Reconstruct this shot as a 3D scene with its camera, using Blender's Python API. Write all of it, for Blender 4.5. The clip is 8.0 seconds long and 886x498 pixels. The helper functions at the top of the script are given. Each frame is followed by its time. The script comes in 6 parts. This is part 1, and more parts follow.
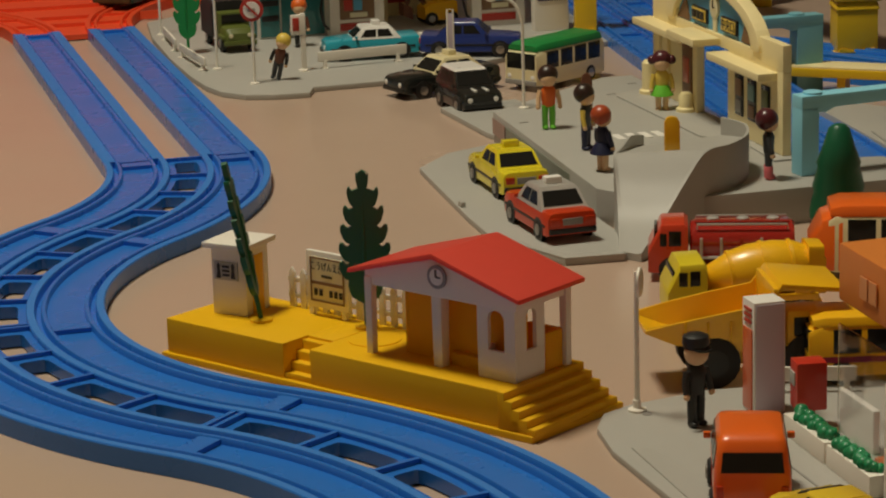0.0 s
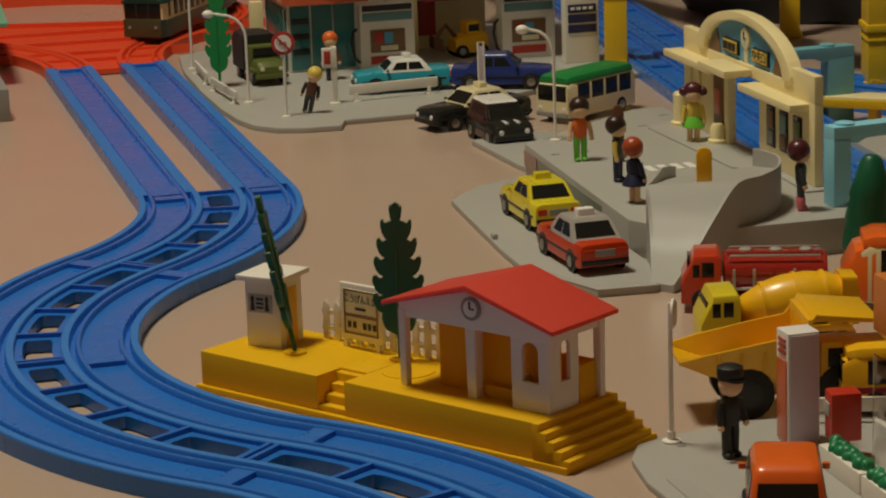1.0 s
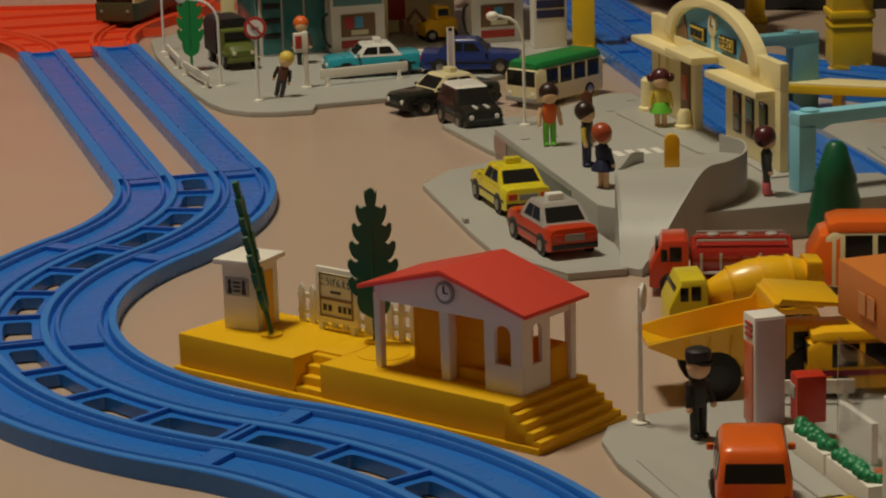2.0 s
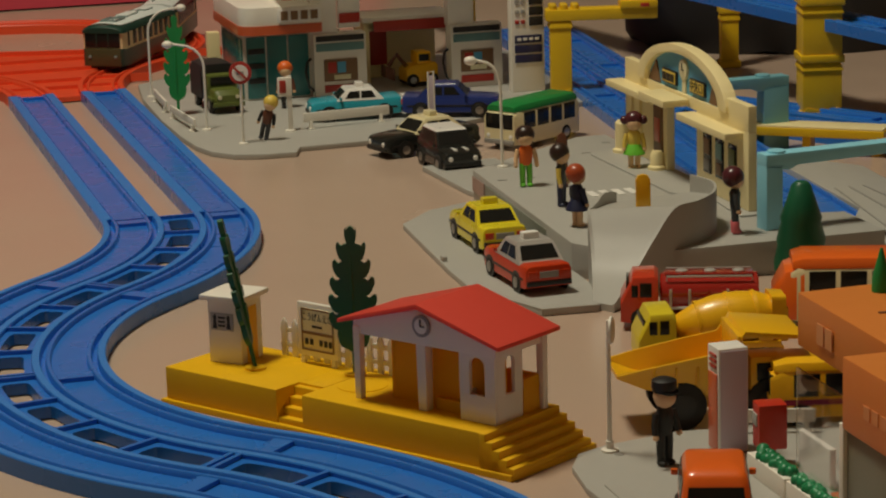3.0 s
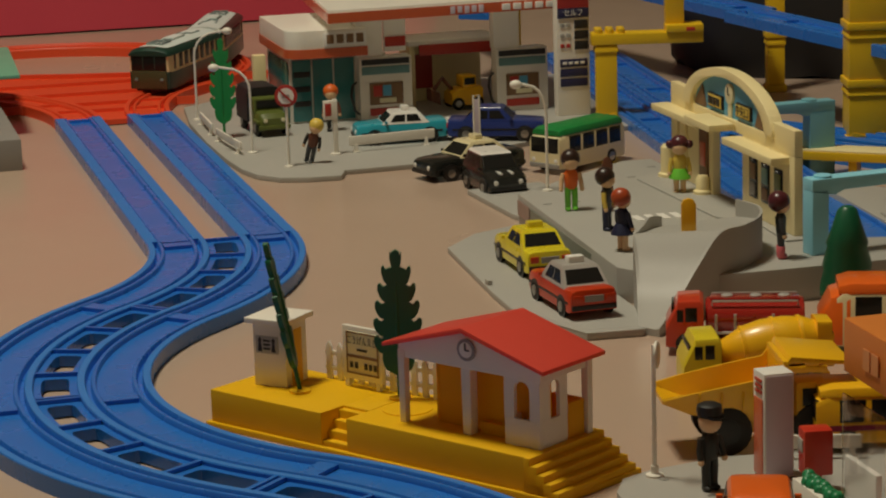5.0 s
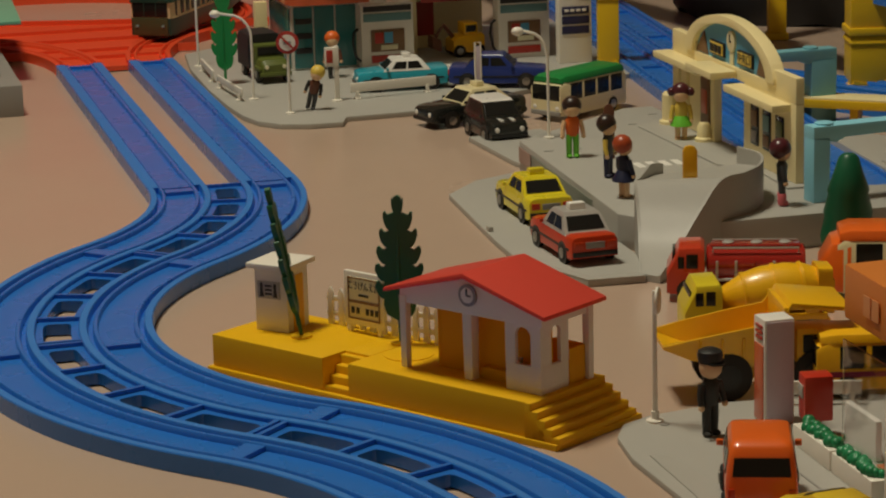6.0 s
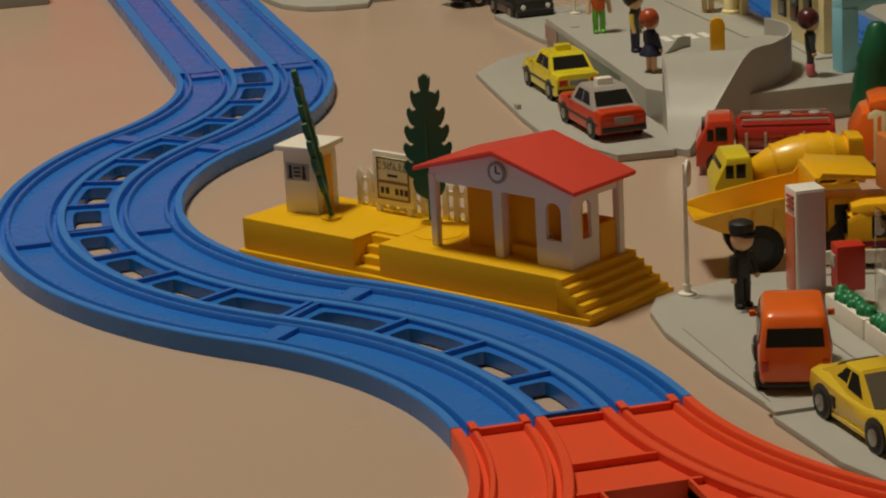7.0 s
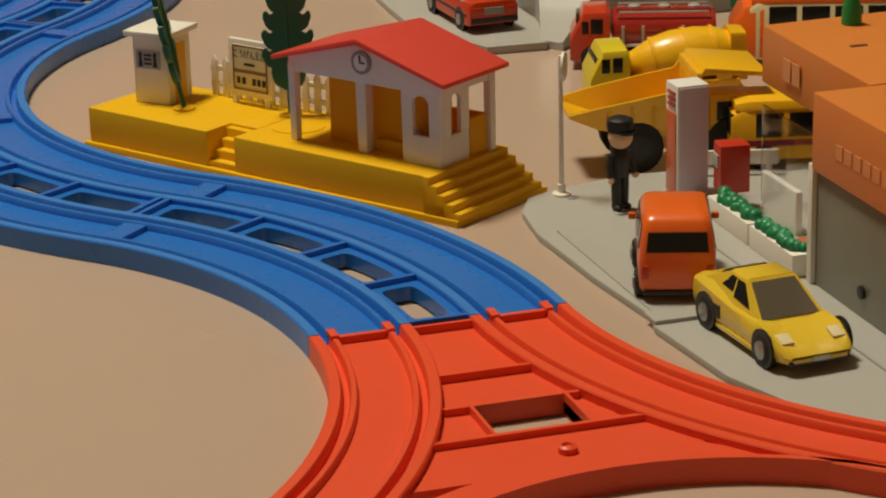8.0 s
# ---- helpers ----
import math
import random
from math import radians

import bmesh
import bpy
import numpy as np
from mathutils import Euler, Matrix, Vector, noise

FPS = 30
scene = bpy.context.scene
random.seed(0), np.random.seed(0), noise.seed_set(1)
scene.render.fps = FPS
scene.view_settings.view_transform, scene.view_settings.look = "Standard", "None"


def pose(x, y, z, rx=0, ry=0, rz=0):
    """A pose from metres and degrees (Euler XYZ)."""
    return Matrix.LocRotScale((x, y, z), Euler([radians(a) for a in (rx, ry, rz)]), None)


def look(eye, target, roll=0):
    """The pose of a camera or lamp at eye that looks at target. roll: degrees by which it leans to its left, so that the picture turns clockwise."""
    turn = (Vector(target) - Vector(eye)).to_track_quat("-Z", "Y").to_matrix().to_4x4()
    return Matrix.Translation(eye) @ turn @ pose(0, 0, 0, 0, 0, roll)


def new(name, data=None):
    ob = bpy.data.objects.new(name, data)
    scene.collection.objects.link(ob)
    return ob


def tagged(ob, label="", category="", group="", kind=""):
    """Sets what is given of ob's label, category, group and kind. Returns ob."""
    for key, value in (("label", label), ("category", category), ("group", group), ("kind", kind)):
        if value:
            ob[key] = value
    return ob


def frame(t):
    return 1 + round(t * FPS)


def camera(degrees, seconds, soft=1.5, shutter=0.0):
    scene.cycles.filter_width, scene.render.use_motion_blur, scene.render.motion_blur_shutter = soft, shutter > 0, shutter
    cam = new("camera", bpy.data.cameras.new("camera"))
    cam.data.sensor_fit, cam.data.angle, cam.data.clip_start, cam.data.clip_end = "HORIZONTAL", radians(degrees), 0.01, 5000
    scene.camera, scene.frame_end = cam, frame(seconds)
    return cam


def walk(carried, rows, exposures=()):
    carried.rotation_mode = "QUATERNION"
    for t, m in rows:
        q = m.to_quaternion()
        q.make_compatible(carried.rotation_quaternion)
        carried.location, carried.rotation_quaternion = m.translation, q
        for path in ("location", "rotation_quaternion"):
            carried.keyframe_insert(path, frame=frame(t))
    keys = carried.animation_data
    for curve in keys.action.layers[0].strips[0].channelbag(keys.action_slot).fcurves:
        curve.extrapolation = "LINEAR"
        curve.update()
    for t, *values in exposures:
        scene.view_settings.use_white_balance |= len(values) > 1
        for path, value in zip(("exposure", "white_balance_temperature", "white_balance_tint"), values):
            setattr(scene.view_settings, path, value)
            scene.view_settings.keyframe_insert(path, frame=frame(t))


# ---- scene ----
cam = camera(19.7, 8.0, soft=2.1)
PATH = [
    (0, (-0.2427, -1.5194, 0.3346), (0.2578, 0.3532, -0.1579), -1.63),
    (0.5, (-0.2447, -1.5191, 0.3348), (0.2430, 0.3625, -0.1361), -1.82),
    (1, (-0.2451, -1.5206, 0.3348), (0.2359, 0.3637, -0.1322), -1.97),
    (1.5, (-0.2452, -1.5194, 0.3339), (0.2412, 0.3602, -0.1462), -1.72),
    (1.7, (-0.2496, -1.5242, 0.3369), (0.2498, 0.3508, -0.1475), -1.53),
    (2.8, (-0.2605, -1.5841, 0.3498), (0.2556, 0.2924, -0.1109), -1.82),
    (3, (-0.2627, -1.5857, 0.3496), (0.2576, 0.2923, -0.1003), -1.72),
    (3.5, (-0.2626, -1.5834, 0.3494), (0.2452, 0.3034, -0.0771), -1.80),
    (4, (-0.2625, -1.5837, 0.3494), (0.2312, 0.3115, -0.0562), -1.78),
    (4.5, (-0.2634, -1.5849, 0.3485), (0.2272, 0.3087, -0.0681), -1.48),
    (4.7, (-0.2629, -1.5849, 0.3502), (0.2262, 0.3072, -0.0749), -1.77),
    (5.8, (-0.2640, -1.5872, 0.3482), (0.2212, 0.2990, -0.1067), -1.56),
    (6, (-0.2642, -1.5869, 0.3484), (0.2208, 0.2957, -0.1213), -1.59),
    (6.5, (-0.2637, -1.5853, 0.3475), (0.2145, 0.2931, -0.1455), -1.81),
    (7, (-0.2641, -1.5855, 0.3462), (0.1894, 0.2808, -0.2118), -3.09),
    (7.5, (-0.2621, -1.5874, 0.3444), (0.2057, 0.2620, -0.2561), -3.08),
    (7.8, (-0.2545, -1.5522, 0.3352), (0.2495, 0.2823, -0.2816), -2.43),
    (8, (-0.2490, -1.5216, 0.3259), (0.3018, 0.2920, -0.3124), -1.46),
]
walk(cam, [(t, look(eye, target, roll)) for t, eye, target, roll in PATH], exposures=[(0, 0.08), (0.5, -0.06), (6.0, -0.06), (6.8, 0.05), (7.4, 0.15), (8.0, 0.44)])

# ---- light ----
world = bpy.data.worlds.new("room_air")
scene.world = world
world.use_nodes = True
world.node_tree.nodes["Background"].inputs[0].default_value = (0.9, 0.75, 0.58, 1)
world.node_tree.nodes["Background"].inputs[1].default_value = 0.008


def area_lamp(name, at, target, size, watts, colour):
    data = bpy.data.lights.new(name, "AREA")
    data.shape, data.size, data.energy, data.color = "DISK", size, watts, colour
    ob = new(name, data)
    ob.matrix_world = look(at, target)
    return ob


area_lamp("ceiling_light_glow", (-0.40, -0.08, 2.15), (-0.40, -0.08, 0.0), 0.42, 33.0, (1.0, 0.93, 0.715))

# ---- materials ----
MATS = {}


def material(name, colour, rough=0.45, metal=0.0, coat=0.0, grain=0.06, scale=60.0, bump=0.02, stain=0.05, spec=0.5, trans=0.0, emit=0.0, alpha=1.0, thin=0.0):
    """Plastic, paint or metal with grain at a fine scale and soft stains at a coarse one."""
    if name in MATS:
        return MATS[name]
    m = bpy.data.materials.new(name)
    m.use_nodes = True
    nt = m.node_tree
    b = nt.nodes["Principled BSDF"]
    b.inputs["Roughness"].default_value = rough
    b.inputs["Metallic"].default_value = metal
    b.inputs["Coat Weight"].default_value = coat
    b.inputs["Coat Roughness"].default_value = 0.12
    b.inputs["Specular IOR Level"].default_value = spec
    b.inputs["Transmission Weight"].default_value = trans
    b.inputs["Alpha"].default_value = alpha
    if emit:
        b.inputs["Emission Color"].default_value = (*colour, 1)
        b.inputs["Emission Strength"].default_value = emit
    tc = nt.nodes.new("ShaderNodeTexCoord")
    fine = nt.nodes.new("ShaderNodeTexNoise")
    fine.inputs["Scale"].default_value = scale * 20
    fine.inputs["Detail"].default_value = 4
    coarse = nt.nodes.new("ShaderNodeTexNoise")
    coarse.inputs["Scale"].default_value = scale
    coarse.inputs["Detail"].default_value = 3
    nt.links.new(tc.outputs["Object"], fine.inputs["Vector"])
    nt.links.new(tc.outputs["Object"], coarse.inputs["Vector"])
    mixer = nt.nodes.new("ShaderNodeMath")
    mixer.operation = "MULTIPLY_ADD"
    nt.links.new(fine.outputs["Fac"], mixer.inputs[0])
    mixer.inputs[1].default_value = grain
    add = nt.nodes.new("ShaderNodeMath")
    add.operation = "MULTIPLY"
    nt.links.new(coarse.outputs["Fac"], add.inputs[0])
    add.inputs[1].default_value = stain * 2
    nt.links.new(add.outputs[0], mixer.inputs[2])
    ramp = nt.nodes.new("ShaderNodeMix")
    ramp.data_type = "RGBA"
    k = 1 + 0.5 * grain + stain
    ramp.inputs[6].default_value = (*[min(1, c * k) for c in colour], 1)
    ramp.inputs[7].default_value = (*[c * (1 - grain - 2 * stain) / 1.0 for c in colour], 1)
    nt.links.new(mixer.outputs[0], ramp.inputs[0])
    rr = nt.nodes.new("ShaderNodeMapRange")
    rr.inputs[3].default_value = max(0.02, rough - 0.08)
    rr.inputs[4].default_value = min(1, rough + (0.02 if trans else 0.1))
    nt.links.new(coarse.outputs["Fac"], rr.inputs[0])
    nt.links.new(rr.outputs[0], b.inputs["Roughness"])
    nt.links.new(ramp.outputs[2], b.inputs["Base Color"])
    if bump:
        bp = nt.nodes.new("ShaderNodeBump")
        bp.inputs["Strength"].default_value = bump * 4
        bp.inputs["Distance"].default_value = 0.0004
        nt.links.new(fine.outputs["Fac"], bp.inputs["Height"])
        nt.links.new(bp.outputs[0], b.inputs["Normal"])
    if thin:
        through_light = nt.nodes.new("ShaderNodeBsdfTranslucent")
        nt.links.new(ramp.outputs[2], through_light.inputs["Color"])
        both = nt.nodes.new("ShaderNodeMixShader")
        both.inputs[0].default_value = thin
        nt.links.new(b.outputs[0], both.inputs[1])
        nt.links.new(through_light.outputs[0], both.inputs[2])
        nt.links.new(both.outputs[0], nt.nodes["Material Output"].inputs["Surface"])
    MATS[name] = m
    return m


BLUE = material("blue_rail_plastic", (0.020, 0.155, 0.56), 0.27, grain=0.05, scale=30, stain=0.06)
# Rougher and slightly lighter blue for the flat shoulders of the rails.
BLUE_MATTE = material("matte_blue_running_strip", (0.028, 0.178, 0.56), 0.50, grain=0.06, scale=40, stain=0.05)
RED_RAIL = material("red_rail_plastic", (0.74, 0.075, 0.022), 0.42, scale=25, stain=0.06)
YELLOW = material("yellow_platform_plastic", (0.86, 0.49, 0.004), 0.46, scale=40, spec=0.3, thin=0.12)
YELLOW_PIER = material("yellow_pier_plastic", (0.74, 0.47, 0.010), 0.4, scale=40)
WHITE = material("white_plastic", (0.80, 0.76, 0.68), 0.42, scale=60, grain=0.04, stain=0.03)
CREAM = material("cream_plastic", (0.82, 0.70, 0.38), 0.42, scale=50, grain=0.04)
RED_ROOF = material("red_roof_plastic", (0.78, 0.090, 0.060), 0.36, scale=40, thin=0.30)
SHELTER_YELLOW = material("thin_yellow_plastic", (0.90, 0.52, 0.008), 0.48, scale=40, spec=0.3, thin=0.35)
CANOPY_WHITE = material("thin_white_plastic", (0.92, 0.89, 0.82), 0.42, scale=60, grain=0.04, stain=0.03, thin=0.35)
GREY = material("grey_base_plastic", (0.385, 0.375, 0.345), 0.5, scale=25, stain=0.07)
GREY_DARK = material("dark_grey_plastic", (0.26, 0.25, 0.235), 0.5, scale=25, stain=0.08)
SKYBLUE = material("sky_blue_plastic", (0.27, 0.64, 0.80), 0.38, scale=40)
TEAL_GREY = material("grey_teal_plastic", (0.12, 0.24, 0.24), 0.42, scale=40)
GREEN = material("green_tree_plastic", (0.006, 0.100, 0.045), 0.36, scale=90, stain=0.1)
GREEN_LIGHT = material("light_green_tree_plastic", (0.012, 0.22, 0.05), 0.4, scale=90, stain=0.08)
PLANT = material("planter_green_plastic", (0.01, 0.20, 0.075), 0.4, scale=90)
BLACK = material("black_plastic", (0.012, 0.012, 0.012), 0.4, scale=60)
TYRE = material("tyre_rubber", (0.014, 0.013, 0.012), 0.65, scale=80)
HUB = material("wheel_metal", (0.36, 0.35, 0.33), 0.3, 0.9, scale=80)
GLASS_DARK = material("smoked_window", (0.014, 0.014, 0.013), 0.16, scale=40, bump=0, spec=0.3)
TAXI_Y = material("yellow_car_paint", (0.74, 0.62, 0.02), 0.28, coat=0.6, scale=50, bump=0.005)
CAR_RED = material("red_car_paint", (0.52, 0.040, 0.006), 0.30, coat=0.25, scale=50, bump=0.005)
SILVER = material("silver_car_paint", (0.52, 0.50, 0.47), 0.34, 0.35, coat=0.3, scale=50, bump=0.005)
CAR_BLACK = material("black_car_paint", (0.012, 0.014, 0.013), 0.2, coat=0.7, scale=50, bump=0.005)
CAR_CREAM = material("cream_car_paint", (0.75, 0.66, 0.40), 0.3, coat=0.5, scale=50, bump=0.005)
CAR_WHITE = material("white_car_paint", (0.80, 0.78, 0.74), 0.3, coat=0.5, scale=50, bump=0.005)
CAR_BLUE = material("blue_car_paint", (0.012, 0.030, 0.17), 0.3, coat=0.5, scale=50, bump=0.005)
CAR_TEAL = material("turquoise_car_paint", (0.02, 0.32, 0.42), 0.3, coat=0.5, scale=50, bump=0.005)
CAR_ORANGE = material("orange_car_paint", (0.80, 0.135, 0.012), 0.3, coat=0.5, scale=50, bump=0.005)
LAMBO = material("gold_yellow_car_paint", (0.76, 0.53, 0.035), 0.25, coat=0.7, scale=50, bump=0.005)
TRUCK_YELLOW = material("yellow_truck_plastic", (0.86, 0.47, 0.008), 0.32, scale=50, coat=0.2)
TRUCK_CAB = material("lemon_truck_paint", (0.70, 0.56, 0.02), 0.35, scale=50, coat=0.3)
TRUCK_RED = material("red_truck_paint", (0.56, 0.045, 0.014), 0.3, coat=0.5, scale=50)
TANK_RED = material("dark_red_tank", (0.34, 0.018, 0.012), 0.16, coat=0.8, scale=50)
OLIVE = material("olive_truck_paint", (0.10, 0.125, 0.022), 0.45, scale=50)
ORANGE_ROOF = material("orange_roof_plastic", (0.64, 0.20, 0.035), 0.42, scale=30)
WALL_GREY = material("grey_green_wall_plastic", (0.20, 0.195, 0.15), 0.35, scale=30)
TRAIN_GREEN = material("train_green", (0.010, 0.044, 0.032), 0.36, scale=50, coat=0.2)
TRAIN_CREAM = material("train_cream", (0.66, 0.54, 0.30), 0.4, scale=50)
TRAIN_ROOF = material("train_grey_roof", (0.64, 0.70, 0.68), 0.5, scale=60, stain=0.08)
TRAIN_GEAR = material("train_dark_grey", (0.17, 0.22, 0.215), 0.5, scale=60)
TRAIN_OLIVE = material("train_olive_front", (0.060, 0.062, 0.026), 0.4, scale=50, coat=0.2)
SKIN = material("doll_skin", (0.72, 0.47, 0.27), 0.45, scale=80)
HAIR_DARK = material("doll_dark_hair", (0.030, 0.014, 0.010), 0.35, scale=80)
HAIR_RED = material("doll_red_hair", (0.36, 0.06, 0.018), 0.35, scale=80)
HAIR_WINE = material("doll_wine_hair", (0.075, 0.014, 0.02), 0.3, scale=80)
NAVY = material("doll_navy", (0.010, 0.014, 0.05), 0.5, scale=80)
CLOTH_BLACK = material("doll_black", (0.016, 0.016, 0.014), 0.5, scale=80)
CLOTH_ORANGE = material("doll_orange", (0.70, 0.13, 0.015), 0.45, scale=80)
CLOTH_GREEN = material("doll_green", (0.14, 0.50, 0.04), 0.45, scale=80)
CLOTH_YELLOW = material("doll_yellow", (0.66, 0.48, 0.08), 0.45, scale=80)
CLOTH_PINK = material("doll_pink", (0.62, 0.14, 0.16), 0.45, scale=80)
CLOTH_SLATE = material("doll_slate", (0.05, 0.055, 0.06), 0.5, scale=80)
CLOTH_BROWN = material("doll_brown", (0.13, 0.045, 0.022), 0.5, scale=80)
SIGN_RED = material("sign_red", (0.42, 0.035, 0.022), 0.35, scale=60)
SIGN_ORANGE = material("sign_orange_red", (0.56, 0.10, 0.03), 0.3, scale=60, coat=0.3)
SIGN_NAVY = material("sign_navy", (0.02, 0.02, 0.07), 0.4, scale=60)
SIGN_DARK = material("sign_black_print", (0.02, 0.018, 0.016), 0.5, scale=60)
SIGN_WHITE = material("sign_white", (0.78, 0.76, 0.72), 0.45, scale=60)
SIGN_BLUE = material("sign_blue", (0.09, 0.33, 0.52), 0.42, scale=60)
SIGN_CREAM = material("sign_cream", (0.70, 0.65, 0.44), 0.45, scale=60)
SIGN_BROWN = material("sign_brown", (0.20, 0.11, 0.05), 0.5, scale=60)
LILAC = material("lilac_print", (0.60, 0.53, 0.62), 0.42, scale=60)
TEAL_GLASS = material("teal_shop_glass", (0.025, 0.17, 0.175), 0.2, scale=60, coat=0.3)
GREEN_SHOP = material("pale_green_plastic", (0.16, 0.40, 0.28), 0.45, scale=40)
CLEAR = material("clear_plastic_pane", (0.96, 0.96, 0.94), 0.03, scale=40, trans=1.0, bump=0, spec=0.25)
CLOTH_RED = material("pink_red_cloth", (0.50, 0.042, 0.072), 0.75, scale=6, stain=0.12, bump=0.08)
POSTBOX_RED = material("postbox_red", (0.52, 0.03, 0.012), 0.34, scale=60, coat=0.2)
DARK_BAG = material("black_bag_cloth", (0.014, 0.013, 0.014), 0.6, scale=20, stain=0.1)
MAGENTA = material("magenta_print", (0.30, 0.012, 0.07), 0.5, scale=40)


def floor_material():
    m = material("tan_vinyl_floor", (0.48, 0.355, 0.275), 0.23, grain=0.05, scale=9, stain=0.05, bump=0.012, spec=0.5)
    return m


FLOOR = floor_material()
WALLPAPER = material("beige_wallpaper", (0.40, 0.34, 0.26), 0.8, scale=8, stain=0.05)
CEILING = material("white_ceiling_board", (0.62, 0.57, 0.48), 0.85, scale=8)


# ---- mesh helpers ----
def thing(name, at, label, category, group="", kind=""):
    """An Empty at the thing's base."""
    ob = new(name)
    ob.empty_display_size = 0.01
    ob.matrix_world = at
    return tagged(ob, label, category, group, kind)


def finish(me, smooth=35):
    me.polygons.foreach_set("use_smooth", [True] * len(me.polygons))
    me.set_sharp_from_angle(angle=radians(smooth))


def part(name, bm, mats, parent=None, label="", m=None):
    """Links a bmesh as one mesh object under a thing or a part."""
    bmesh.ops.recalc_face_normals(bm, faces=bm.faces[:])
    me = bpy.data.meshes.new(name)
    bm.to_mesh(me)
    bm.free()
    for mat in mats if isinstance(mats, (list, tuple)) else [mats]:
        me.materials.append(mat)
    finish(me)
    ob = new(name, me)
    if parent is not None:
        ob.parent = parent
    if m is not None:
        ob.matrix_local = m
    return tagged(ob, label) if label else ob


def mark(bm, n0, mi):
    if mi:
        for f in list(bm.faces)[n0:]:
            f.material_index = mi
    return bm


def box(x0, x1, y0, y1, z0, z1, bev=0.0004, bm=None, mi=0, taper=0.0, seg=2):
    """A box with rounded edges; taper narrows its top by that share."""
    bm = bm or bmesh.new()
    n0 = len(bm.faces)
    tmp = bmesh.new()
    bmesh.ops.create_cube(tmp, size=1)
    cx, cy = (x0 + x1) / 2, (y0 + y1) / 2
    for v in tmp.verts:
        top = v.co.z > 0
        k = 1 - taper if top else 1
        v.co = (cx + v.co.x * (x1 - x0) * k, cy + v.co.y * (y1 - y0) * k, z1 if top else z0)
    if bev:
        bmesh.ops.bevel(tmp, geom=tmp.edges[:], offset=min(bev, 0.3 * min(x1 - x0, y1 - y0, z1 - z0)), segments=seg, affect="EDGES", profile=0.6)
    join(bm, tmp)
    return mark(bm, n0, mi)


def join(bm, other, m=None):
    if m is not None:
        bmesh.ops.transform(other, matrix=m, verts=other.verts[:])
    vs = {}
    for v in other.verts:
        vs[v] = bm.verts.new(v.co)
    for f in other.faces:
        nf = bm.faces.new([vs[v] for v in f.verts])
        nf.material_index = f.material_index
    other.free()
    return bm


def prism(pts, a0, a1, axis="z", bm=None, mi=0, bev=0.0):
    """A polygon drawn out along an axis. axis z: pts are x, y; axis y: x, z; axis x: y, z."""
    bm = bm or bmesh.new()
    n0 = len(bm.faces)
    tmp = bmesh.new()

    def put(p, a):
        return {"z": (p[0], p[1], a), "y": (p[0], a, p[1]), "x": (a, p[0], p[1])}[axis]

    lo = [tmp.verts.new(put(p, a0)) for p in pts]
    hi = [tmp.verts.new(put(p, a1)) for p in pts]
    n = len(pts)
    tmp.faces.new(lo)
    tmp.faces.new(hi[::-1])
    for i in range(n):
        tmp.faces.new((lo[i], lo[(i + 1) % n], hi[(i + 1) % n], hi[i]))
    bmesh.ops.recalc_face_normals(tmp, faces=tmp.faces[:])
    if bev:
        bmesh.ops.bevel(tmp, geom=tmp.edges[:], offset=bev, segments=2, affect="EDGES", profile=0.6, clamp_overlap=True)
    join(bm, tmp)
    return mark(bm, n0, mi)


def lathe(profile, seg=20, at=(0, 0, 0), bm=None, mi=0, axis="z"):
    """A turned form; profile of radius and height."""
    bm = bm or bmesh.new()
    n0 = len(bm.faces)
    rings = []
    for r, h in profile:
        ring = []
        for i in range(seg):
            a = 2 * math.pi * i / seg
            c, s = r * math.cos(a), r * math.sin(a)
            p = {"z": (c, s, h), "x": (h, c, s), "y": (c, h, s)}[axis]
            ring.append(bm.verts.new(Vector(p) + Vector(at)))
        rings.append(ring)
    for a, b in zip(rings, rings[1:]):
        for i in range(seg):
            bm.faces.new((a[i], a[(i + 1) % seg], b[(i + 1) % seg], b[i]))
    bm.faces.new(rings[0][::-1])
    bm.faces.new(rings[-1])
    return mark(bm, n0, mi)


def tube(points, r, seg=10, bm=None, mi=0):
    """A round rod along points."""
    bm = bm or bmesh.new()
    n0 = len(bm.faces)
    pts = [Vector(p) for p in points]
    rings = []
    for i, p in enumerate(pts):
        d = (pts[min(i + 1, len(pts) - 1)] - pts[max(i - 1, 0)]).normalized()
        side = d.orthogonal().normalized() if i == 0 else (rings_side - d * rings_side.dot(d)).normalized()
        rings_side = side
        up = d.cross(side)
        rad = r[i] if isinstance(r, (list, tuple)) else r
        rings.append([bm.verts.new(p + rad * (math.cos(2 * math.pi * k / seg) * side + math.sin(2 * math.pi * k / seg) * up)) for k in range(seg)])
    for a, b in zip(rings, rings[1:]):
        for k in range(seg):
            bm.faces.new((a[k], a[(k + 1) % seg], b[(k + 1) % seg], b[k]))
    bm.faces.new(rings[0][::-1])
    bm.faces.new(rings[-1])
    return mark(bm, n0, mi)


def loft(sections, bm=None, mi=0):
    """Skins closed sections of the same number of points, and caps the ends."""
    bm = bm or bmesh.new()
    n0 = len(bm.faces)
    rings = [[bm.verts.new(p) for p in s] for s in sections]
    n = len(rings[0])
    for a, b in zip(rings, rings[1:]):
        for i in range(n):
            bm.faces.new((a[i], a[(i + 1) % n], b[(i + 1) % n], b[i]))
    bm.faces.new(rings[0][::-1])
    bm.faces.new(rings[-1])
    return mark(bm, n0, mi)


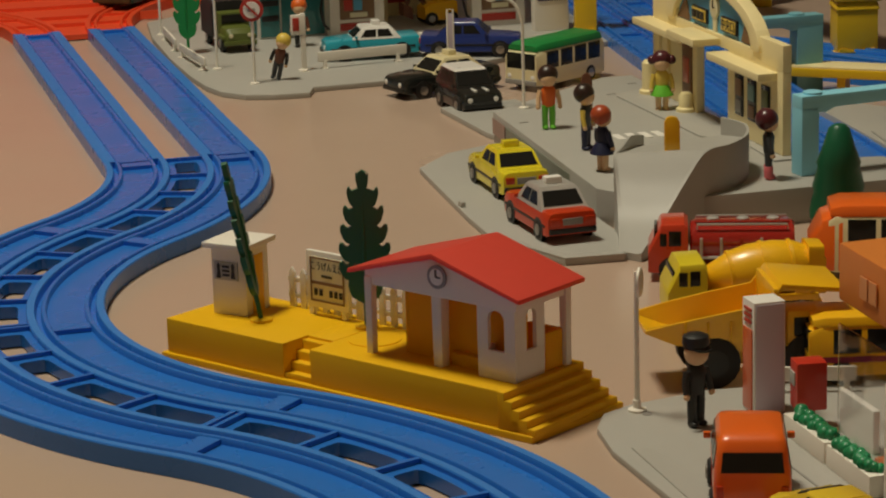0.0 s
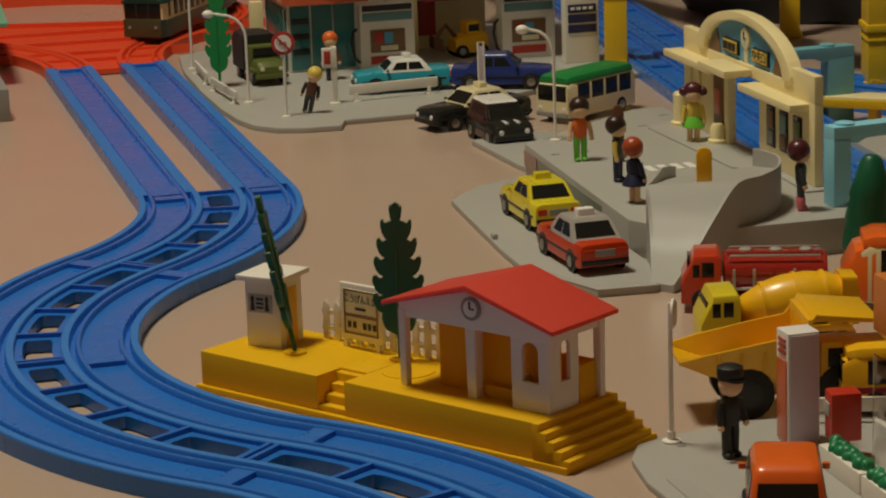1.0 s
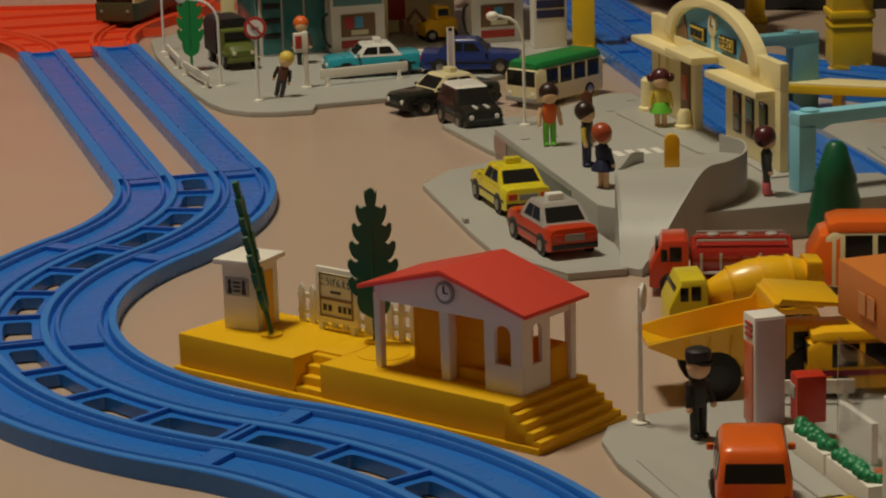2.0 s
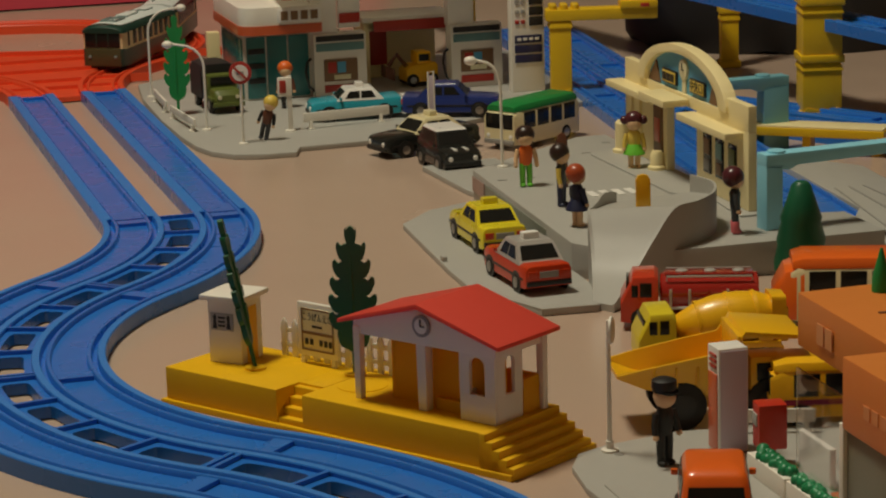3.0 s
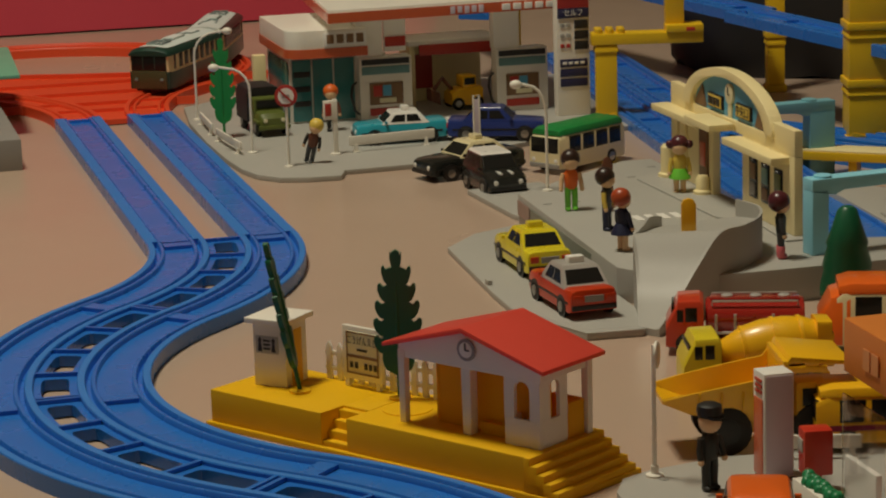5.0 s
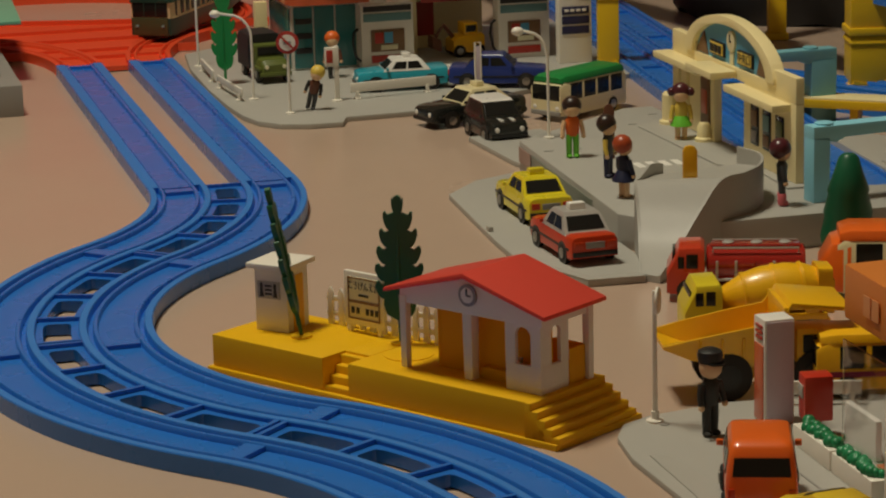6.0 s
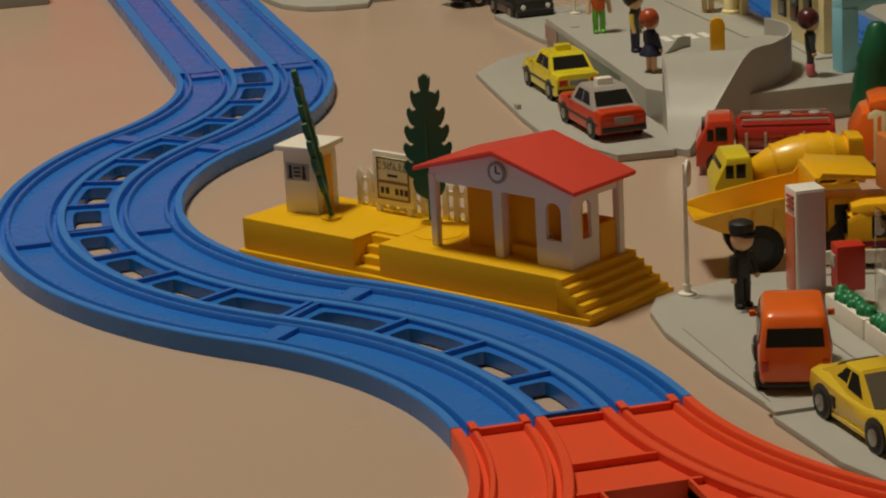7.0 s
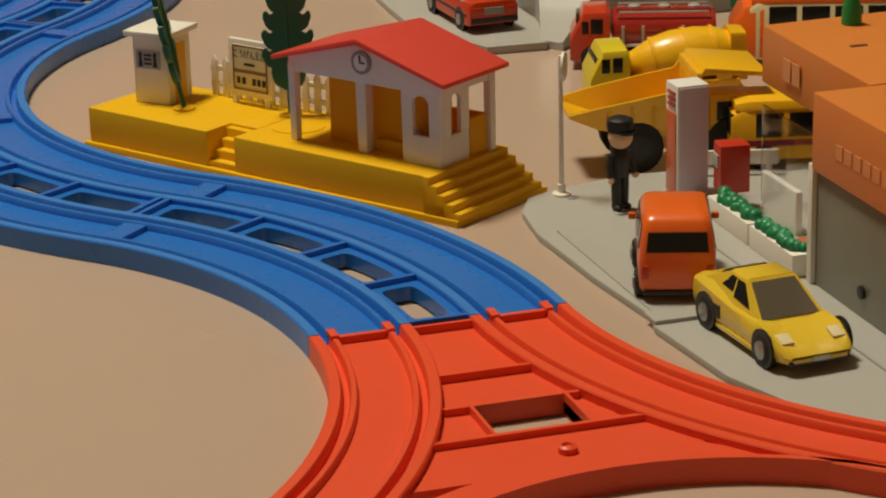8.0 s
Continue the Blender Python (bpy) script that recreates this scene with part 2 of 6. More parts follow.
def ball(r, at, bm=None, mi=0, squash=(1, 1, 1), u=14, v=9):
    bm = bm or bmesh.new()
    n0 = len(bm.faces)
    tmp = bmesh.new()
    bmesh.ops.create_uvsphere(tmp, u_segments=u, v_segments=v, radius=r)
    for w in tmp.verts:
        w.co = Vector((w.co.x * squash[0], w.co.y * squash[1], w.co.z * squash[2])) + Vector(at)
    join(bm, tmp)
    return mark(bm, n0, mi)


def lettering(name, words, size, mat, parent, m, label="", depth=0.00012, squeeze=1.0):
    """Printed words as a thin mesh, with the built-in font."""
    cu = bpy.data.curves.new(name, "FONT")
    cu.body, cu.size, cu.extrude, cu.align_x, cu.align_y = words, size, depth, "CENTER", "CENTER"
    cu.resolution_u = 2
    tmp = bpy.data.objects.new(name, cu)
    me = bpy.data.meshes.new_from_object(tmp)
    bpy.data.objects.remove(tmp)
    me.materials.clear()
    me.materials.append(mat)
    ob = new(name, me)
    ob.parent = parent
    ob.matrix_local = m @ Matrix.Diagonal((squeeze, 1, 1, 1))
    return tagged(ob, label) if label else ob


def arc(cx, cy, r, a0, a1, n):
    return [(cx + r * math.cos(radians(a0 + (a1 - a0) * i / n)), cy + r * math.sin(radians(a0 + (a1 - a0) * i / n))) for i in range(n + 1)]


# ---- the room ----
tagged(part("floor", box(-2.6, 2.8, -2.6, 3.2, -0.04, 0.0, 0), FLOOR), "tan vinyl floor under the toy town", "floor", kind="structure")
tagged(part("ceiling", box(-2.6, 2.8, -2.6, 3.2, 2.25, 2.29, 0), CEILING), "plain white ceiling", "ceiling", kind="structure")
for nm, b in (("wall_north", (-2.6, 2.8, 3.2, 3.3)), ("wall_south", (-2.6, 2.8, -2.7, -2.6)), ("wall_west", (-2.7, -2.6, -2.6, 3.2)), ("wall_east", (2.8, 2.9, -2.6, 3.2))):
    tagged(part(nm, box(*b, 0, 2.29, 0), WALLPAPER), "plain beige papered wall", "wall", kind="structure")
lamp = thing("ceiling_lamp", pose(-0.40, -0.08, 2.18), "round white ceiling lamp with a glowing cover", "ceiling lamp")
part("rim", lathe([(0.30, 0.07), (0.31, 0.03), (0.30, 0.0), (0.285, 0.0), (0.285, 0.06)], 32), WHITE, lamp)
part("cover", lathe([(0.28, 0.055), (0.27, 0.02), (0.2, 0.003), (0.1, 0.0)], 32), material("lamp_cover", (1.0, 0.86, 0.66), 0.6, emit=3.0), lamp)

# ---- toy railway ----
HALF, TOP, BED = 0.019, 0.009, 0.0058
SECTION = [(-HALF, 0.0), (-HALF, TOP - 0.0006), (-HALF + 0.0005, TOP), (-0.0150, TOP), (-0.0146, TOP - 0.0006), (-0.0142, TOP - 0.0040), (-0.0120, TOP - 0.0040), (-0.0116, TOP - 0.0010), (-0.0112, TOP - 0.0004), (-0.0096, TOP - 0.0004), (-0.0092, TOP - 0.0009), (-0.0089, BED)]
FLAT_SECTION = [(-HALF, 0.0), (-HALF, TOP - 0.0006), (-HALF + 0.0005, TOP), (-0.0116, TOP), (-0.0113, TOP - 0.0009), (-0.0107, TOP - 0.0009), (-0.0104, TOP - 0.0003), (-0.0093, TOP - 0.0003), (-0.0090, TOP - 0.0007), (-0.0088, BED)]
FLAT_SECTION = FLAT_SECTION + [(-s, z) for s, z in FLAT_SECTION[::-1]]
SECTION = SECTION + [(-s, z) for s, z in SECTION[::-1]]


def line(cx, cy, h0, r, turn, n):
    """Stations along an arc (r > 0) or a straight (r = 0, turn = length): x, y, heading."""
    out = []
    for i in range(n + 1):
        if r:
            h = h0 + turn * i / n
            s = 1 if turn > 0 else -1
            ox, oy = cx - s * r * math.sin(h0), cy + s * r * math.cos(h0)
            out.append((ox + s * r * math.sin(h), oy - s * r * math.cos(h), h))
        else:
            d = turn * i / n
            out.append((cx + d * math.cos(h0), cy + d * math.sin(h0), h0))
    return out


def shifted(stations, off):
    """The same line, off metres to its right."""
    return [(x + off * math.sin(h), y - off * math.cos(h), h) for x, y, h in stations]


def rail_mesh(stations, z=0.0, section=SECTION, rise=0.0, bm=None, strips=False):
    secs = []
    for i, (x, y, h) in enumerate(stations):
        up = z + rise * i / max(1, len(stations) - 1)
        secs.append([(x + s * math.sin(h), y - s * math.cos(h), up + q) for s, q in section])
    bm = loft(secs, bm)
    n = len(section)
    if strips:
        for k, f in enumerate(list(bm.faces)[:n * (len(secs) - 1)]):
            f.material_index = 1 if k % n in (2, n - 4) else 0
    return bm


def cross_bar(stations, at, a, b, w, z0, z1, slant=0.0, z=0.0):
    """A bar across a line at station index at, from offset a to b on its right."""
    i = min(int(at), len(stations) - 2)
    f = at - i
    x, y, h = [p + (q - p) * f for p, q in zip(stations[i], stations[i + 1])]
    d, n = (math.cos(h), math.sin(h)), (math.sin(h), -math.cos(h))
    bm = bmesh.new()
    pts = []
    for o, e in ((a, -w / 2 - slant), (b, -w / 2 + slant), (b, w / 2 + slant), (a, w / 2 - slant)):
        pts.append((x + n[0] * o + d[0] * e, y + n[1] * o + d[1] * e))
    return prism(pts, z + z0, z + z1, bm=bm)


def along(stations, at, off=0.0):
    """The place at a fractional station, off metres to the line's right."""
    i = max(0, min(int(at), len(stations) - 2))
    f = at - i
    x, y, h = [p + (q - p) * f for p, q in zip(stations[i], stations[i + 1])]
    return x + off * math.sin(h), y - off * math.cos(h)


def joint_plate(x, y, h, mat, parent, length=0.013):
    """The raised plate behind a joint, with the fingered edge of its socket."""
    edge = []
    for k in range(11):
        o = -0.0088 + 0.00176 * k
        edge.append((0.0022 if k % 2 else (0.0044 if 2 < k < 8 else 0.0034), o))
    pts = edge + [(length, 0.0088), (length, -0.0088)]
    d, n = (math.cos(h), math.sin(h)), (math.sin(h), -math.cos(h))
    part("joint_plate", prism([(x + d[0] * e + n[0] * o, y + d[1] * e + n[1] * o) for e, o in pts], BED - 0.0010, TOP - 0.0009), mat, parent)


def window_web(stations, a, b, half, hole, inset, z0, z1):
    """The web between two tracks from station a to b, with one round-cornered window through it."""
    n = 40
    step = math.hypot(stations[1][0] - stations[0][0], stations[1][1] - stations[0][1])
    mid, reach = (a + b) / 2, (b - a) / 2
    ring_out, ring_in = [], []
    for i in range(n):
        t = 2 * math.pi * (i + 0.5) / n
        c, q = math.cos(t), math.sin(t)
        k = 1 / max(abs(c), abs(q))
        ring_out.append((mid + reach * c * k, half * q * k))
        r = (abs(c) ** 7 + abs(q) ** 7) ** (-1 / 7)
        ring_in.append((mid + (reach - inset / step) * c * r, hole * q * r))
    bm = bmesh.new()
    rows = []
    for ring, z in ((ring_out, z0), (ring_out, z1), (ring_in, z1), (ring_in, z0)):
        rows.append([bm.verts.new((*along(stations, u, o), z)) for u, o in ring])
    for p, q in zip(rows, rows[1:] + rows[:1]):
        for i in range(n):
            bm.faces.new((p[i], p[(i + 1) % n], q[(i + 1) % n], q[i]))
    return bm


def double_curve(cx, cy, h0, turn):
    st = line(cx, cy, h0, 0.246, turn, 22)
    rail = thing("double_curve_rail", pose(0, 0, 0), "blue plastic double-track curved toy rail on the floor", "toy rail", "blue rails")
    for off in (0.03, -0.03):
        part("track_bed", rail_mesh(shifted(st, off), strips=True), [BLUE, BLUE_MATTE], rail)
        joint_plate(*shifted(st, off)[0], BLUE, rail)
    ties = [0.25 + 5.375 * k for k in range(5)]
    for a, b in zip(ties, ties[1:]):
        part("window_web", window_web(st, a, b, 0.0113, 0.0072, 0.0056, 0.0008, TOP - 0.0024), BLUE, rail)
    for at in ties:
        part("tie_bar", cross_bar(st, at, -0.0113, 0.0113, 0.0022, 0.0008, TOP - 0.0002), BLUE, rail)
    for a, b in ((0.005, ties[0]), (ties[-1], 21.995)):
        (x0, y0), (x1, y1), (x2, y2), (x3, y3) = along(st, a, -0.0113), along(st, a, 0.0113), along(st, b, 0.0113), along(st, b, -0.0113)
        part("end_web", prism([(x0, y0), (x1, y1), (x2, y2), (x3, y3)], 0.0008, TOP - 0.0026), BLUE, rail)
    return st[-1]


end = (0.0, 0.0, -math.pi / 2)
for t in (-45, 45, 45, -45):
    end = double_curve(*end, radians(t))

STRAIGHT = 0.515
for x in (-0.03, 0.03):
    for y0, y1 in ((0.0, STRAIGHT / 2), (STRAIGHT / 2, STRAIGHT)):
        rail = thing("straight_rail", pose(0, 0, 0), "blue plastic straight toy rail on the floor", "toy rail", "blue rails")
        part("track_bed", rail_mesh(line(x, y1 - 0.0002, -math.pi / 2, 0, y1 - y0 - 0.0004, 2), section=FLAT_SECTION, strips=True), [BLUE, BLUE_MATTE], rail)
        joint_plate(x, y1 - 0.0005 if y0 else 0.026, -math.pi / 2, BLUE, rail, 0.008 if y0 else 0.0255)


def junction(y0, s):
    """A red branching rail: two lines part from the double track; s = -1 points to -y."""
    rail = thing("branch_rail", pose(0, 0, 0), "red plastic branching toy rail joining the double track", "toy rail", "red rails")
    ends = []
    for side in (-1, 1):
        st = line(side * 0.03, y0, s * math.pi / 2, 0.226, -s * side * radians(45), 20)
        part("track_bed", rail_mesh(st), RED_RAIL, rail)
        ends.append(st)
    return rail, ends


near, near_ends = junction(-0.6965, -1)
L, R = near_ends
inner_l = [p[:2] for p in shifted(L, -0.0188)]
inner_r = [p[:2] for p in shifted(R, 0.0188)]
# the sunken plate between the lines, with its window
YW0, YW1 = -0.776, -0.802


def span(y):
    """Where the two inner edges lie at a given y."""
    def at(edge):
        return min(edge, key=lambda p: abs(p[1] - y))[0]
    return at(inner_l), at(inner_r)


def strip(ya, yb, z0, z1, xa=None, xb=None):
    n = 6
    lo, hi = [], []
    for i in range(n + 1):
        y = ya + (yb - ya) * i / n
        a, b = span(y)
        lo.append((xa if xa is not None else a - 0.0006, y))
        hi.append((xb if xb is not None else b + 0.0006, y))
    return prism(lo + hi[::-1], z0, z1)


for st_ in near_ends:
    arm = thing("straight_rail", pose(0, 0, 0), "red plastic straight toy rail leaving the branch", "toy rail", "red rails")
    part("track_bed", rail_mesh(line(*st_[-1], 0, 0.12, 2)), RED_RAIL, arm)
part("web_plate", strip(-0.698, YW0, 0.001, BED - 0.0006), RED_RAIL, near)
part("web_plate", strip(YW0, YW1, 0.001, BED - 0.0006, xb=-0.014), RED_RAIL, near)
part("web_plate", strip(YW0, YW1, 0.001, BED - 0.0006, xa=0.018), RED_RAIL, near)
part("web_plate", strip(YW1, -0.832, 0.001, BED), RED_RAIL, near)
for y, w in ((-0.6985, 0.0016), (-0.747, 0.0016), (YW1 - 0.001, 0.002)):
    part("web_rib", strip(y + w / 2, y - w / 2, 0.001, TOP - 0.0008), RED_RAIL, near)
part("web_rib", strip(YW0 + 0.0012, YW0 - 0.0005, 0.0005, TOP - 0.0012), RED_RAIL, near)
part("window_wall", prism([(-0.0152, YW0), (-0.014, YW0), (-0.014, YW1), (-0.0152, YW1)], 0.0005, TOP - 0.0008), RED_RAIL, near)
part("window_wall", prism([(0.018, YW0), (0.0192, YW0), (0.0192, YW1), (0.018, YW1)], 0.0005, TOP - 0.0008), RED_RAIL, near)
part("stud", lathe([(0.0032, BED - 0.001), (0.0032, BED + 0.0020), (0.002, BED + 0.0026), (0.0016, BED + 0.0016)], 14, (0.004, -0.819, 0)), RED_RAIL, near)
ARCH_C = (0.012, -0.955)
band = arc(*ARCH_C, 0.130, 150, 30, 22) + arc(*ARCH_C, 0.113, 30, 150, 22)
part("arch_band", prism(band, 0.0, BED + 0.0004), RED_RAIL, near)
part("arch_lip", prism(arc(*ARCH_C, 0.1155, 160, 20, 26) + arc(*ARCH_C, 0.113, 20, 160, 26), 0.0, TOP), RED_RAIL, near)

for x in (-0.03, 0.03):
    part("end_rib", box(x - 0.0090, x + 0.0090, -0.7000, -0.6975, BED - 0.001, TOP - 0.0004, 0.0003), RED_RAIL, near)
    for e in (-0.0103, 0.0103):
        part("joint_tooth", box(x + e - 0.0016, x + e + 0.0016, -0.7010, -0.6930, TOP - 0.0012, TOP + 0.0007, 0.0004), RED_RAIL, near)

far, far_ends = junction(STRAIGHT + 0.0005, 1)
FL, FR = far_ends
hole_edge = [(-0.36, 0.80), (-0.20, 0.795), (-0.06, 0.785), (0.0, 0.765), (0.055, 0.75), (0.085, 0.755), (0.11, 0.78), (0.125, 0.82)]
plate = [(-0.011, STRAIGHT + 0.001), (0.011, STRAIGHT + 0.001)] + [p[:2] for p in shifted(FR, -0.018)] + hole_edge[::-1] + [p[:2] for p in shifted(FL, 0.018)[::-1]]
part("web_plate", prism(plate, 0.001, BED - 0.0008), RED_RAIL, far)
part("arch_lip", rail_mesh([(*p, math.atan2(q[1] - p[1], q[0] - p[0])) for p, q in zip(hole_edge, hole_edge[1:])], section=[(-0.003, 0), (-0.003, TOP), (0.002, TOP), (0.002, 0)]), RED_RAIL, far)
for y in (0.56, 0.60, 0.66, 0.72):
    a = 0.02 + (y - 0.515) * 0.75
    part("web_rib", prism([(-a, y), (a, y - 0.004), (a, y - 0.002), (-a, y + 0.002)], 0.001, TOP - 0.001), RED_RAIL, far)
loop_end = FR[-1]
for k in range(5):
    st = line(*loop_end, 0.175, radians(45), 14)
    rail = thing("curve_rail", pose(0, 0, 0), "red plastic curved toy rail of the far loop", "toy rail", "red rails")
    part("track_bed", rail_mesh(st), RED_RAIL, rail)
    loop_end = st[-1]
st = line(*FL[-1], 0, 0.3, 3)
rail = thing("straight_rail", pose(0, 0, 0), "red plastic straight toy rail leaving the branch", "toy rail", "red rails")
part("track_bed", rail_mesh(st), RED_RAIL, rail)


# ---- the tram ----
def tram_car(at):
    """A toy tram car, cab end at +x."""
    car = thing("tram_car", at, "dark green and cream toy tram car on red rails", "toy train", "tram cars")
    Lc, Wc, ZB, ZW, ZE, ZR = 0.122, 0.0193, 0.0125, 0.0275, 0.0425, 0.0500
    ends = ((-Lc / 2, Wc * 0.95), (-Lc / 2 + 0.002, Wc), (Lc / 2 - 0.005, Wc), (Lc / 2 - 0.001, Wc * 0.95), (Lc / 2, Wc * 0.86))
    part("body", loft([[(x, -w, ZB), (x, w, ZB), (x, w, ZW), (x, -w, ZW)] for x, w in ends]), TRAIN_GREEN, car, "dark green lower body")
    part("window_band", loft([[(x, -w * 0.997, ZW), (x, w * 0.997, ZW), (x, w * 0.985, ZE), (x, -w * 0.985, ZE)] for x, w in ends]), TRAIN_CREAM, car, "cream window band")
    spans = [(-0.0562, 0.0046)] + [(-0.0470 + 0.0127 * k, 0.0083) for k in range(7)] + [(0.0455, 0.0042)]
    for side in (-1, 1):
        for x, w in spans:
            win = part("window", box(x, x + w, side * Wc - 0.0006, side * Wc + 0.0001, ZW + 0.0014, ZE - 0.0016, 0.0004), GLASS_DARK, car)
            part("window_frame", box(x - 0.0006, x + w + 0.0006, side * Wc - 0.0004, side * Wc + 0.0005, ZW + 0.0007, ZW + 0.0014, 0.0002), TRAIN_CREAM, win)
        part("waist_rail", box(-Lc / 2 + 0.002, Lc / 2 - 0.004, side * Wc - 0.0004, side * Wc + 0.0005, ZW - 0.0006, ZW + 0.0004, 0.0002), TRAIN_CREAM, car)
        for k in (-1, 1):
            part("bogie_side", box(k * 0.036 - 0.014, k * 0.036 + 0.014, side * 0.0160 - 0.0013, side * 0.0160 + 0.0013, 0.0098, 0.0130, 0.0006), BLACK, car)
    part("underframe", box(-Lc / 2 + 0.004, Lc / 2 - 0.004, -0.014, 0.014, 0.0098, 0.0128, 0.0004), BLACK, car)
    prof = [(math.cos(math.pi * i / 16), math.sin(math.pi * i / 16) ** 0.8) for i in range(17)]
    rise = ZR - ZE
    part("roof_edge", loft([[(x, y * (Wc + 0.0008) * k, ZE - 0.0012 + (rise + 0.0004) * z * j) for y, z in prof] for x, k, j in ((-Lc / 2 - 0.001, 0.985, 0.95), (Lc / 2 - 0.006, 1.0, 1.0), (Lc / 2 - 0.001, 0.97, 0.90), (Lc / 2 + 0.0014, 0.90, 0.60))]), TRAIN_GREEN, car, "green roof edge")
    part("roof", loft([[(x, y * Wc * 0.90 * k, ZE + 0.0006 + (rise - 0.0010) * z * j) for y, z in prof] for x, k, j in ((-Lc / 2 - 0.0013, 0.98, 1.0), (Lc / 2 - 0.010, 1.0, 1.0), (Lc / 2 - 0.006, 0.94, 0.97))]), TRAIN_ROOF, car, "weathered pale grey roof")
    shield = part("cab_window", box(Lc / 2 - 0.0008, Lc / 2 + 0.0007, -Wc * 0.85, Wc * 0.85, ZW + 0.0010, ZE + 0.0008, 0.0006), GLASS_DARK, car, "dark wide cab window")
    for y in (-0.0055, 0.0055):
        part("window_bar", box(Lc / 2 + 0.0004, Lc / 2 + 0.0010, y - 0.0005, y + 0.0005, ZW + 0.0010, ZE, 0.0002), TRAIN_GREEN, shield)
    part("end_wall", box(-Lc / 2 - 0.0010, -Lc / 2 + 0.0005, -Wc * 0.93, Wc * 0.93, ZB, ZE + 0.0012, 0.0004), TRAIN_GREEN, car)
    part("front_plate", box(Lc / 2 - 0.0008, Lc / 2 + 0.0010, -Wc * 0.86, Wc * 0.86, ZB, ZW + 0.0006, 0.0006), TRAIN_OLIVE, car, "olive lower front")
    for y in (-0.012, 0.012):
        part("headlight", lathe([(0.0016, 0), (0.0016, 0.0008), (0.001, 0.0011)], 10, (Lc / 2 + 0.0008, y, 0.0205), axis="x"), TRAIN_GEAR, car)
        for x in (-0.036, 0.036):
            for dx in (-0.007, 0.007):
                part("wheel", lathe([(0.0036, -0.0014), (0.0038, 0), (0.0036, 0.0014)], 14, (x + dx, y * 1.08, TOP + 0.0034), axis="y"), BLACK, car)
    part("coupler", box(-Lc / 2 - 0.004, -Lc / 2, -0.003, 0.003, 0.0115, 0.0150, 0.0005), SIGN_WHITE, car, "pale coupling hook")
    z = ZR + 0.0001
    x = 0.036
    gear = part("pantograph", tube([(x - 0.011, -0.007, z), (x - 0.011, 0.007, z), (x + 0.011, 0.007, z), (x + 0.011, -0.007, z), (x - 0.011, -0.007, z)], 0.0008, 6), TRAIN_GEAR, car)
    for e in (-1, 1):
        part("arm", tube([(x - 0.010, -0.005 * e, z + 0.0004), (x, 0.0, z + 0.0012 + 0.0004 * e), (x + 0.010, 0.005 * e, z + 0.0004)], 0.0007, 6), TRAIN_GEAR, gear)
    part("roof_box", box(-0.010, 0.016, -0.0050, 0.0062, ZR - 0.0012, ZR + 0.0012, 0.0005), TRAIN_ROOF, car)
    part("roof_conduit", tube([(-0.036, 0.0060, z - 0.0006), (-0.026, 0.0060, z - 0.0006), (-0.024, 0.0010, z), (-0.012, 0.0010, z), (-0.0105, -0.0056, z - 0.0006), (0.014, -0.0056, z - 0.0006), (0.0168, -0.002, z - 0.0002), (0.0168, 0.0064, z - 0.0006)], 0.0008, 6), TRAIN_GEAR, car)
    part("roof_conduit", tube([(-0.033, -0.0075, z - 0.0012), (-0.018, -0.0075, z - 0.0012), (-0.016, -0.003, z - 0.0004)], 0.0009, 6), TRAIN_GEAR, car)
    part("roof_vent", box(-0.043, -0.039, 0.0050, 0.0072, z - 0.0014, z + 0.0002, 0.0003), TRAIN_GEAR, car)
    return car


tram_car(pose(0.0780, 0.6740, 0.0, rz=239))
tram_car(pose(0.1335, 0.7920, 0.0, rz=71))


# ---- yellow platform with the red-roofed house ----
PLAT = pose(-0.075, -0.396, 0, rz=-55.2)
plat = thing("station_platform", PLAT, "yellow plastic toy station platform with steps beside the rails", "toy platform")
Z = 0.019
part("flange", prism([(-0.002, -0.002), (0.214, -0.002), (0.2165, 0.058), (-0.002, 0.058)], 0.0, 0.003, bev=0.0004), YELLOW, plat)
part("deck", box(0.0, 0.0735, 0.0, 0.054, 0.003, Z, 0.0008), YELLOW, plat)
part("deck", box(0.0735, 0.0895, 0.016, 0.054, 0.003, Z, 0.0004), YELLOW, plat)
part("deck", box(0.0895, 0.1965, 0.0, 0.054, 0.003, Z, 0.0008), YELLOW, plat)
for k in range(4):
    part("step", box(0.0735, 0.0895, 0.0005 + 0.004 * k, 0.017, 0.003, 0.003 + 0.004 * (k + 1) - 0.0012, 0.0004), YELLOW, plat)
for k in range(5):
    part("step", box(0.1955, 0.2150 - 0.0040 * k, -0.001, 0.056 - 0.0005 * k, 0.0025, 0.0025 + 0.0033 * (k + 1), 0.0006), YELLOW, plat)
for x, y in ((0.040, 0.0215), (0.0875, 0.0405)):
    part("tree_socket", lathe([(0.0052, Z), (0.0052, Z + 0.001), (0.004, Z + 0.0014)], 16, (x, y, 0)), YELLOW, plat)
part("shelter_floor", lathe([(0.012, Z), (0.012, Z + 0.0004), (0.011, Z + 0.0006)], 24, (0.103, 0.028, 0)), YELLOW, plat)

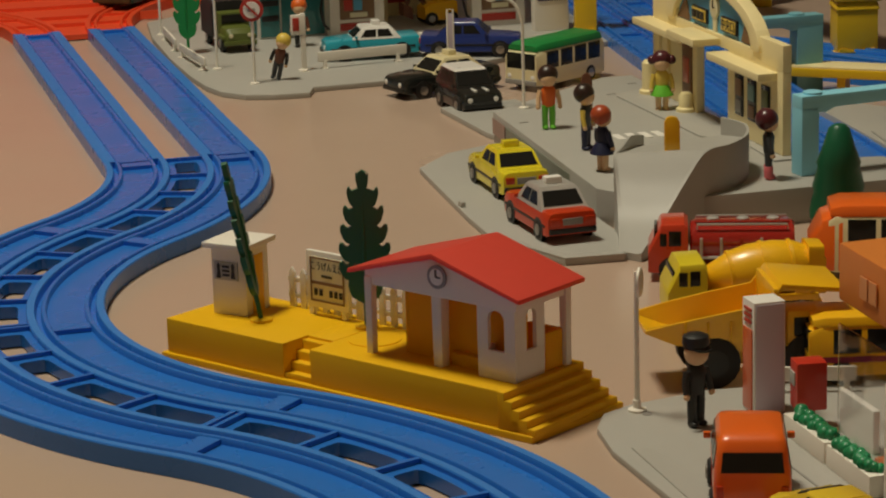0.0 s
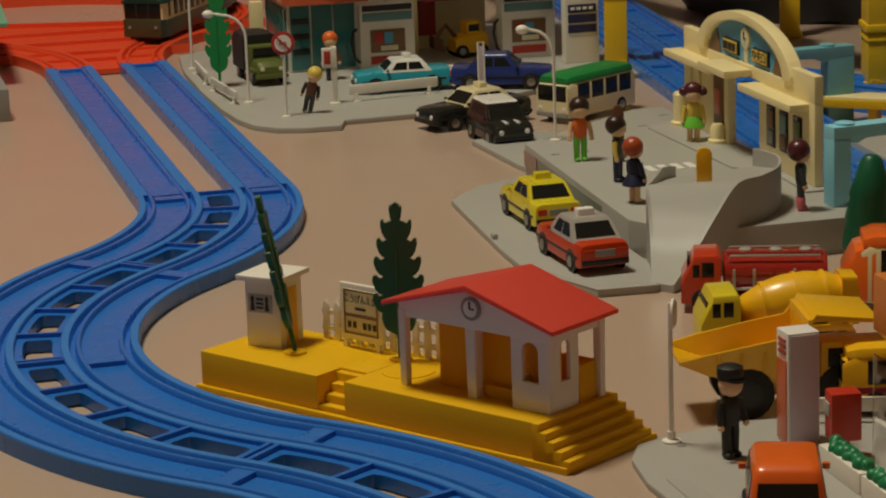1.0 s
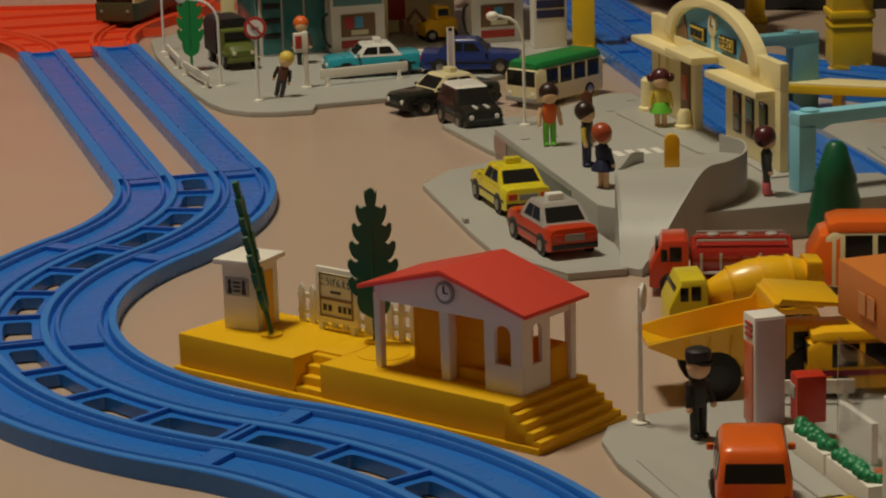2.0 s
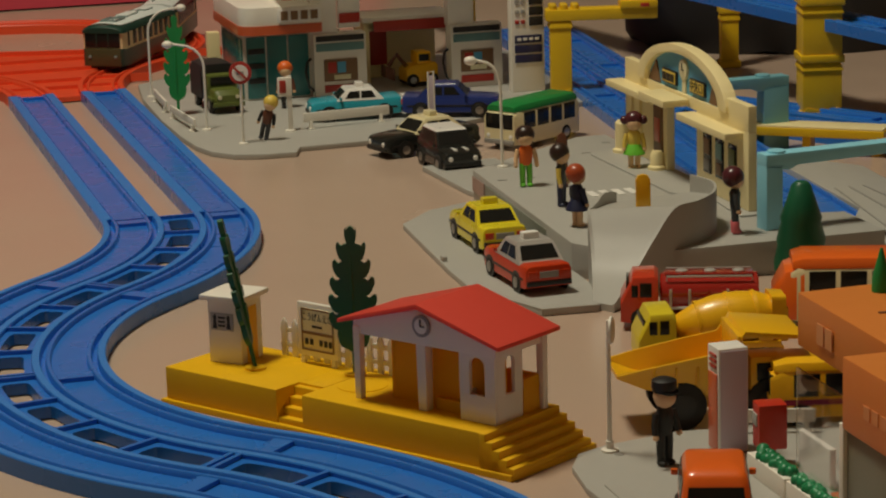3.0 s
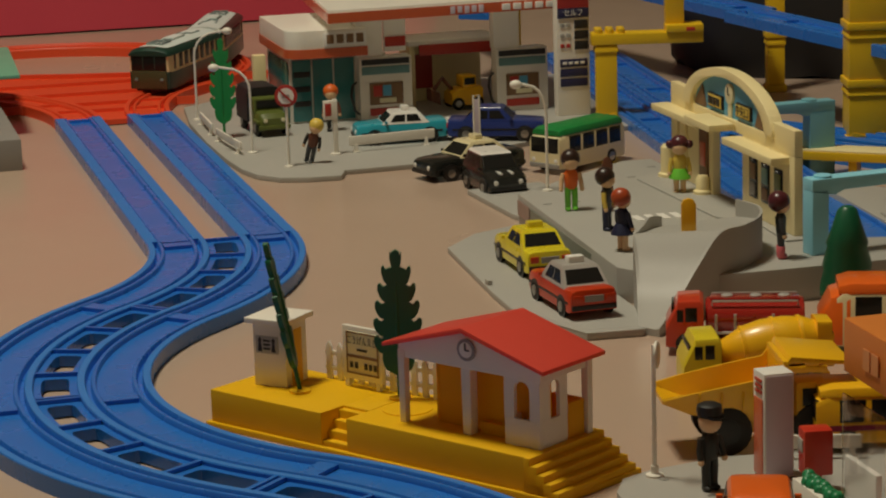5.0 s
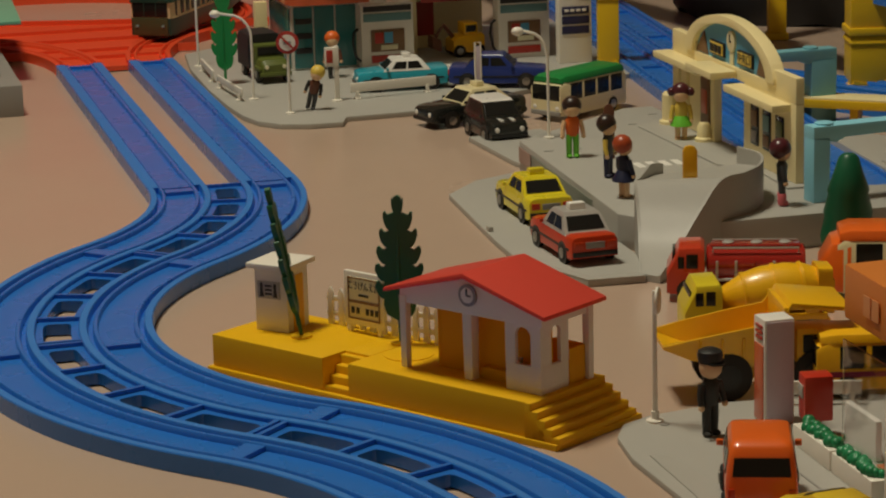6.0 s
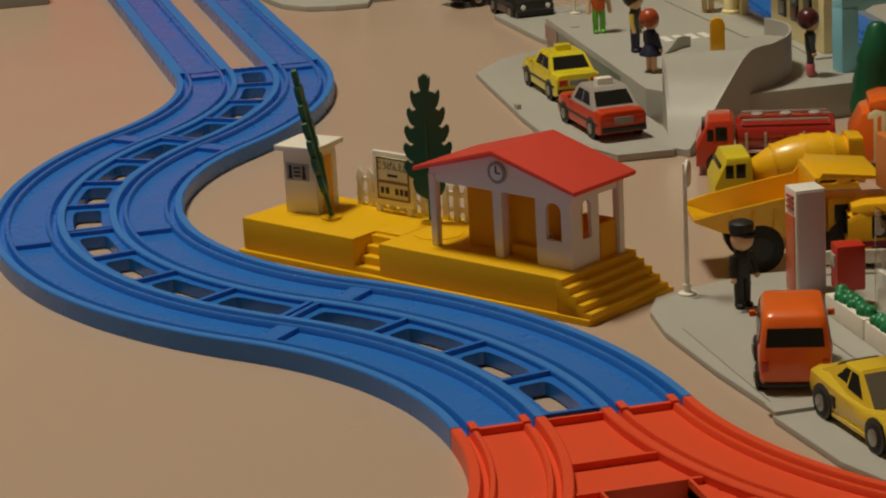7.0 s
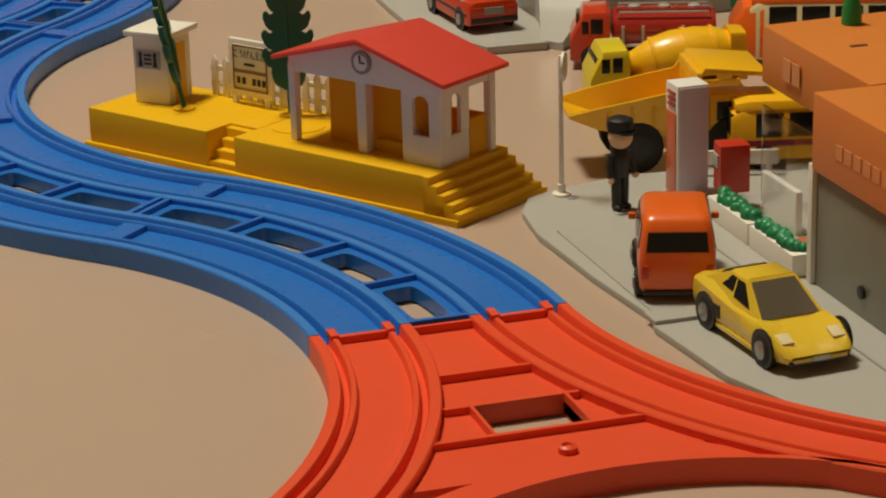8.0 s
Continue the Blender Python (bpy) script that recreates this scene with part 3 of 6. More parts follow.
house = thing("shelter", PLAT @ pose(0, 0, Z), "white toy station shelter with a red gable roof and clock", "toy house")
HX0, HX1, HY0, HY1, H0 = 0.1155, 0.1955, 0.0125, 0.046, 0.0345
part("back_wall", box(0.1770, 0.1935, HY1 - 0.003, HY1 - 0.0008, 0, 0.0165, 0.0004), SHELTER_YELLOW, house, "low yellow back wall")
part("side_wall", box(HX1 - 0.0022, HX1 - 0.0002, HY0 + 0.0200, HY1 - 0.0020, 0, 0.0165, 0.0004), SHELTER_YELLOW, house, "low yellow side wall")
part("inner_wall", box(0.1290, 0.1932, 0.0215, 0.0232, 0, 0.0295, 0.0004), SHELTER_YELLOW, house, "yellow inner wall")
part("inner_wall", box(0.1272, 0.1290, 0.0215, 0.0440, 0, 0.0295, 0.0004), SHELTER_YELLOW, house, "yellow inner wall")
part("bench", box(0.1560, 0.1740, 0.0175, 0.0215, 0, 0.0055, 0.0005), SHELTER_YELLOW, house, "yellow bench")
for x, y, r in ((HX0, HY0, 0.0017), (0.153, HY0 + 0.002, 0.0024), (HX0, HY1, 0.0017), (HX1, HY1, 0.0017), (0.143, HY1, 0.0017), (0.172, HY1, 0.0017)):
    part("post", box(x - r, x + r, y - r, y + r, 0, H0, 0.0003, taper=-0.12), WHITE, house)
BX0 = 0.1755
part("booth_wall", box(BX0, HX1, HY0 - 0.001, HY0 + 0.001, 0, 0.0125, 0.0003), WHITE, house)
part("booth_wall", box(HX1 - 0.002, HX1, HY0 + 0.0011, HY0 + 0.019, 0, 0.0125, 0.0003), WHITE, house)
part("booth_wall", box(BX0, BX0 + 0.002, HY0 + 0.0011, HY0 + 0.0088, 0, 0.0125, 0.0003), WHITE, house)


def arched_frame(w, h, t):
    """A wall field with an arched opening, w wide and h high, t thick, in x and z."""
    p = 0.0056
    a, c, q = (w - 2 * p) / 2, w / 2, h - p - (w - 2 * p) / 2 + 0.001
    bm = bmesh.new()
    prism([(0, 0), (p, 0), (p, q), (0, q)], 0, t, "y", bm)
    prism([(w - p, 0), (w, 0), (w, q), (w - p, q)], 0, t, "y", bm)
    top = [(c - a * math.cos(math.pi * i / 10), q + a * 0.9 * math.sin(math.pi * i / 10)) for i in range(11)]
    prism([(0, q)] + top + [(w, q), (w, h), (0, h)], 0, t, "y", bm)
    return bm


part("window_arch", arched_frame(HX1 - BX0, 0.0225, 0.002), WHITE, house, m=pose(BX0, HY0 - 0.001, 0.0125))
part("window_arch", arched_frame(0.0180, 0.0225, 0.002), WHITE, house, m=pose(HX1, HY0 + 0.0011, 0.0125, rz=90))
GX0, GX1, GM, GE, GP = 0.1085, 0.2025, 0.1560, 0.0362, 0.0490
for y0, y1 in ((HY0 - 0.0012, HY0 + 0.0008), (HY1 - 0.001, HY1 + 0.001)):
    part("gable", prism([(HX0 - 0.002, H0 - 0.0035), (HX1 + 0.001, H0 - 0.0035), (HX1 + 0.001, GE + 0.0013), (GM, GP - 0.0010), (HX0 - 0.002, GE + 0.0013)], y0, y1, "y", bev=0.0003), WHITE, house)
part("beam", box(HX0 - 0.0018, HX0 + 0.0012, HY0 + 0.001, HY1 - 0.001, H0 - 0.0035, H0, 0.0003), WHITE, house)
part("beam", box(HX1 - 0.0018, HX1 + 0.0008, HY0 + 0.001, HY1 - 0.001, H0 - 0.0035, H0, 0.0003), WHITE, house)
t = 0.0026
roof = [(GX0, GE), (GM, GP), (GX1, GE), (GX1, GE + t * 0.8), (GM, GP + t), (GX0, GE + t * 0.8)]
part("roof", prism(roof, 0.0055, 0.0510, "y", bev=0.0006), RED_ROOF, house, "red plastic gable roof")
CX, CZ, CR, CY = 0.1550, 0.0402, 0.0050, HY0 - 0.0012
clock = part("clock", lathe([(CR, 0), (CR, -0.0006), (CR * 0.8, -0.0008)], 28, (CX, CY, CZ), axis="y"), SIGN_WHITE, house, "grey ringed clock face")
part("clock_ring", lathe([(CR * 1.02, 0), (CR * 1.02, -0.001), (CR * 0.74, -0.001), (CR * 0.74, -0.0002)], 28, (CX, CY - 0.0002, CZ), axis="y"), material("clock_grey", (0.26, 0.25, 0.24), 0.5), clock)
part("dial", lathe([(CR * 0.72, 0), (CR * 0.72, -0.0012)], 28, (CX, CY - 0.0002, CZ), axis="y"), SIGN_WHITE, clock)
part("hand", box(CX - 0.0003, CX + 0.0003, CY - 0.0019, CY - 0.0014, CZ, CZ + 0.0032, 0), SIGN_DARK, clock)
part("hand", box(CX, CX + 0.0024, CY - 0.0019, CY - 0.0014, CZ - 0.0003, CZ + 0.0003, 0), SIGN_DARK, clock)

hut = thing("restroom_hut", PLAT @ pose(0.0125, 0.0185, Z, rz=12), "small white toy restroom hut on the yellow platform", "toy hut")
part("wall_block", box(0, 0.0185, 0, 0.0195, 0, 0.0315, 0.0005), WHITE, hut)
part("roof", box(-0.003, 0.0215, -0.003, 0.0225, 0.0315, 0.0342, 0.0006), WHITE, hut)
part("side_door", box(0.0184, 0.0189, 0.005, 0.0145, 0.0, 0.0275, 0.0002), YELLOW, hut, "yellow side door")
sg = part("sign", box(0.0018, 0.0145, -0.0006, 0.0, 0.0165, 0.0252, 0.0002), material("hut_sign_grey", (0.40, 0.39, 0.37), 0.5), hut, "grey sign with two pictograms and unreadable bars")
for x in (0.0043, 0.0120):
    part("pictogram", prism([(x - 0.0012, 0.0175), (x + 0.0012, 0.0175), (x + 0.0006, 0.0215), (x + 0.0009, 0.0235), (x, 0.0246), (x - 0.0009, 0.0235), (x - 0.0006, 0.0215)], -0.0009, -0.0005, "y"), SIGN_DARK, sg)
for z in (0.0185, 0.0205, 0.0225):
    part("print_bar", box(0.0063, 0.0101, -0.0009, -0.0005, z, z + 0.001, 0), SIGN_DARK, sg)

fence = thing("picket_fence", PLAT @ pose(0, 0.0475, Z), "low white plastic picket fence along the platform", "toy fence")
for k in range(12):
    x = 0.0335 + 0.0069 * k
    part("picket", prism([(x, 0), (x + 0.0034, 0), (x + 0.0034, 0.0165), (x + 0.0017, 0.0190), (x, 0.0165)], 0, 0.0014, "y", bev=0.0002), WHITE, fence)
for z in (0.0045, 0.0120):
    part("fence_rail", box(0.0325, 0.113, 0.0004, 0.0018, z, z + 0.0024, 0.0002), WHITE, fence)

board = thing("station_name_board", PLAT @ pose(0.0495, 0.0425, Z), "white framed station name board with brown bands", "toy sign")
part("frame", box(0, 0.0255, 0, 0.0024, 0.004, 0.0305, 0.0005), WHITE, board)
part("post", box(0.001, 0.0035, 0.0002, 0.0022, 0, 0.0042, 0.0002), WHITE, board)
part("post", box(0.021, 0.0235, 0.0002, 0.0022, 0, 0.0042, 0.0002), WHITE, board)
face = part("face", box(0.0030, 0.0235, -0.0004, 0.0002, 0.0070, 0.0280, 0.0001), SIGN_CREAM, board, "cream name panel")
for (x0, x1, z0, z1) in ((0.0030, 0.0235, 0.0272, 0.0280), (0.0030, 0.0235, 0.0070, 0.0078), (0.0030, 0.0036, 0.0078, 0.0272), (0.0229, 0.0235, 0.0078, 0.0272), (0.0036, 0.0229, 0.0152, 0.0166)):
    part("brown_band", box(x0, x1, -0.0008, -0.0004, z0, z1, 0), SIGN_BROWN, face)
lettering("name", "こうげんえき", 0.0046, SIGN_DARK, face, pose(0.0133, -0.0008, 0.0236, rx=90), squeeze=0.72)
part("print_bar", box(0.0100, 0.0162, -0.0008, -0.0004, 0.0187, 0.0198, 0), SIGN_DARK, face)
for x in (0.0052, 0.0084, 0.0145, 0.0175, 0.0205):
    part("print_bar", box(x, x + 0.0018, -0.0008, -0.0004, 0.0100, 0.0130, 0), SIGN_DARK, face)


def flat_tree(at, h, w, mat, label, lobes=7):
    """A moulded tree: trunk and a scalloped leaf plate with a thick centre."""
    tree = thing("toy_tree", at, label, "toy tree", "trees")
    part("trunk", tube([(0, 0, 0), (0, 0, 0.3 * h), (0, 0, 0.96 * h)], [0.0011, 0.0012, 0.0006], 8), mat, tree)
    pts = []
    n = lobes
    for i in range(n):
        f0, f1 = i / n, (i + 1) / n
        z0, z1 = h * (0.17 + 0.83 * f0), h * (0.17 + 0.83 * f1)
        ww = w / 2 * math.sin(math.pi * (0.16 + 0.80 * f0) ** 0.62) ** 0.8 * (1 if i else 0.75)
        d = z1 - z0
        if i == n - 1:
            ww, d = ww * 0.62, d * 0.80
        pts += [(ww * 0.62, z0 + 0.02 * d), (ww * 0.80, z0 + 0.10 * d), (ww * 0.95, z0 + 0.34 * d), (ww * 1.06, z0 + 0.72 * d), (ww * 1.04, z0 + 0.98 * d), (ww * 0.94, z0 + 1.06 * d), (ww * 0.86, z0 + 1.02 * d), (ww * 0.80, z0 + 0.90 * d), (ww * 0.70, z0 + 0.86 * d)]
    outline = [(0.0012, h * 0.15)] + pts + [(0.0018, h * 0.985), (0, h), (-0.0018, h * 0.985)] + [(-x * 0.97, z + 0.004 * h) for x, z in pts[::-1]] + [(-0.0012, h * 0.15)]
    bm = prism(outline, -0.0013, 0.0013, "y")
    part("leaf_plate", bm, mat, tree)
    part("rib", loft([[(0.0026 * k, 0, h * z), (0, 0.0024 * k, h * z), (-0.0026 * k, 0, h * z), (0, -0.0024 * k, h * z)] for k, z in ((0.5, 0.16), (1, 0.3), (0.9, 0.6), (0.4, 0.95))]), mat, tree)
    return tree


flat_tree(PLAT @ pose(0.0875, 0.0405, Z + 0.001, rz=38), 0.0715, 0.0225, GREEN, "dark green plastic toy tree on the yellow platform")
flat_tree(PLAT @ pose(0.040, 0.0215, Z + 0.001) @ pose(0, 0, 0, 3, -12, 0) @ pose(0, 0, 0, 0, 0, -58), 0.0735, 0.0150, GREEN, "dark green plastic toy tree leaning over the platform")

# ---- vehicles ----
def rounded(hw, z0, z1, x, r=0.003):
    return [(x, -hw, z0), (x, hw, z0), (x, hw, z1 - r), (x, hw - r * 0.4, z1 - r * 0.25), (x, hw - r * 1.2, z1), (x, -hw + r * 1.2, z1), (x, -hw + r * 0.4, z1 - r * 0.25), (x, -hw, z1 - r)]


def inset(quad, a, b, c, d, out):
    """A field of a four-cornered face (a..b along, c..d up), moved out along its normal; corners as a flat list."""
    p = [Vector(q) for q in quad]
    n = (p[1] - p[0]).cross(p[3] - p[0]).normalized()

    def at(u, v):
        return (p[0] * (1 - u) + p[1] * u) * (1 - v) + (p[3] * (1 - u) + p[2] * u) * v + n * out
    return [at(a, c), at(b, c), at(b, d), at(a, d)], n


def pane(quad, a, b, c, d, parent, name="window", mat=None, out=0.0002, thick=0.0006):
    q, n = inset(quad, a, b, c, d, out)
    bm = loft([[v - n * thick for v in q], q])
    return part(name, bm, mat or GLASS_DARK, parent)


def wheels(car, xs, y, r, w=0.0042, hub=None):
    for x in xs:
        for s in (-1, 1):
            wh = part("wheel", lathe([(r * 0.8, -w / 2), (r, -w / 2 + 0.0008), (r, w / 2 - 0.0008), (r * 0.8, w / 2)], 18, (x, s * y, r), axis="y"), TYRE, car)
            part("hub", lathe([(r * 0.54, 0), (r * 0.54, s * 0.0006), (r * 0.25, s * 0.0009)], 14, (x, s * (y + w / 2 - 0.0002), r), axis="y"), hub or HUB, wh)


def ring(x0, x1, hw, z, r=0.003):
    """A round-cornered outline lying flat at height z."""
    out = []
    for cx, cy, a0 in ((x1 - r, hw - r, 0), (x0 + r, hw - r, 90), (x0 + r, -hw + r, 180), (x1 - r, -hw + r, 270)):
        out += [(cx + r * math.cos(radians(a0 + 22.5 * i)), cy + r * math.sin(radians(a0 + 22.5 * i)), z) for i in range(5)]
    return out


def saloon(at, label, body, roof, L=0.072, W=0.0285, H=0.0255, hood=0.0165, boot=0.0172, cab=(-0.34, 0.20, -0.20, 0.06), name="toy_car", category="toy car", sign=None, group="cars", belt=0.0168, lights=CAR_RED, r=0.0058, cap=None):
    """A die-cast car; nose at +x. cab: where the cabin starts and ends at the belt, and at the roof, as shares of the length."""
    car = thing(name, at, label, category, group)
    h = W / 2
    part("body", loft([rounded(h * 0.80, 0.0062, boot * 0.72, -L * 0.5), rounded(h * 0.95, 0.0048, boot * 0.97, -L * 0.488), rounded(h, 0.0042, boot, -L * 0.45), rounded(h, 0.0042, belt, cab[0] * L), rounded(h, 0.0042, belt, cab[1] * L), rounded(h * 0.985, 0.0042, hood, L * 0.30), rounded(h * 0.96, 0.0044, hood * 0.95, L * 0.45), rounded(h * 0.90, 0.0050, hood * 0.86, L * 0.488), rounded(h * 0.78, 0.0064, hood * 0.66, L * 0.5)]), body, car)
    b, t, zb = h * 0.95, h * 0.76, belt - 0.0012
    c0 = [(cab[0] * L, -b, zb), (cab[1] * L, -b, zb), (cab[1] * L, b, zb), (cab[0] * L, b, zb)]
    c1 = [(cab[2] * L, -t, H), (cab[3] * L, -t, H), (cab[3] * L, t, H), (cab[2] * L, t, H)]
    mid = [tuple(Vector(p) * 0.08 + Vector(q) * 0.92) for p, q in zip(c0, c1)]
    crown = [(q[0] * 0.94 + 0.06 * (cab[2] + cab[3]) / 2 * L, q[1] * 0.9, H + 0.0005) for q in c1]
    part("cabin", loft([c0, mid, crown]), roof, car)
    if cap:
        part("roof_cap", loft([[tuple(Vector(q) + Vector((0, 0, 0.0004))) for q in mid], [(x, y, z + 0.0006) for x, y, z in crown]]), cap, car)
    F = ((c0[1], c0[2], mid[2], mid[1]), (c0[3], c0[0], mid[0], mid[3]), (c0[0], c0[1], mid[1], mid[0]), (c0[2], c0[3], mid[3], mid[2]))
    pane(F[0], 0.05, 0.95, 0.20, 0.94, car, "windscreen")
    pane(F[1], 0.07, 0.93, 0.22, 0.93, car, "rear_window")
    for f in F[2:]:
        pane(f, 0.15, 0.48, 0.22, 0.90, car, "side_window")
        pane(f, 0.52, 0.86, 0.22, 0.90, car, "side_window")
    part("bumper", box(-L * 0.5 - 0.0006, -L * 0.47, -h * 0.93, h * 0.93, 0.0055, 0.0085, 0.0006), BLACK, car)
    part("rear_panel", box(-L * 0.5 - 0.0001, -L * 0.485, -h * 0.40, h * 0.40, boot * 0.58, boot * 0.80, 0.0003), GREY_DARK, car, "dark rear panel")
    part("bumper", box(L * 0.47, L * 0.5 + 0.0006, -h * 0.90, h * 0.90, 0.0052, 0.0080, 0.0006), BLACK, car)
    for s in (-1, 1):
        part("side_trim", box(-L * 0.44, L * 0.44, s * h - 0.0003, s * h + 0.0003, belt * 0.52, belt * 0.60, 0.0002), BLACK, car)
        part("mirror", box(cab[1] * L - 0.0042, cab[1] * L - 0.0022, s * h * 1.04 - 0.0012, s * h * 1.04 + 0.0012, belt - 0.0002, belt + 0.0020, 0.0005), body, car)
        for e in (-0.30, 0.30):
            part("wheel_arch", lathe([(r * 1.16, -0.0004), (r * 1.16, 0.0004)], 18, (e * L, s * (h - 0.0001), r), axis="y"), BLACK, car)
        part("tail_light", box(-L * 0.5 - 0.0003, -L * 0.48, s * h * 0.68 - 0.0026, s * h * 0.68 + 0.0026, boot * 0.60, boot * 0.82, 0.0003), lights, car)
        part("headlight", lathe([(0.0018, 0), (0.0018, 0.0006), (0.001, 0.001)], 12, (L * 0.494, s * h * 0.62, hood * 0.64), axis="x"), CAR_WHITE, car)
    wheels(car, (-L * 0.30, L * 0.30), h - 0.0016, r)
    if sign:
        part("roof_sign", box(-0.02 * L - 0.0022 + (cab[2] + cab[3]) / 2 * L, 0.02 * L + 0.0010 + (cab[2] + cab[3]) / 2 * L, -0.0048, 0.0048, H + 0.0003, H + 0.0042, 0.0008), sign, car)
    return car


saloon(pose(0.167, -0.136, 0.0036, rz=91), "bright yellow die-cast toy taxi parked on the grey slipway", TAXI_Y, TAXI_Y, sign=TAXI_Y)
taxi = saloon(pose(0.1595, -0.2385, 0.0036, rz=93), "red and silver die-cast toy taxi parked on the slipway", CAR_RED, SILVER, sign=SIGN_WHITE, H=0.0262)
saloon(pose(0.2160, 0.186, 0.0, rz=196), "black and cream die-cast toy car parked on the floor", CAR_BLACK, CAR_CREAM, sign=CAR_CREAM, W=0.030, L=0.080)
mini = saloon(pose(0.2165, 0.120, 0.0, rz=-86), "small black die-cast hatchback with a white roof", CAR_BLACK, CAR_BLACK, L=0.058, W=0.0295, H=0.0275, hood=0.0170, boot=0.0180, belt=0.0178, cab=(-0.47, 0.26, -0.38, 0.08), r=0.0062, cap=CAR_WHITE)
for s in (-1, 1):
    part("bonnet_stripe", box(0.017, 0.0265, s * 0.0042 - 0.0011, s * 0.0042 + 0.0011, 0.0155, 0.0172, 0.0002), CAR_WHITE, mini)
saloon(pose(0.1975, 0.322, 0.004, rz=176), "turquoise die-cast toy taxi with a white roof", CAR_TEAL, CAR_WHITE, W=0.0285, H=0.0240, sign=CAR_WHITE, cab=(-0.30, 0.22, -0.20, 0.10))
saloon(pose(0.271, 0.302, 0.004, rz=-22), "dark blue die-cast toy saloon in the filling station", CAR_BLUE, CAR_BLUE, L=0.076)

# tall orange van
van = thing("toy_van", pose(0.1005, -0.6725, 0.003, rz=70) @ Matrix.Diagonal((1.0, 1.22, 1.0, 1)), "bright orange die-cast toy van parked on the grey base", "toy van", "cars")
part("body", loft([ring(-0.0250, 0.0265, 0.0106, 0.0040, 0.003), ring(-0.0262, 0.0280, 0.0116, 0.0062, 0.003), ring(-0.0260, 0.0280, 0.0118, 0.0130, 0.003), ring(-0.0255, 0.0265, 0.0116, 0.0190, 0.003), ring(-0.0240, 0.0180, 0.0108, 0.0265, 0.003), ring(-0.0225, 0.0130, 0.0102, 0.0305, 0.003), ring(-0.0205, 0.0110, 0.0094, 0.0322, 0.003), ring(-0.0160, 0.0070, 0.0072, 0.0332, 0.003), ring(-0.0060, 0.0010, 0.0034, 0.0336, 0.0012)]), CAR_ORANGE, van)
rear = ((-0.0256, 0.0108, 0.0190), (-0.0256, -0.0108, 0.0190), (-0.0228, -0.0098, 0.0300), (-0.0228, 0.0098, 0.0300))
pane(rear, 0.06, 0.94, 0.08, 0.74, van, "rear_window", out=0.0004)
ws = ((0.0266, -0.0106, 0.0190), (0.0266, 0.0106, 0.0190), (0.0132, 0.0094, 0.0303), (0.0132, -0.0094, 0.0303))
pane(ws, 0.06, 0.94, 0.08, 0.90, van, "windscreen", out=0.0004)
for s in (-1, 1):
    for x0, x1 in ((-0.0205, -0.0080), (-0.0060, 0.0055), (0.0072, 0.0150)):
        part("side_window", box(x0, x1, -0.0004, 0.0004, 0.0, 0.0082, 0.0006), GLASS_DARK, van, m=pose(0, s * 0.0115, 0.0198, s * 8, 0, 0))
    part("mirror", box(0.0125, 0.0150, s * 0.0130 - 0.0012, s * 0.0130 + 0.0012, 0.0205, 0.0230, 0.0006), CAR_ORANGE, van)
    part("tail_light", box(-0.0266, -0.0255, s * 0.0098 - 0.0011, s * 0.0098 + 0.0011, 0.0100, 0.0150, 0.0004), CAR_RED, van)
    part("door_line", box(-0.0068, -0.0064, s * 0.0118 - 0.0002, s * 0.0118 + 0.0002, 0.0065, 0.0190, 0), TRUCK_RED, van)
part("bumper", box(-0.0268, -0.0250, -0.0105, 0.0105, 0.0036, 0.0056, 0.0006), BLACK, van)
wheels(van, (-0.0165, 0.0175), 0.0108, 0.0056)

# low yellow sports car
sport = thing("toy_sports_car", pose(0.1085, -0.7440, 0.003, rz=-86) @ Matrix.Diagonal((1.10, 1.08, 1.04, 1)), "low golden yellow die-cast sports car with smoked windows", "toy car", "cars")


def wedge(x, hw, z0, zs, zt, hump=0.0):
    """A cross-section with a tucked sill, a shoulder and a gently crowned top; hump lifts the wings over it."""
    half = [(hw * 0.88, z0), (hw * 0.985, z0 + 0.0022), (hw, (z0 + zs) / 2 + 0.0006), (hw * 0.975, zs - 0.0006), (hw * 0.90, zs + hump), (hw * 0.70, zt + hump * 0.7), (hw * 0.42, zt - 0.0002), (hw * 0.14, zt)]
    return [(x, y, z) for y, z in half] + [(x, -y, z) for y, z in half[::-1]]


BODY = [(-0.0318, 0.0118, 0.0075, 0.0135, 0.0142, 0.0), (-0.0308, 0.0134, 0.0052, 0.0152, 0.0162, 0.0003), (-0.0260, 0.0142, 0.0036, 0.0156, 0.0172, 0.0006), (-0.0195, 0.0146, 0.0030, 0.0154, 0.0176, 0.0007), (-0.0130, 0.0143, 0.0030, 0.0144, 0.0172, 0.0003), (-0.0040, 0.0139, 0.0030, 0.0132, 0.0152, 0.0), (0.0060, 0.0139, 0.0030, 0.0126, 0.0138, 0.0003),
        (0.0140, 0.0142, 0.0030, 0.0121, 0.0122, 0.0010), (0.0205, 0.0142, 0.0030, 0.0113, 0.0110, 0.0012), (0.0260, 0.0136, 0.0034, 0.0096, 0.0094, 0.0008), (0.0300, 0.0124, 0.0040, 0.0078, 0.0078, 0.0003), (0.0318, 0.0104, 0.0046, 0.0064, 0.0066, 0.0)]
part("body", loft([wedge(*row) for row in BODY]), LAMBO, sport)
c0 = [(-0.0270, -0.0122, 0.0160), (0.0135, -0.0122, 0.0118), (0.0135, 0.0122, 0.0118), (-0.0270, 0.0122, 0.0160)]
c1 = [(-0.0130, -0.0086, 0.0223), (-0.0010, -0.0088, 0.0225), (-0.0010, 0.0088, 0.0225), (-0.0130, 0.0086, 0.0223)]
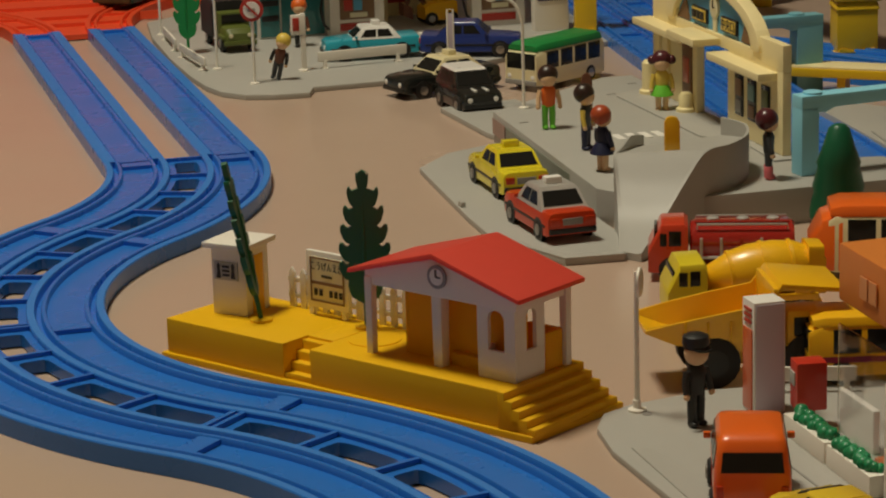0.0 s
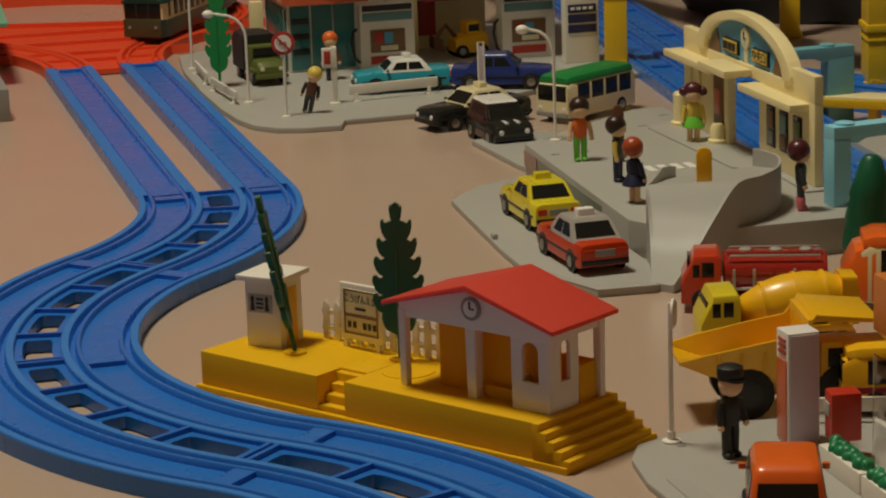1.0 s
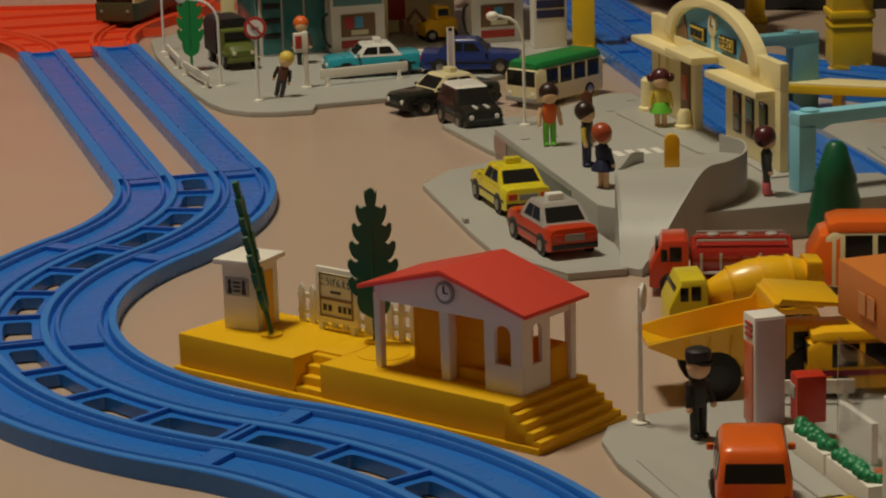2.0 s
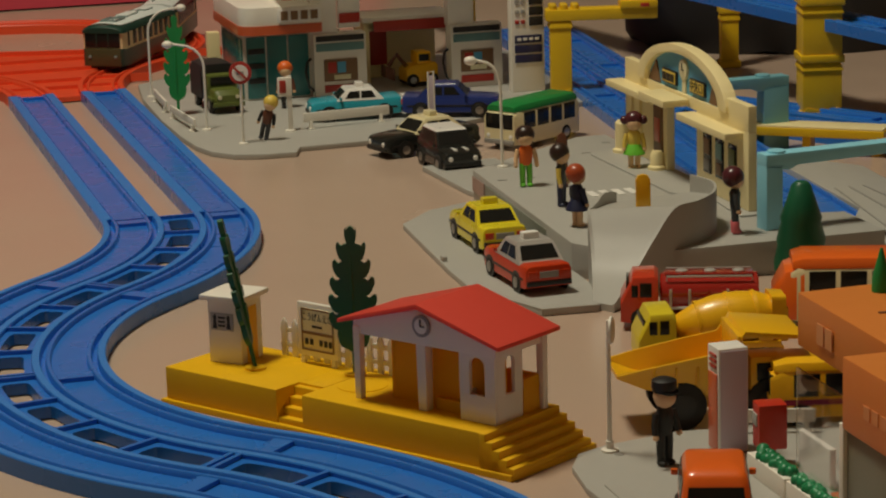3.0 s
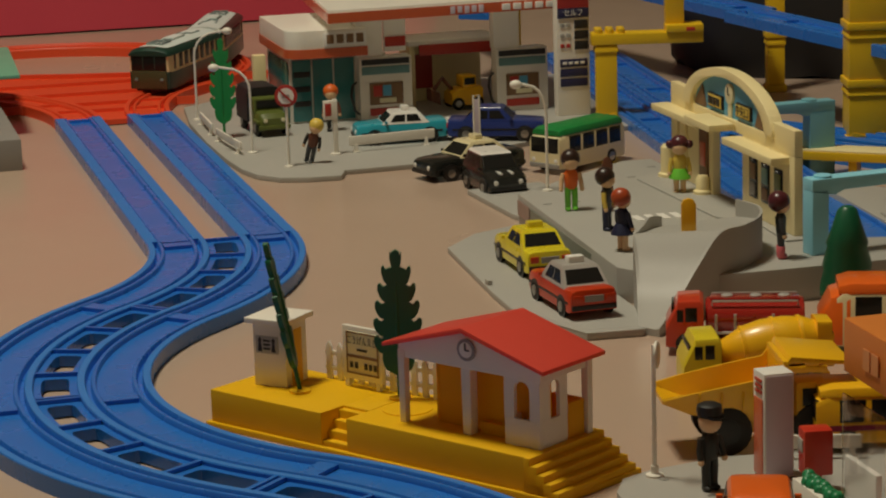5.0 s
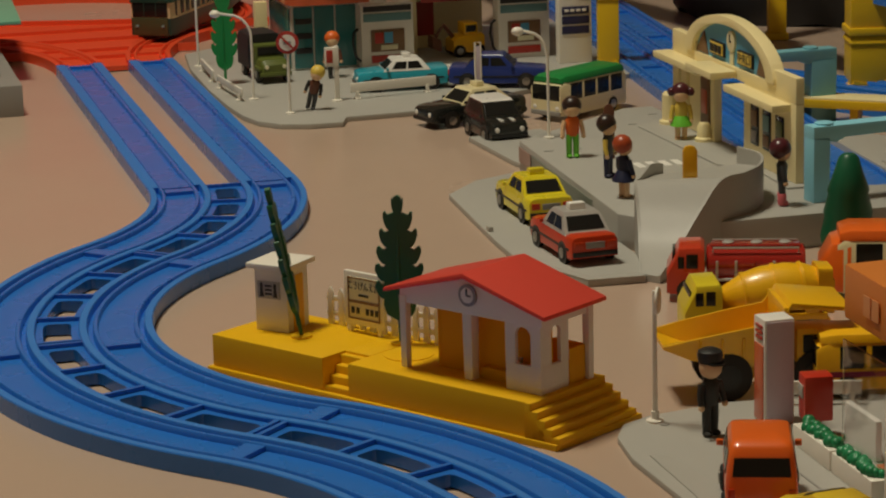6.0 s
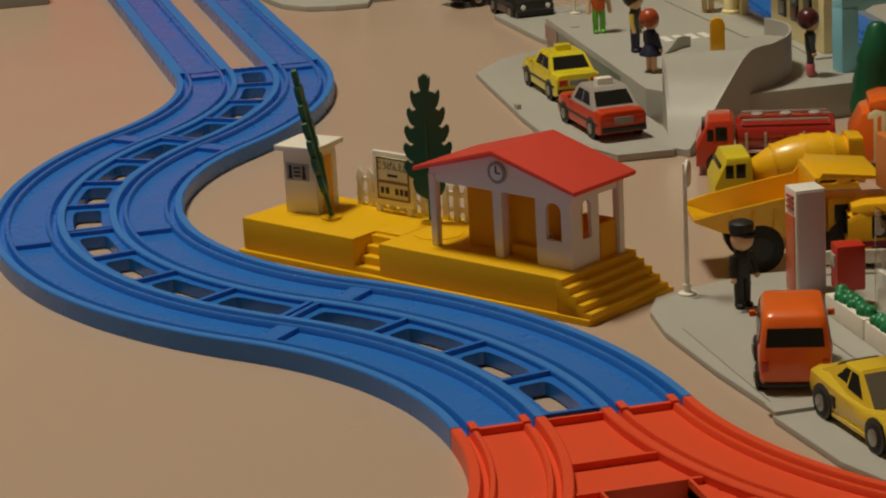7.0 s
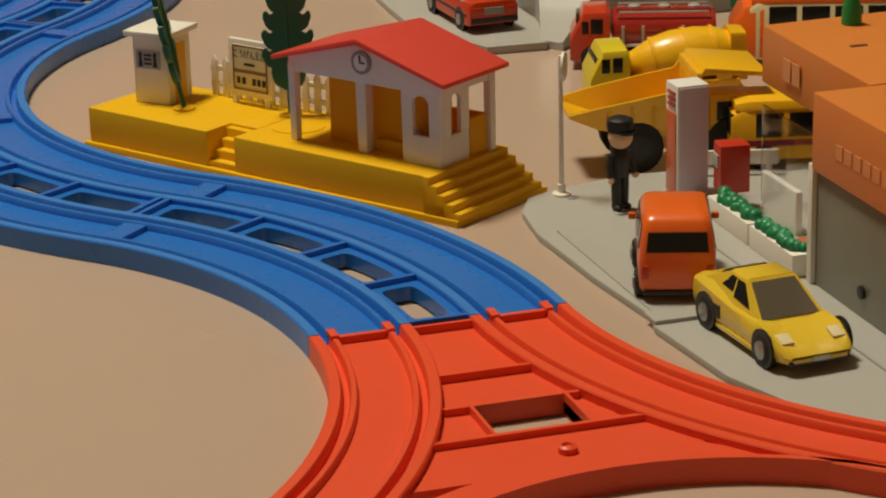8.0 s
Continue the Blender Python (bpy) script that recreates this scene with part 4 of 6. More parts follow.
part("cabin", loft([c0, c1, [(x * 0.94 - 0.0004, y * 0.86, z + 0.0006) for x, y, z in c1]]), LAMBO, sport)
pane((c0[1], c0[2], c1[2], c1[1]), 0.06, 0.94, 0.10, 0.95, sport, "windscreen", material("smoked_windscreen", (0.11, 0.095, 0.07), 0.12, coat=0.4, bump=0), out=0.0003)
for f in ((c0[0], c0[1], c1[1], c1[0]), (c0[2], c0[3], c1[3], c1[2])):
    spans = ((0.26, 0.50, 0.36), (0.54, 0.86, 0.24)) if f[0][0] < 0 else ((0.50, 0.74, 0.36), (0.14, 0.46, 0.24))
    for u0, u1, v0 in spans:
        pane(f, u0, u1, v0, 0.90, sport, "side_window", out=0.0003)
vent = part("engine_vent", box(-0.0050, 0.0050, -0.0062, 0.0062, -0.0004, 0.0003, 0.0002), BLACK, sport, m=pose(-0.0192, 0, 0.0200, 0, -24, 0))
for k in range(4):
    part("vent_slat", box(-0.0038 + 0.0024 * k, -0.0030 + 0.0024 * k, -0.0058, 0.0058, 0.0003, 0.0007, 0), GREY_DARK, vent)
part("lower_grille", box(0.0285, 0.0316, -0.0108, 0.0108, 0.0034, 0.0054, 0.0006), BLACK, sport)
part("number_plate", box(0.0312, 0.0322, -0.0030, 0.0030, 0.0046, 0.0062, 0.0002), SILVER, sport)
for s in (-1, 1):
    part("headlight", box(-0.0026, 0.0026, -0.0022, 0.0022, -0.0003, 0.0005, 0.0004), CAR_CREAM, sport, m=pose(0.0245, s * 0.0092, 0.0106, 0, 20, 0))
    part("bonnet_crease", box(0.0110, 0.0285, s * 0.0048 - 0.0002, s * 0.0048 + 0.0002, -0.0002, 0.0003, 0), LAMBO, sport, m=pose(0, 0, 0.0148, 0, 14, 0))
    part("side_skirt", box(-0.0130, 0.0130, s * 0.0136 - 0.0006, s * 0.0136 + 0.0006, 0.0028, 0.0046, 0.0004), LAMBO, sport)
    part("side_intake", box(-0.0145, -0.0100, s * 0.0142 - 0.0004, s * 0.0142 + 0.0004, 0.0066, 0.0110, 0.0006), BLACK, sport)
    for x in (-0.0195, 0.0195):
        part("wheel_arch", lathe([(0.0068, -0.0004), (0.0068, 0.0004)], 20, (x, s * 0.01435, 0.0064), axis="y"), BLACK, sport)
wheels(sport, (-0.0195, 0.0195), 0.0130, 0.0060)


def bus(at, label, L, W, H, body, roof, group="buses", stripe=None):
    b = thing("toy_bus", at, label, "toy bus", group)
    h = W / 2
    part("body", loft([rounded(h * 0.94, 0.0055, H * 0.80, -L / 2, 0.003), rounded(h, 0.0042, H * 0.86, -L / 2 + 0.002, 0.003), rounded(h, 0.0042, H * 0.86, L / 2 - 0.005, 0.003), rounded(h * 0.94, 0.0050, H * 0.78, L / 2, 0.003)]), body, b)
    part("roof", loft([rounded(h * 0.86, H * 0.84, H * 0.96, -L / 2 + 0.001, 0.003), rounded(h * 0.95, H * 0.84, H, -L / 2 + 0.004, 0.004), rounded(h * 0.95, H * 0.84, H, L / 2 - 0.008, 0.004), rounded(h * 0.86, H * 0.84, H * 0.95, L / 2 - 0.002, 0.003)]), roof, b)
    for s in (-1, 1):
        n = max(3, int(L / 0.017))
        for k in range(n):
            x = -L / 2 + 0.006 + k * (L - 0.014) / n
            part("side_window", box(x, x + (L - 0.014) / n - 0.0025, s * h - 0.0005, s * h + 0.0002, H * 0.46, H * 0.81, 0.0006), GLASS_DARK, b)
        if stripe:
            part("stripe", box(-L / 2 + 0.006, L / 2 - 0.006, s * h - 0.0005, s * h + 0.0003, H * 0.33, H * 0.42, 0.0002), stripe, b)
        part("headlight", lathe([(0.0018, 0), (0.0018, 0.0006), (0.001, 0.0009)], 12, (L / 2 - 0.0005, s * h * 0.70, H * 0.30), axis="x"), CAR_WHITE, b)
    part("windscreen", box(L / 2 - 0.0024, L / 2 + 0.0002, -h * 0.86, h * 0.86, H * 0.46, H * 0.79, 0.0012), GLASS_DARK, b)
    part("rear_window", box(-L / 2 - 0.0002, -L / 2 + 0.001, -h * 0.80, h * 0.80, H * 0.52, H * 0.78, 0.0006), GLASS_DARK, b)
    part("bumper", box(L / 2 - 0.002, L / 2 + 0.001, -h * 0.92, h * 0.92, 0.0045, 0.0080, 0.0006), GREY_DARK, b)
    wheels(b, (-L * 0.28, L * 0.30), h - 0.0018, 0.0060)
    return b


bus(pose(0.2995, 0.1860, 0.0, rz=213), "cream toy minibus with a bright green roof", 0.076, 0.030, 0.034, CAR_CREAM, GREEN_LIGHT)
bus(pose(0.2165, -0.5420, 0.003, rz=166), "yellow toy bus with dark windows behind the post box", 0.072, 0.030, 0.0305, TRUCK_YELLOW, TRUCK_YELLOW, stripe=MAGENTA)
red_tram = bus(pose(0.3180, -0.3830, 0.0, rz=160), "red and cream toy railcar standing by the grey base", 0.112, 0.034, 0.0385, CAR_CREAM, CAR_ORANGE, stripe=CAR_ORANGE)
part("nose", loft([rounded(0.0172, 0.005, 0.0345, 0.048, 0.005), rounded(0.0162, 0.005, 0.031, 0.058, 0.005), rounded(0.0125, 0.006, 0.021, 0.064, 0.005)]), CAR_ORANGE, red_tram)

# tanker fire engine
fire = thing("toy_fire_engine", pose(0.2150, -0.3500, 0.0, rz=160), "glossy red toy tanker fire engine with silver fittings and painted-in glints", "toy truck", "trucks")
part("chassis", box(-0.036, 0.034, -0.0115, 0.0115, 0.0045, 0.0085, 0.0008), TRUCK_RED, fire)
part("cab", loft([rounded(0.0140, 0.0050, 0.0285, 0.0165, 0.003), rounded(0.0142, 0.0046, 0.0300, 0.0185, 0.003), rounded(0.0142, 0.0046, 0.0296, 0.030, 0.003), rounded(0.0134, 0.0050, 0.0170, 0.0365, 0.003)]), TRUCK_RED, fire)
part("tank", loft([[(x, 0.0130 * math.cos(a) * k, 0.0185 + 0.0100 * math.sin(a) * k) for a in [2 * math.pi * i / 20 for i in range(20)]] for x, k in ((-0.0365, 0.9), (-0.0355, 1), (0.0145, 1), (0.0155, 0.9))]), TANK_RED, fire, "dark glossy red tank")
part("walkway", box(-0.034, 0.013, -0.005, 0.005, 0.0278, 0.0290, 0.0005), TANK_RED, fire)
for x in (-0.026, -0.011, 0.004):
    part("hatch", lathe([(0.0032, 0.0288), (0.0032, 0.0298), (0.0022, 0.0303)], 16, (x, 0, 0)), SILVER, fire, "silver tank hatch")
for s in (-1, 1):
    part("hand_rail", tube([(-0.033, s * 0.0095, 0.0262), (-0.033, s * 0.0095, 0.0285), (0.012, s * 0.0095, 0.0285), (0.012, s * 0.0095, 0.0262)], 0.0006, 6), SILVER, fire, "silver hand rail")
for s in (-1, 1):
    part("side_window", box(0.020, 0.0262, s * 0.0142 - 0.0004, s * 0.0142 + 0.0003, 0.0185, 0.0262, 0.0006), GLASS_DARK, fire)
    part("side_window", box(0.0272, 0.0306, s * 0.0142 - 0.0004, s * 0.0142 + 0.0003, 0.0185, 0.0250, 0.0006), GLASS_DARK, fire)
    part("side_pipe", tube([(-0.034, s * 0.0138, 0.0125), (0.013, s * 0.0138, 0.0125)], 0.0008, 8), SILVER, fire, "silver pipe")
    # Silver on three of the brackets paints in white reflections along the tank.
    for x in (-0.030, -0.020, -0.010, 0.0, 0.010):
        part("bracket", box(x - 0.0007, x + 0.0007, s * 0.0136 - 0.0008, s * 0.0136 + 0.0008, 0.011, 0.0225, 0.0003), SILVER if x in (-0.02, 0.0, 0.01) else TANK_RED, fire)
part("windscreen", box(0.0318, 0.0335, -0.0115, 0.0115, 0.0185, 0.0262, 0.0010), GLASS_DARK, fire, m=pose(0, 0, 0, 0, 0, 0))
wheels(fire, (-0.024, 0.025), 0.0125, 0.0068)

# cement mixer
mix = thing("toy_cement_mixer", pose(0.1975, -0.4230, 0.0, rz=168), "yellow toy cement mixer truck with a smooth drum", "toy truck", "trucks")
part("chassis", box(-0.036, 0.036, -0.0115, 0.0115, 0.0050, 0.0095, 0.0008), TRUCK_YELLOW, mix)
part("cab", loft([rounded(0.0142, 0.0055, 0.0282, 0.0190, 0.003), rounded(0.0145, 0.0050, 0.0300, 0.0205, 0.003), rounded(0.0145, 0.0050, 0.0296, 0.0320, 0.003), rounded(0.0140, 0.0055, 0.0180, 0.0378, 0.003)]), TRUCK_CAB, mix, "lemon yellow cab")
prof = [(0.0040, 0.019), (0.0065, 0.0165), (0.0118, 0.005), (0.0136, -0.004), (0.0136, -0.016), (0.0118, -0.026), (0.0080, -0.034), (0.0074, -0.036)]
part("drum", lathe([(r, x) for r, x in prof], 28, (0, 0, 0), axis="x"), TRUCK_YELLOW, mix, "glossy yellow drum", m=pose(0.0, 0, 0.0205, 0, 7, 0))
for x, r in ((-0.0100, 0.0139), (-0.0235, 0.0127), (0.0060, 0.0117)):
    part("drum_ring", lathe([(r - 0.0016, x - 0.0010), (r + 0.0004, x - 0.0008), (r + 0.0004, x + 0.0008), (r - 0.0016, x + 0.0010)], 28, (0, 0, 0), axis="x"), TRUCK_YELLOW, mix, m=pose(0.0, 0, 0.0205, 0, 7, 0))
part("fender", box(-0.034, -0.003, -0.0150, -0.0125, 0.0100, 0.0135, 0.0010), TRUCK_YELLOW, mix)
part("fender", box(-0.034, -0.003, 0.0125, 0.0150, 0.0100, 0.0135, 0.0010), TRUCK_YELLOW, mix)
part("hopper", loft([rounded(0.0085, 0.020, 0.0345, -0.0375, 0.002), rounded(0.0095, 0.018, 0.0350, -0.030, 0.002)]), TRUCK_YELLOW, mix)
part("chute", box(-0.0395, -0.034, -0.0045, 0.0045, 0.010, 0.0275, 0.0008), TRUCK_YELLOW, mix)
for s in (-1, 1):
    part("side_window", box(0.0225, 0.0272, s * 0.0145 - 0.0004, s * 0.0145 + 0.0003, 0.0190, 0.0262, 0.0006), GLASS_DARK, mix)
    part("side_window", box(0.0285, 0.0325, s * 0.0145 - 0.0004, s * 0.0145 + 0.0003, 0.0190, 0.0258, 0.0006), GLASS_DARK, mix)
    part("drum_stand", prism([(-0.030, 0.0095), (-0.022, 0.0095), (-0.0245, 0.0260), (-0.0285, 0.0260)], s * 0.0135 - 0.001, s * 0.0135 + 0.001, "y"), TRUCK_YELLOW, mix)
    part("side_tank", box(0.004, 0.0175, s * 0.0118 - 0.0022, s * 0.0118 + 0.0022, 0.0095, 0.0160, 0.0010), TRUCK_YELLOW, mix)
part("windscreen", box(0.0335, 0.0352, -0.0118, 0.0118, 0.0188, 0.0255, 0.0010), GLASS_DARK, mix)
wheels(mix, (-0.025, -0.011, 0.027), 0.0125, 0.0068)

# big dump truck, its pointed bed to the rear
dump = thing("toy_dump_truck", pose(0.1620, -0.5150, 0.0, rz=-10), "big yellow toy dump truck with a pointed bed", "toy truck", "trucks")
bed = []
for x, w, z0, z1 in ((-0.047, 0.0165, 0.0256, 0.0275), (-0.034, 0.0178, 0.0200, 0.0305), (-0.012, 0.0188, 0.0160, 0.0345), (0.006, 0.0190, 0.0156, 0.0375), (0.011, 0.0190, 0.0165, 0.0440)):
    bed.append([(x, -w, z1), (x, -w * 0.82, z0), (x, w * 0.82, z0), (x, w, z1), (x, w - 0.0014, z1), (x, w * 0.76, z0 + 0.0018), (x, -w * 0.76, z0 + 0.0018), (x, -w + 0.0014, z1)])
part("bed", loft(bed), TRUCK_YELLOW, dump)
part("canopy", prism([(0.0095, 0.0425), (0.0120, 0.0462), (0.0400, 0.0430), (0.0400, 0.0412), (0.0125, 0.0430)], -0.0190, 0.0190, "y", bev=0.0004), TRUCK_YELLOW, dump)
part("front_board", box(0.0085, 0.0110, -0.0186, 0.0186, 0.0165, 0.0440, 0.0006), TRUCK_YELLOW, dump)
for x in (-0.030, -0.020, -0.010, 0.0):
    for s in (-1, 1):
        part("bed_rib", box(x - 0.0006, x + 0.0006, s * 0.0180 - 0.0008, s * 0.0180 + 0.0008, 0.0215, 0.0305, 0.0003), TRUCK_YELLOW, dump)
part("chassis", box(-0.022, 0.036, -0.0085, 0.0085, 0.0080, 0.0150, 0.0010), TRUCK_YELLOW, dump)
part("cab", box(0.015, 0.034, -0.0155, 0.0000, 0.0150, 0.0330, 0.0015), TRUCK_YELLOW, dump)
part("cab_window", box(0.018, 0.031, -0.0160, -0.0150, 0.0215, 0.0300, 0.0010), GLASS_DARK, dump)
wheels(dump, (-0.017, 0.025), 0.0135, 0.0115, 0.0080, BLACK)

# olive army truck at the filling station
army = thing("toy_army_truck", pose(0.1080, 0.4100, 0.004, rz=-86), "olive green toy army truck with a dark canvas cover", "toy truck", "trucks")
part("hood", loft([rounded(0.0115, 0.006, 0.0195, 0.012, 0.003), rounded(0.0112, 0.006, 0.0188, 0.026, 0.003), rounded(0.0100, 0.007, 0.0150, 0.0295, 0.003)]), OLIVE, army)
part("cab", box(0.000, 0.0125, -0.0122, 0.0122, 0.0060, 0.0292, 0.0015), OLIVE, army)
part("cover", loft([rounded(0.0142, 0.0090, 0.0360, -0.036, 0.005), rounded(0.0142, 0.0090, 0.0360, -0.001, 0.005)]), DARK_BAG, army, "dark canvas cover")
part("windscreen", box(0.0121, 0.0130, -0.0100, 0.0100, 0.0205, 0.0275, 0.0005), GLASS_DARK, army)
part("bumper", box(0.0285, 0.0305, -0.0130, 0.0130, 0.0060, 0.0095, 0.0006), OLIVE, army)
for s in (-1, 1):
    part("fender", box(0.010, 0.027, s * 0.0112 - 0.0022, s * 0.0112 + 0.0022, 0.0100, 0.0132, 0.0010), OLIVE, army)
    part("headlight", lathe([(0.0017, 0), (0.0017, 0.0008), (0.001, 0.001)], 12, (0.0292, s * 0.0072, 0.0135), axis="x"), SIGN_CREAM, army)
wheels(army, (-0.024, 0.018), 0.0112, 0.0066)

# yellow digger in the service bay
digger = thing("toy_digger", pose(0.2860, 0.4560, 0.004, rz=185) @ Matrix.Diagonal((0.85, 0.85, 0.85, 1)), "yellow toy digger with a brown bucket in the service bay", "toy digger", "trucks")
part("body", loft([rounded(0.0130, 0.0050, 0.0215, -0.016, 0.003), rounded(0.0135, 0.0045, 0.0230, -0.013, 0.003), rounded(0.0130, 0.0045, 0.0205, 0.010, 0.003), rounded(0.0120, 0.005, 0.017, 0.016, 0.003)]), TRUCK_YELLOW, digger)
part("cab", box(-0.010, 0.004, -0.0100, 0.0100, 0.0215, 0.0330, 0.0012), TRUCK_YELLOW, digger)
part("cab_window", box(-0.0085, 0.0025, -0.0104, 0.0104, 0.0240, 0.0310, 0.0006), GLASS_DARK, digger)
part("arm", tube([(0.010, 0.0, 0.016), (0.022, 0.0, 0.031), (0.031, 0.0, 0.020)], 0.0024, 8), CLOTH_BROWN, digger)
part("bucket", loft([rounded(0.0080, 0.006, 0.018, 0.027, 0.003), rounded(0.0075, 0.010, 0.022, 0.036, 0.003)]), CLOTH_BROWN, digger)
wheels(digger, (-0.010, 0.010), 0.0120, 0.0062)

# ---- filling station ----
gas_outline = [(0.066, 0.56), (0.0575, 0.48), (0.055, 0.38), (0.0565, 0.30), (0.0600, 0.255), (0.0665, 0.228), (0.0800, 0.210), (0.1000, 0.2025), (0.1240, 0.2010), (0.1310, 0.2200), (0.1850, 0.2230), (0.2350, 0.2480), (0.3180, 0.2970), (0.4050, 0.3200), (0.4300, 0.6000), (0.1500, 0.6300)]
gas = thing("filling_station", pose(0, 0, 0), "toy filling station on a grey base with a red-edged canopy", "toy building")
part("base_plate", prism(gas_outline, 0, 0.004, bev=0.0006), GREY, gas)
kiosk = part("kiosk", box(0.1345, 0.2150, 0.4350, 0.5300, 0.004, 0.058, 0.0006), WHITE, gas, "white kiosk with teal glass")
for x0, x1 in ((0.1365, 0.1520), (0.1535, 0.1700), (0.1715, 0.1880)):
    part("shop_window", box(x0, x1, 0.4335, 0.4352, 0.0055, 0.0560, 0.0004), TEAL_GLASS, kiosk)
for z in (0.018, 0.030, 0.042):
    part("shelf", box(0.1375, 0.1510, 0.4325, 0.4336, z, z + 0.0045, 0.0003), BLACK, kiosk)
part("side_window", box(0.1331, 0.1347, 0.4400, 0.5200, 0.0055, 0.0540, 0.0004), TEAL_GLASS, kiosk)
visor = part("visor", prism(arc(0.1440, 0.4330, 0.014, 180, 270, 8) + [(0.1960, 0.4190), (0.1960, 0.5350), (0.1300, 0.5350)], 0.0600, 0.0815, bev=0.0008), WHITE, gas, "white rounded visor")
part("red_band", prism(arc(0.1440, 0.4330, 0.0146, 180, 270, 8) + [(0.1964, 0.4184), (0.1964, 0.5354), (0.1294, 0.5354)], 0.0590, 0.0665), SIGN_ORANGE, visor)
sign = part("visor_sign", box(0.1600, 0.1955, 0.4168, 0.4184, 0.0685, 0.0795, 0.0003), SIGN_WHITE, visor)
for k in range(4):
    x = 0.1625 + 0.0082 * k
    part("letter_shape", box(x, x + 0.0058, 0.4160, 0.4168, 0.0705, 0.0778, 0.0002), SIGN_BROWN, sign)
part("wall_stub", box(0.1120, 0.1220, 0.4700, 0.4800, 0.004, 0.0570, 0.0006), CREAM, gas)

CAN = [(0.1600, 0.3950), (0.3560, 0.4060), (0.3720, 0.5600), (0.1780, 0.6150)]
canopy = part("canopy", prism(CAN, 0.0905, 0.1000, bev=0.0006), CANOPY_WHITE, gas, "white canopy with an orange-red edge")


def edge_band(poly, out, z0, z1, mat, parent, name="edge_band"):
    for p, q in zip(poly, poly[1:] + poly[:1]):
        d = Vector((q[0] - p[0], q[1] - p[1])).normalized()
        n = Vector((d.y, -d.x)) * out
        part(name, prism([p, q, (q[0] + n.x, q[1] + n.y), (p[0] + n.x, p[1] + n.y)], z0, z1), mat, parent)


edge_band(CAN, 0.0006, 0.0895, 0.0975, SIGN_ORANGE, canopy)
for k, x in enumerate((0.3060, 0.3155, 0.3250, 0.3345, 0.3440)):
    part("letter_shape", box(x, x + 0.0066, 0.4010 + 0.0006 * k - 0.0005, 0.4010 + 0.0006 * k + 0.0035, 0.0910, 0.0960, 0.0002), SIGN_WHITE, canopy)
for k, x in enumerate((0.262, 0.268, 0.274, 0.280, 0.286)):
    part("emblem_shape", box(x, x + 0.0040, 0.4000, 0.4020, 0.0905 + 0.0006 * (k % 2), 0.0965, 0.0002), LILAC, canopy)
top = part("roof_sign", box(0.2150, 0.3080, 0.5120, 0.5170, 0.1080, 0.1260, 0.0006), SIGN_RED, canopy, "red roof sign with white shapes")
for k in range(5):
    x = 0.2270 + 0.0140 * k
    part("letter_shape", box(x, x + 0.0095, 0.5112, 0.5121, 0.1110, 0.1215, 0.0002), SIGN_WHITE, top)
for x in (0.2420, 0.2950):
    part("sign_post", box(x, x + 0.005, 0.5130, 0.5160, 0.0995, 0.1085, 0.0003), WHITE, canopy)


def pump(x0, y0, parent):
    p = part("pump", box(x0, x0 + 0.0440, y0, y0 + 0.0160, 0.004, 0.0560, 0.0006), WHITE, parent, "white fuel pump with dark panels")
    part("pillar", box(x0 - 0.0015, x0 + 0.0205, y0 + 0.002, y0 + 0.0140, 0.0560, 0.0905, 0.0004), WHITE, p)
    part("header", box(x0 + 0.0020, x0 + 0.0420, y0 - 0.0008, y0 + 0.0004, 0.0500, 0.0546, 0.0002), SIGN_DARK, p)
    part("header", box(x0 + 0.0020, x0 + 0.0420, y0 - 0.0008, y0 + 0.0004, 0.0420, 0.0485, 0.0002), TEAL_GREY, p)
    scr = part("display", box(x0 + 0.0080, x0 + 0.0360, y0 - 0.0010, y0 + 0.0004, 0.0170, 0.0350, 0.0003), SIGN_BROWN, p, "dark display with small panels")
    part("panel_shape", box(x0 + 0.0110, x0 + 0.0180, y0 - 0.0015, y0 - 0.0008, 0.0240, 0.0330, 0.0002), SIGN_RED, scr)
    part("panel_shape", box(x0 + 0.0190, x0 + 0.0260, y0 - 0.0015, y0 - 0.0008, 0.0240, 0.0330, 0.0002), SIGN_BLUE, scr)
    part("panel_shape", box(x0 + 0.0160, x0 + 0.0300, y0 - 0.0015, y0 - 0.0008, 0.0185, 0.0225, 0.0002), SIGN_CREAM, scr)
    part("foot_panel", box(x0 + 0.0080, x0 + 0.0360, y0 - 0.0010, y0 + 0.0004, 0.0080, 0.0140, 0.0003), SIGN_RED, p)
    part("hose", tube([(x0 - 0.002, y0 + 0.004, 0.036), (x0 - 0.006, y0, 0.034), (x0 - 0.0075, y0 - 0.001, 0.026), (x0 - 0.005, y0 - 0.001, 0.014), (x0 - 0.001, y0, 0.010)], 0.0011, 8), BLACK, p)
    return p


pump(0.1900, 0.4230, gas)
pump(0.3060, 0.4230, gas)
part("wall_board", box(0.2120, 0.2300, 0.4250, 0.4290, 0.0600, 0.0905, 0.0003), WHITE, gas)
part("red_board", box(0.2124, 0.2296, 0.4240, 0.4252, 0.0640, 0.0720, 0.0003), SIGN_RED, gas)
bay = part("bay_wall", box(0.2500, 0.3150, 0.5050, 0.5120, 0.004, 0.0560, 0.0006), CREAM, gas, "cream service bay wall")
part("bay_roof", box(0.2430, 0.3220, 0.4700, 0.5160, 0.0560, 0.0605, 0.0006), WHITE, bay)
part("bay_side", box(0.2450, 0.2500, 0.4750, 0.5120, 0.004, 0.0560, 0.0006), CREAM, bay)
part("red_fascia", box(0.2520, 0.3200, 0.4690, 0.4702, 0.0480, 0.0570, 0.0003), SIGN_RED, bay)
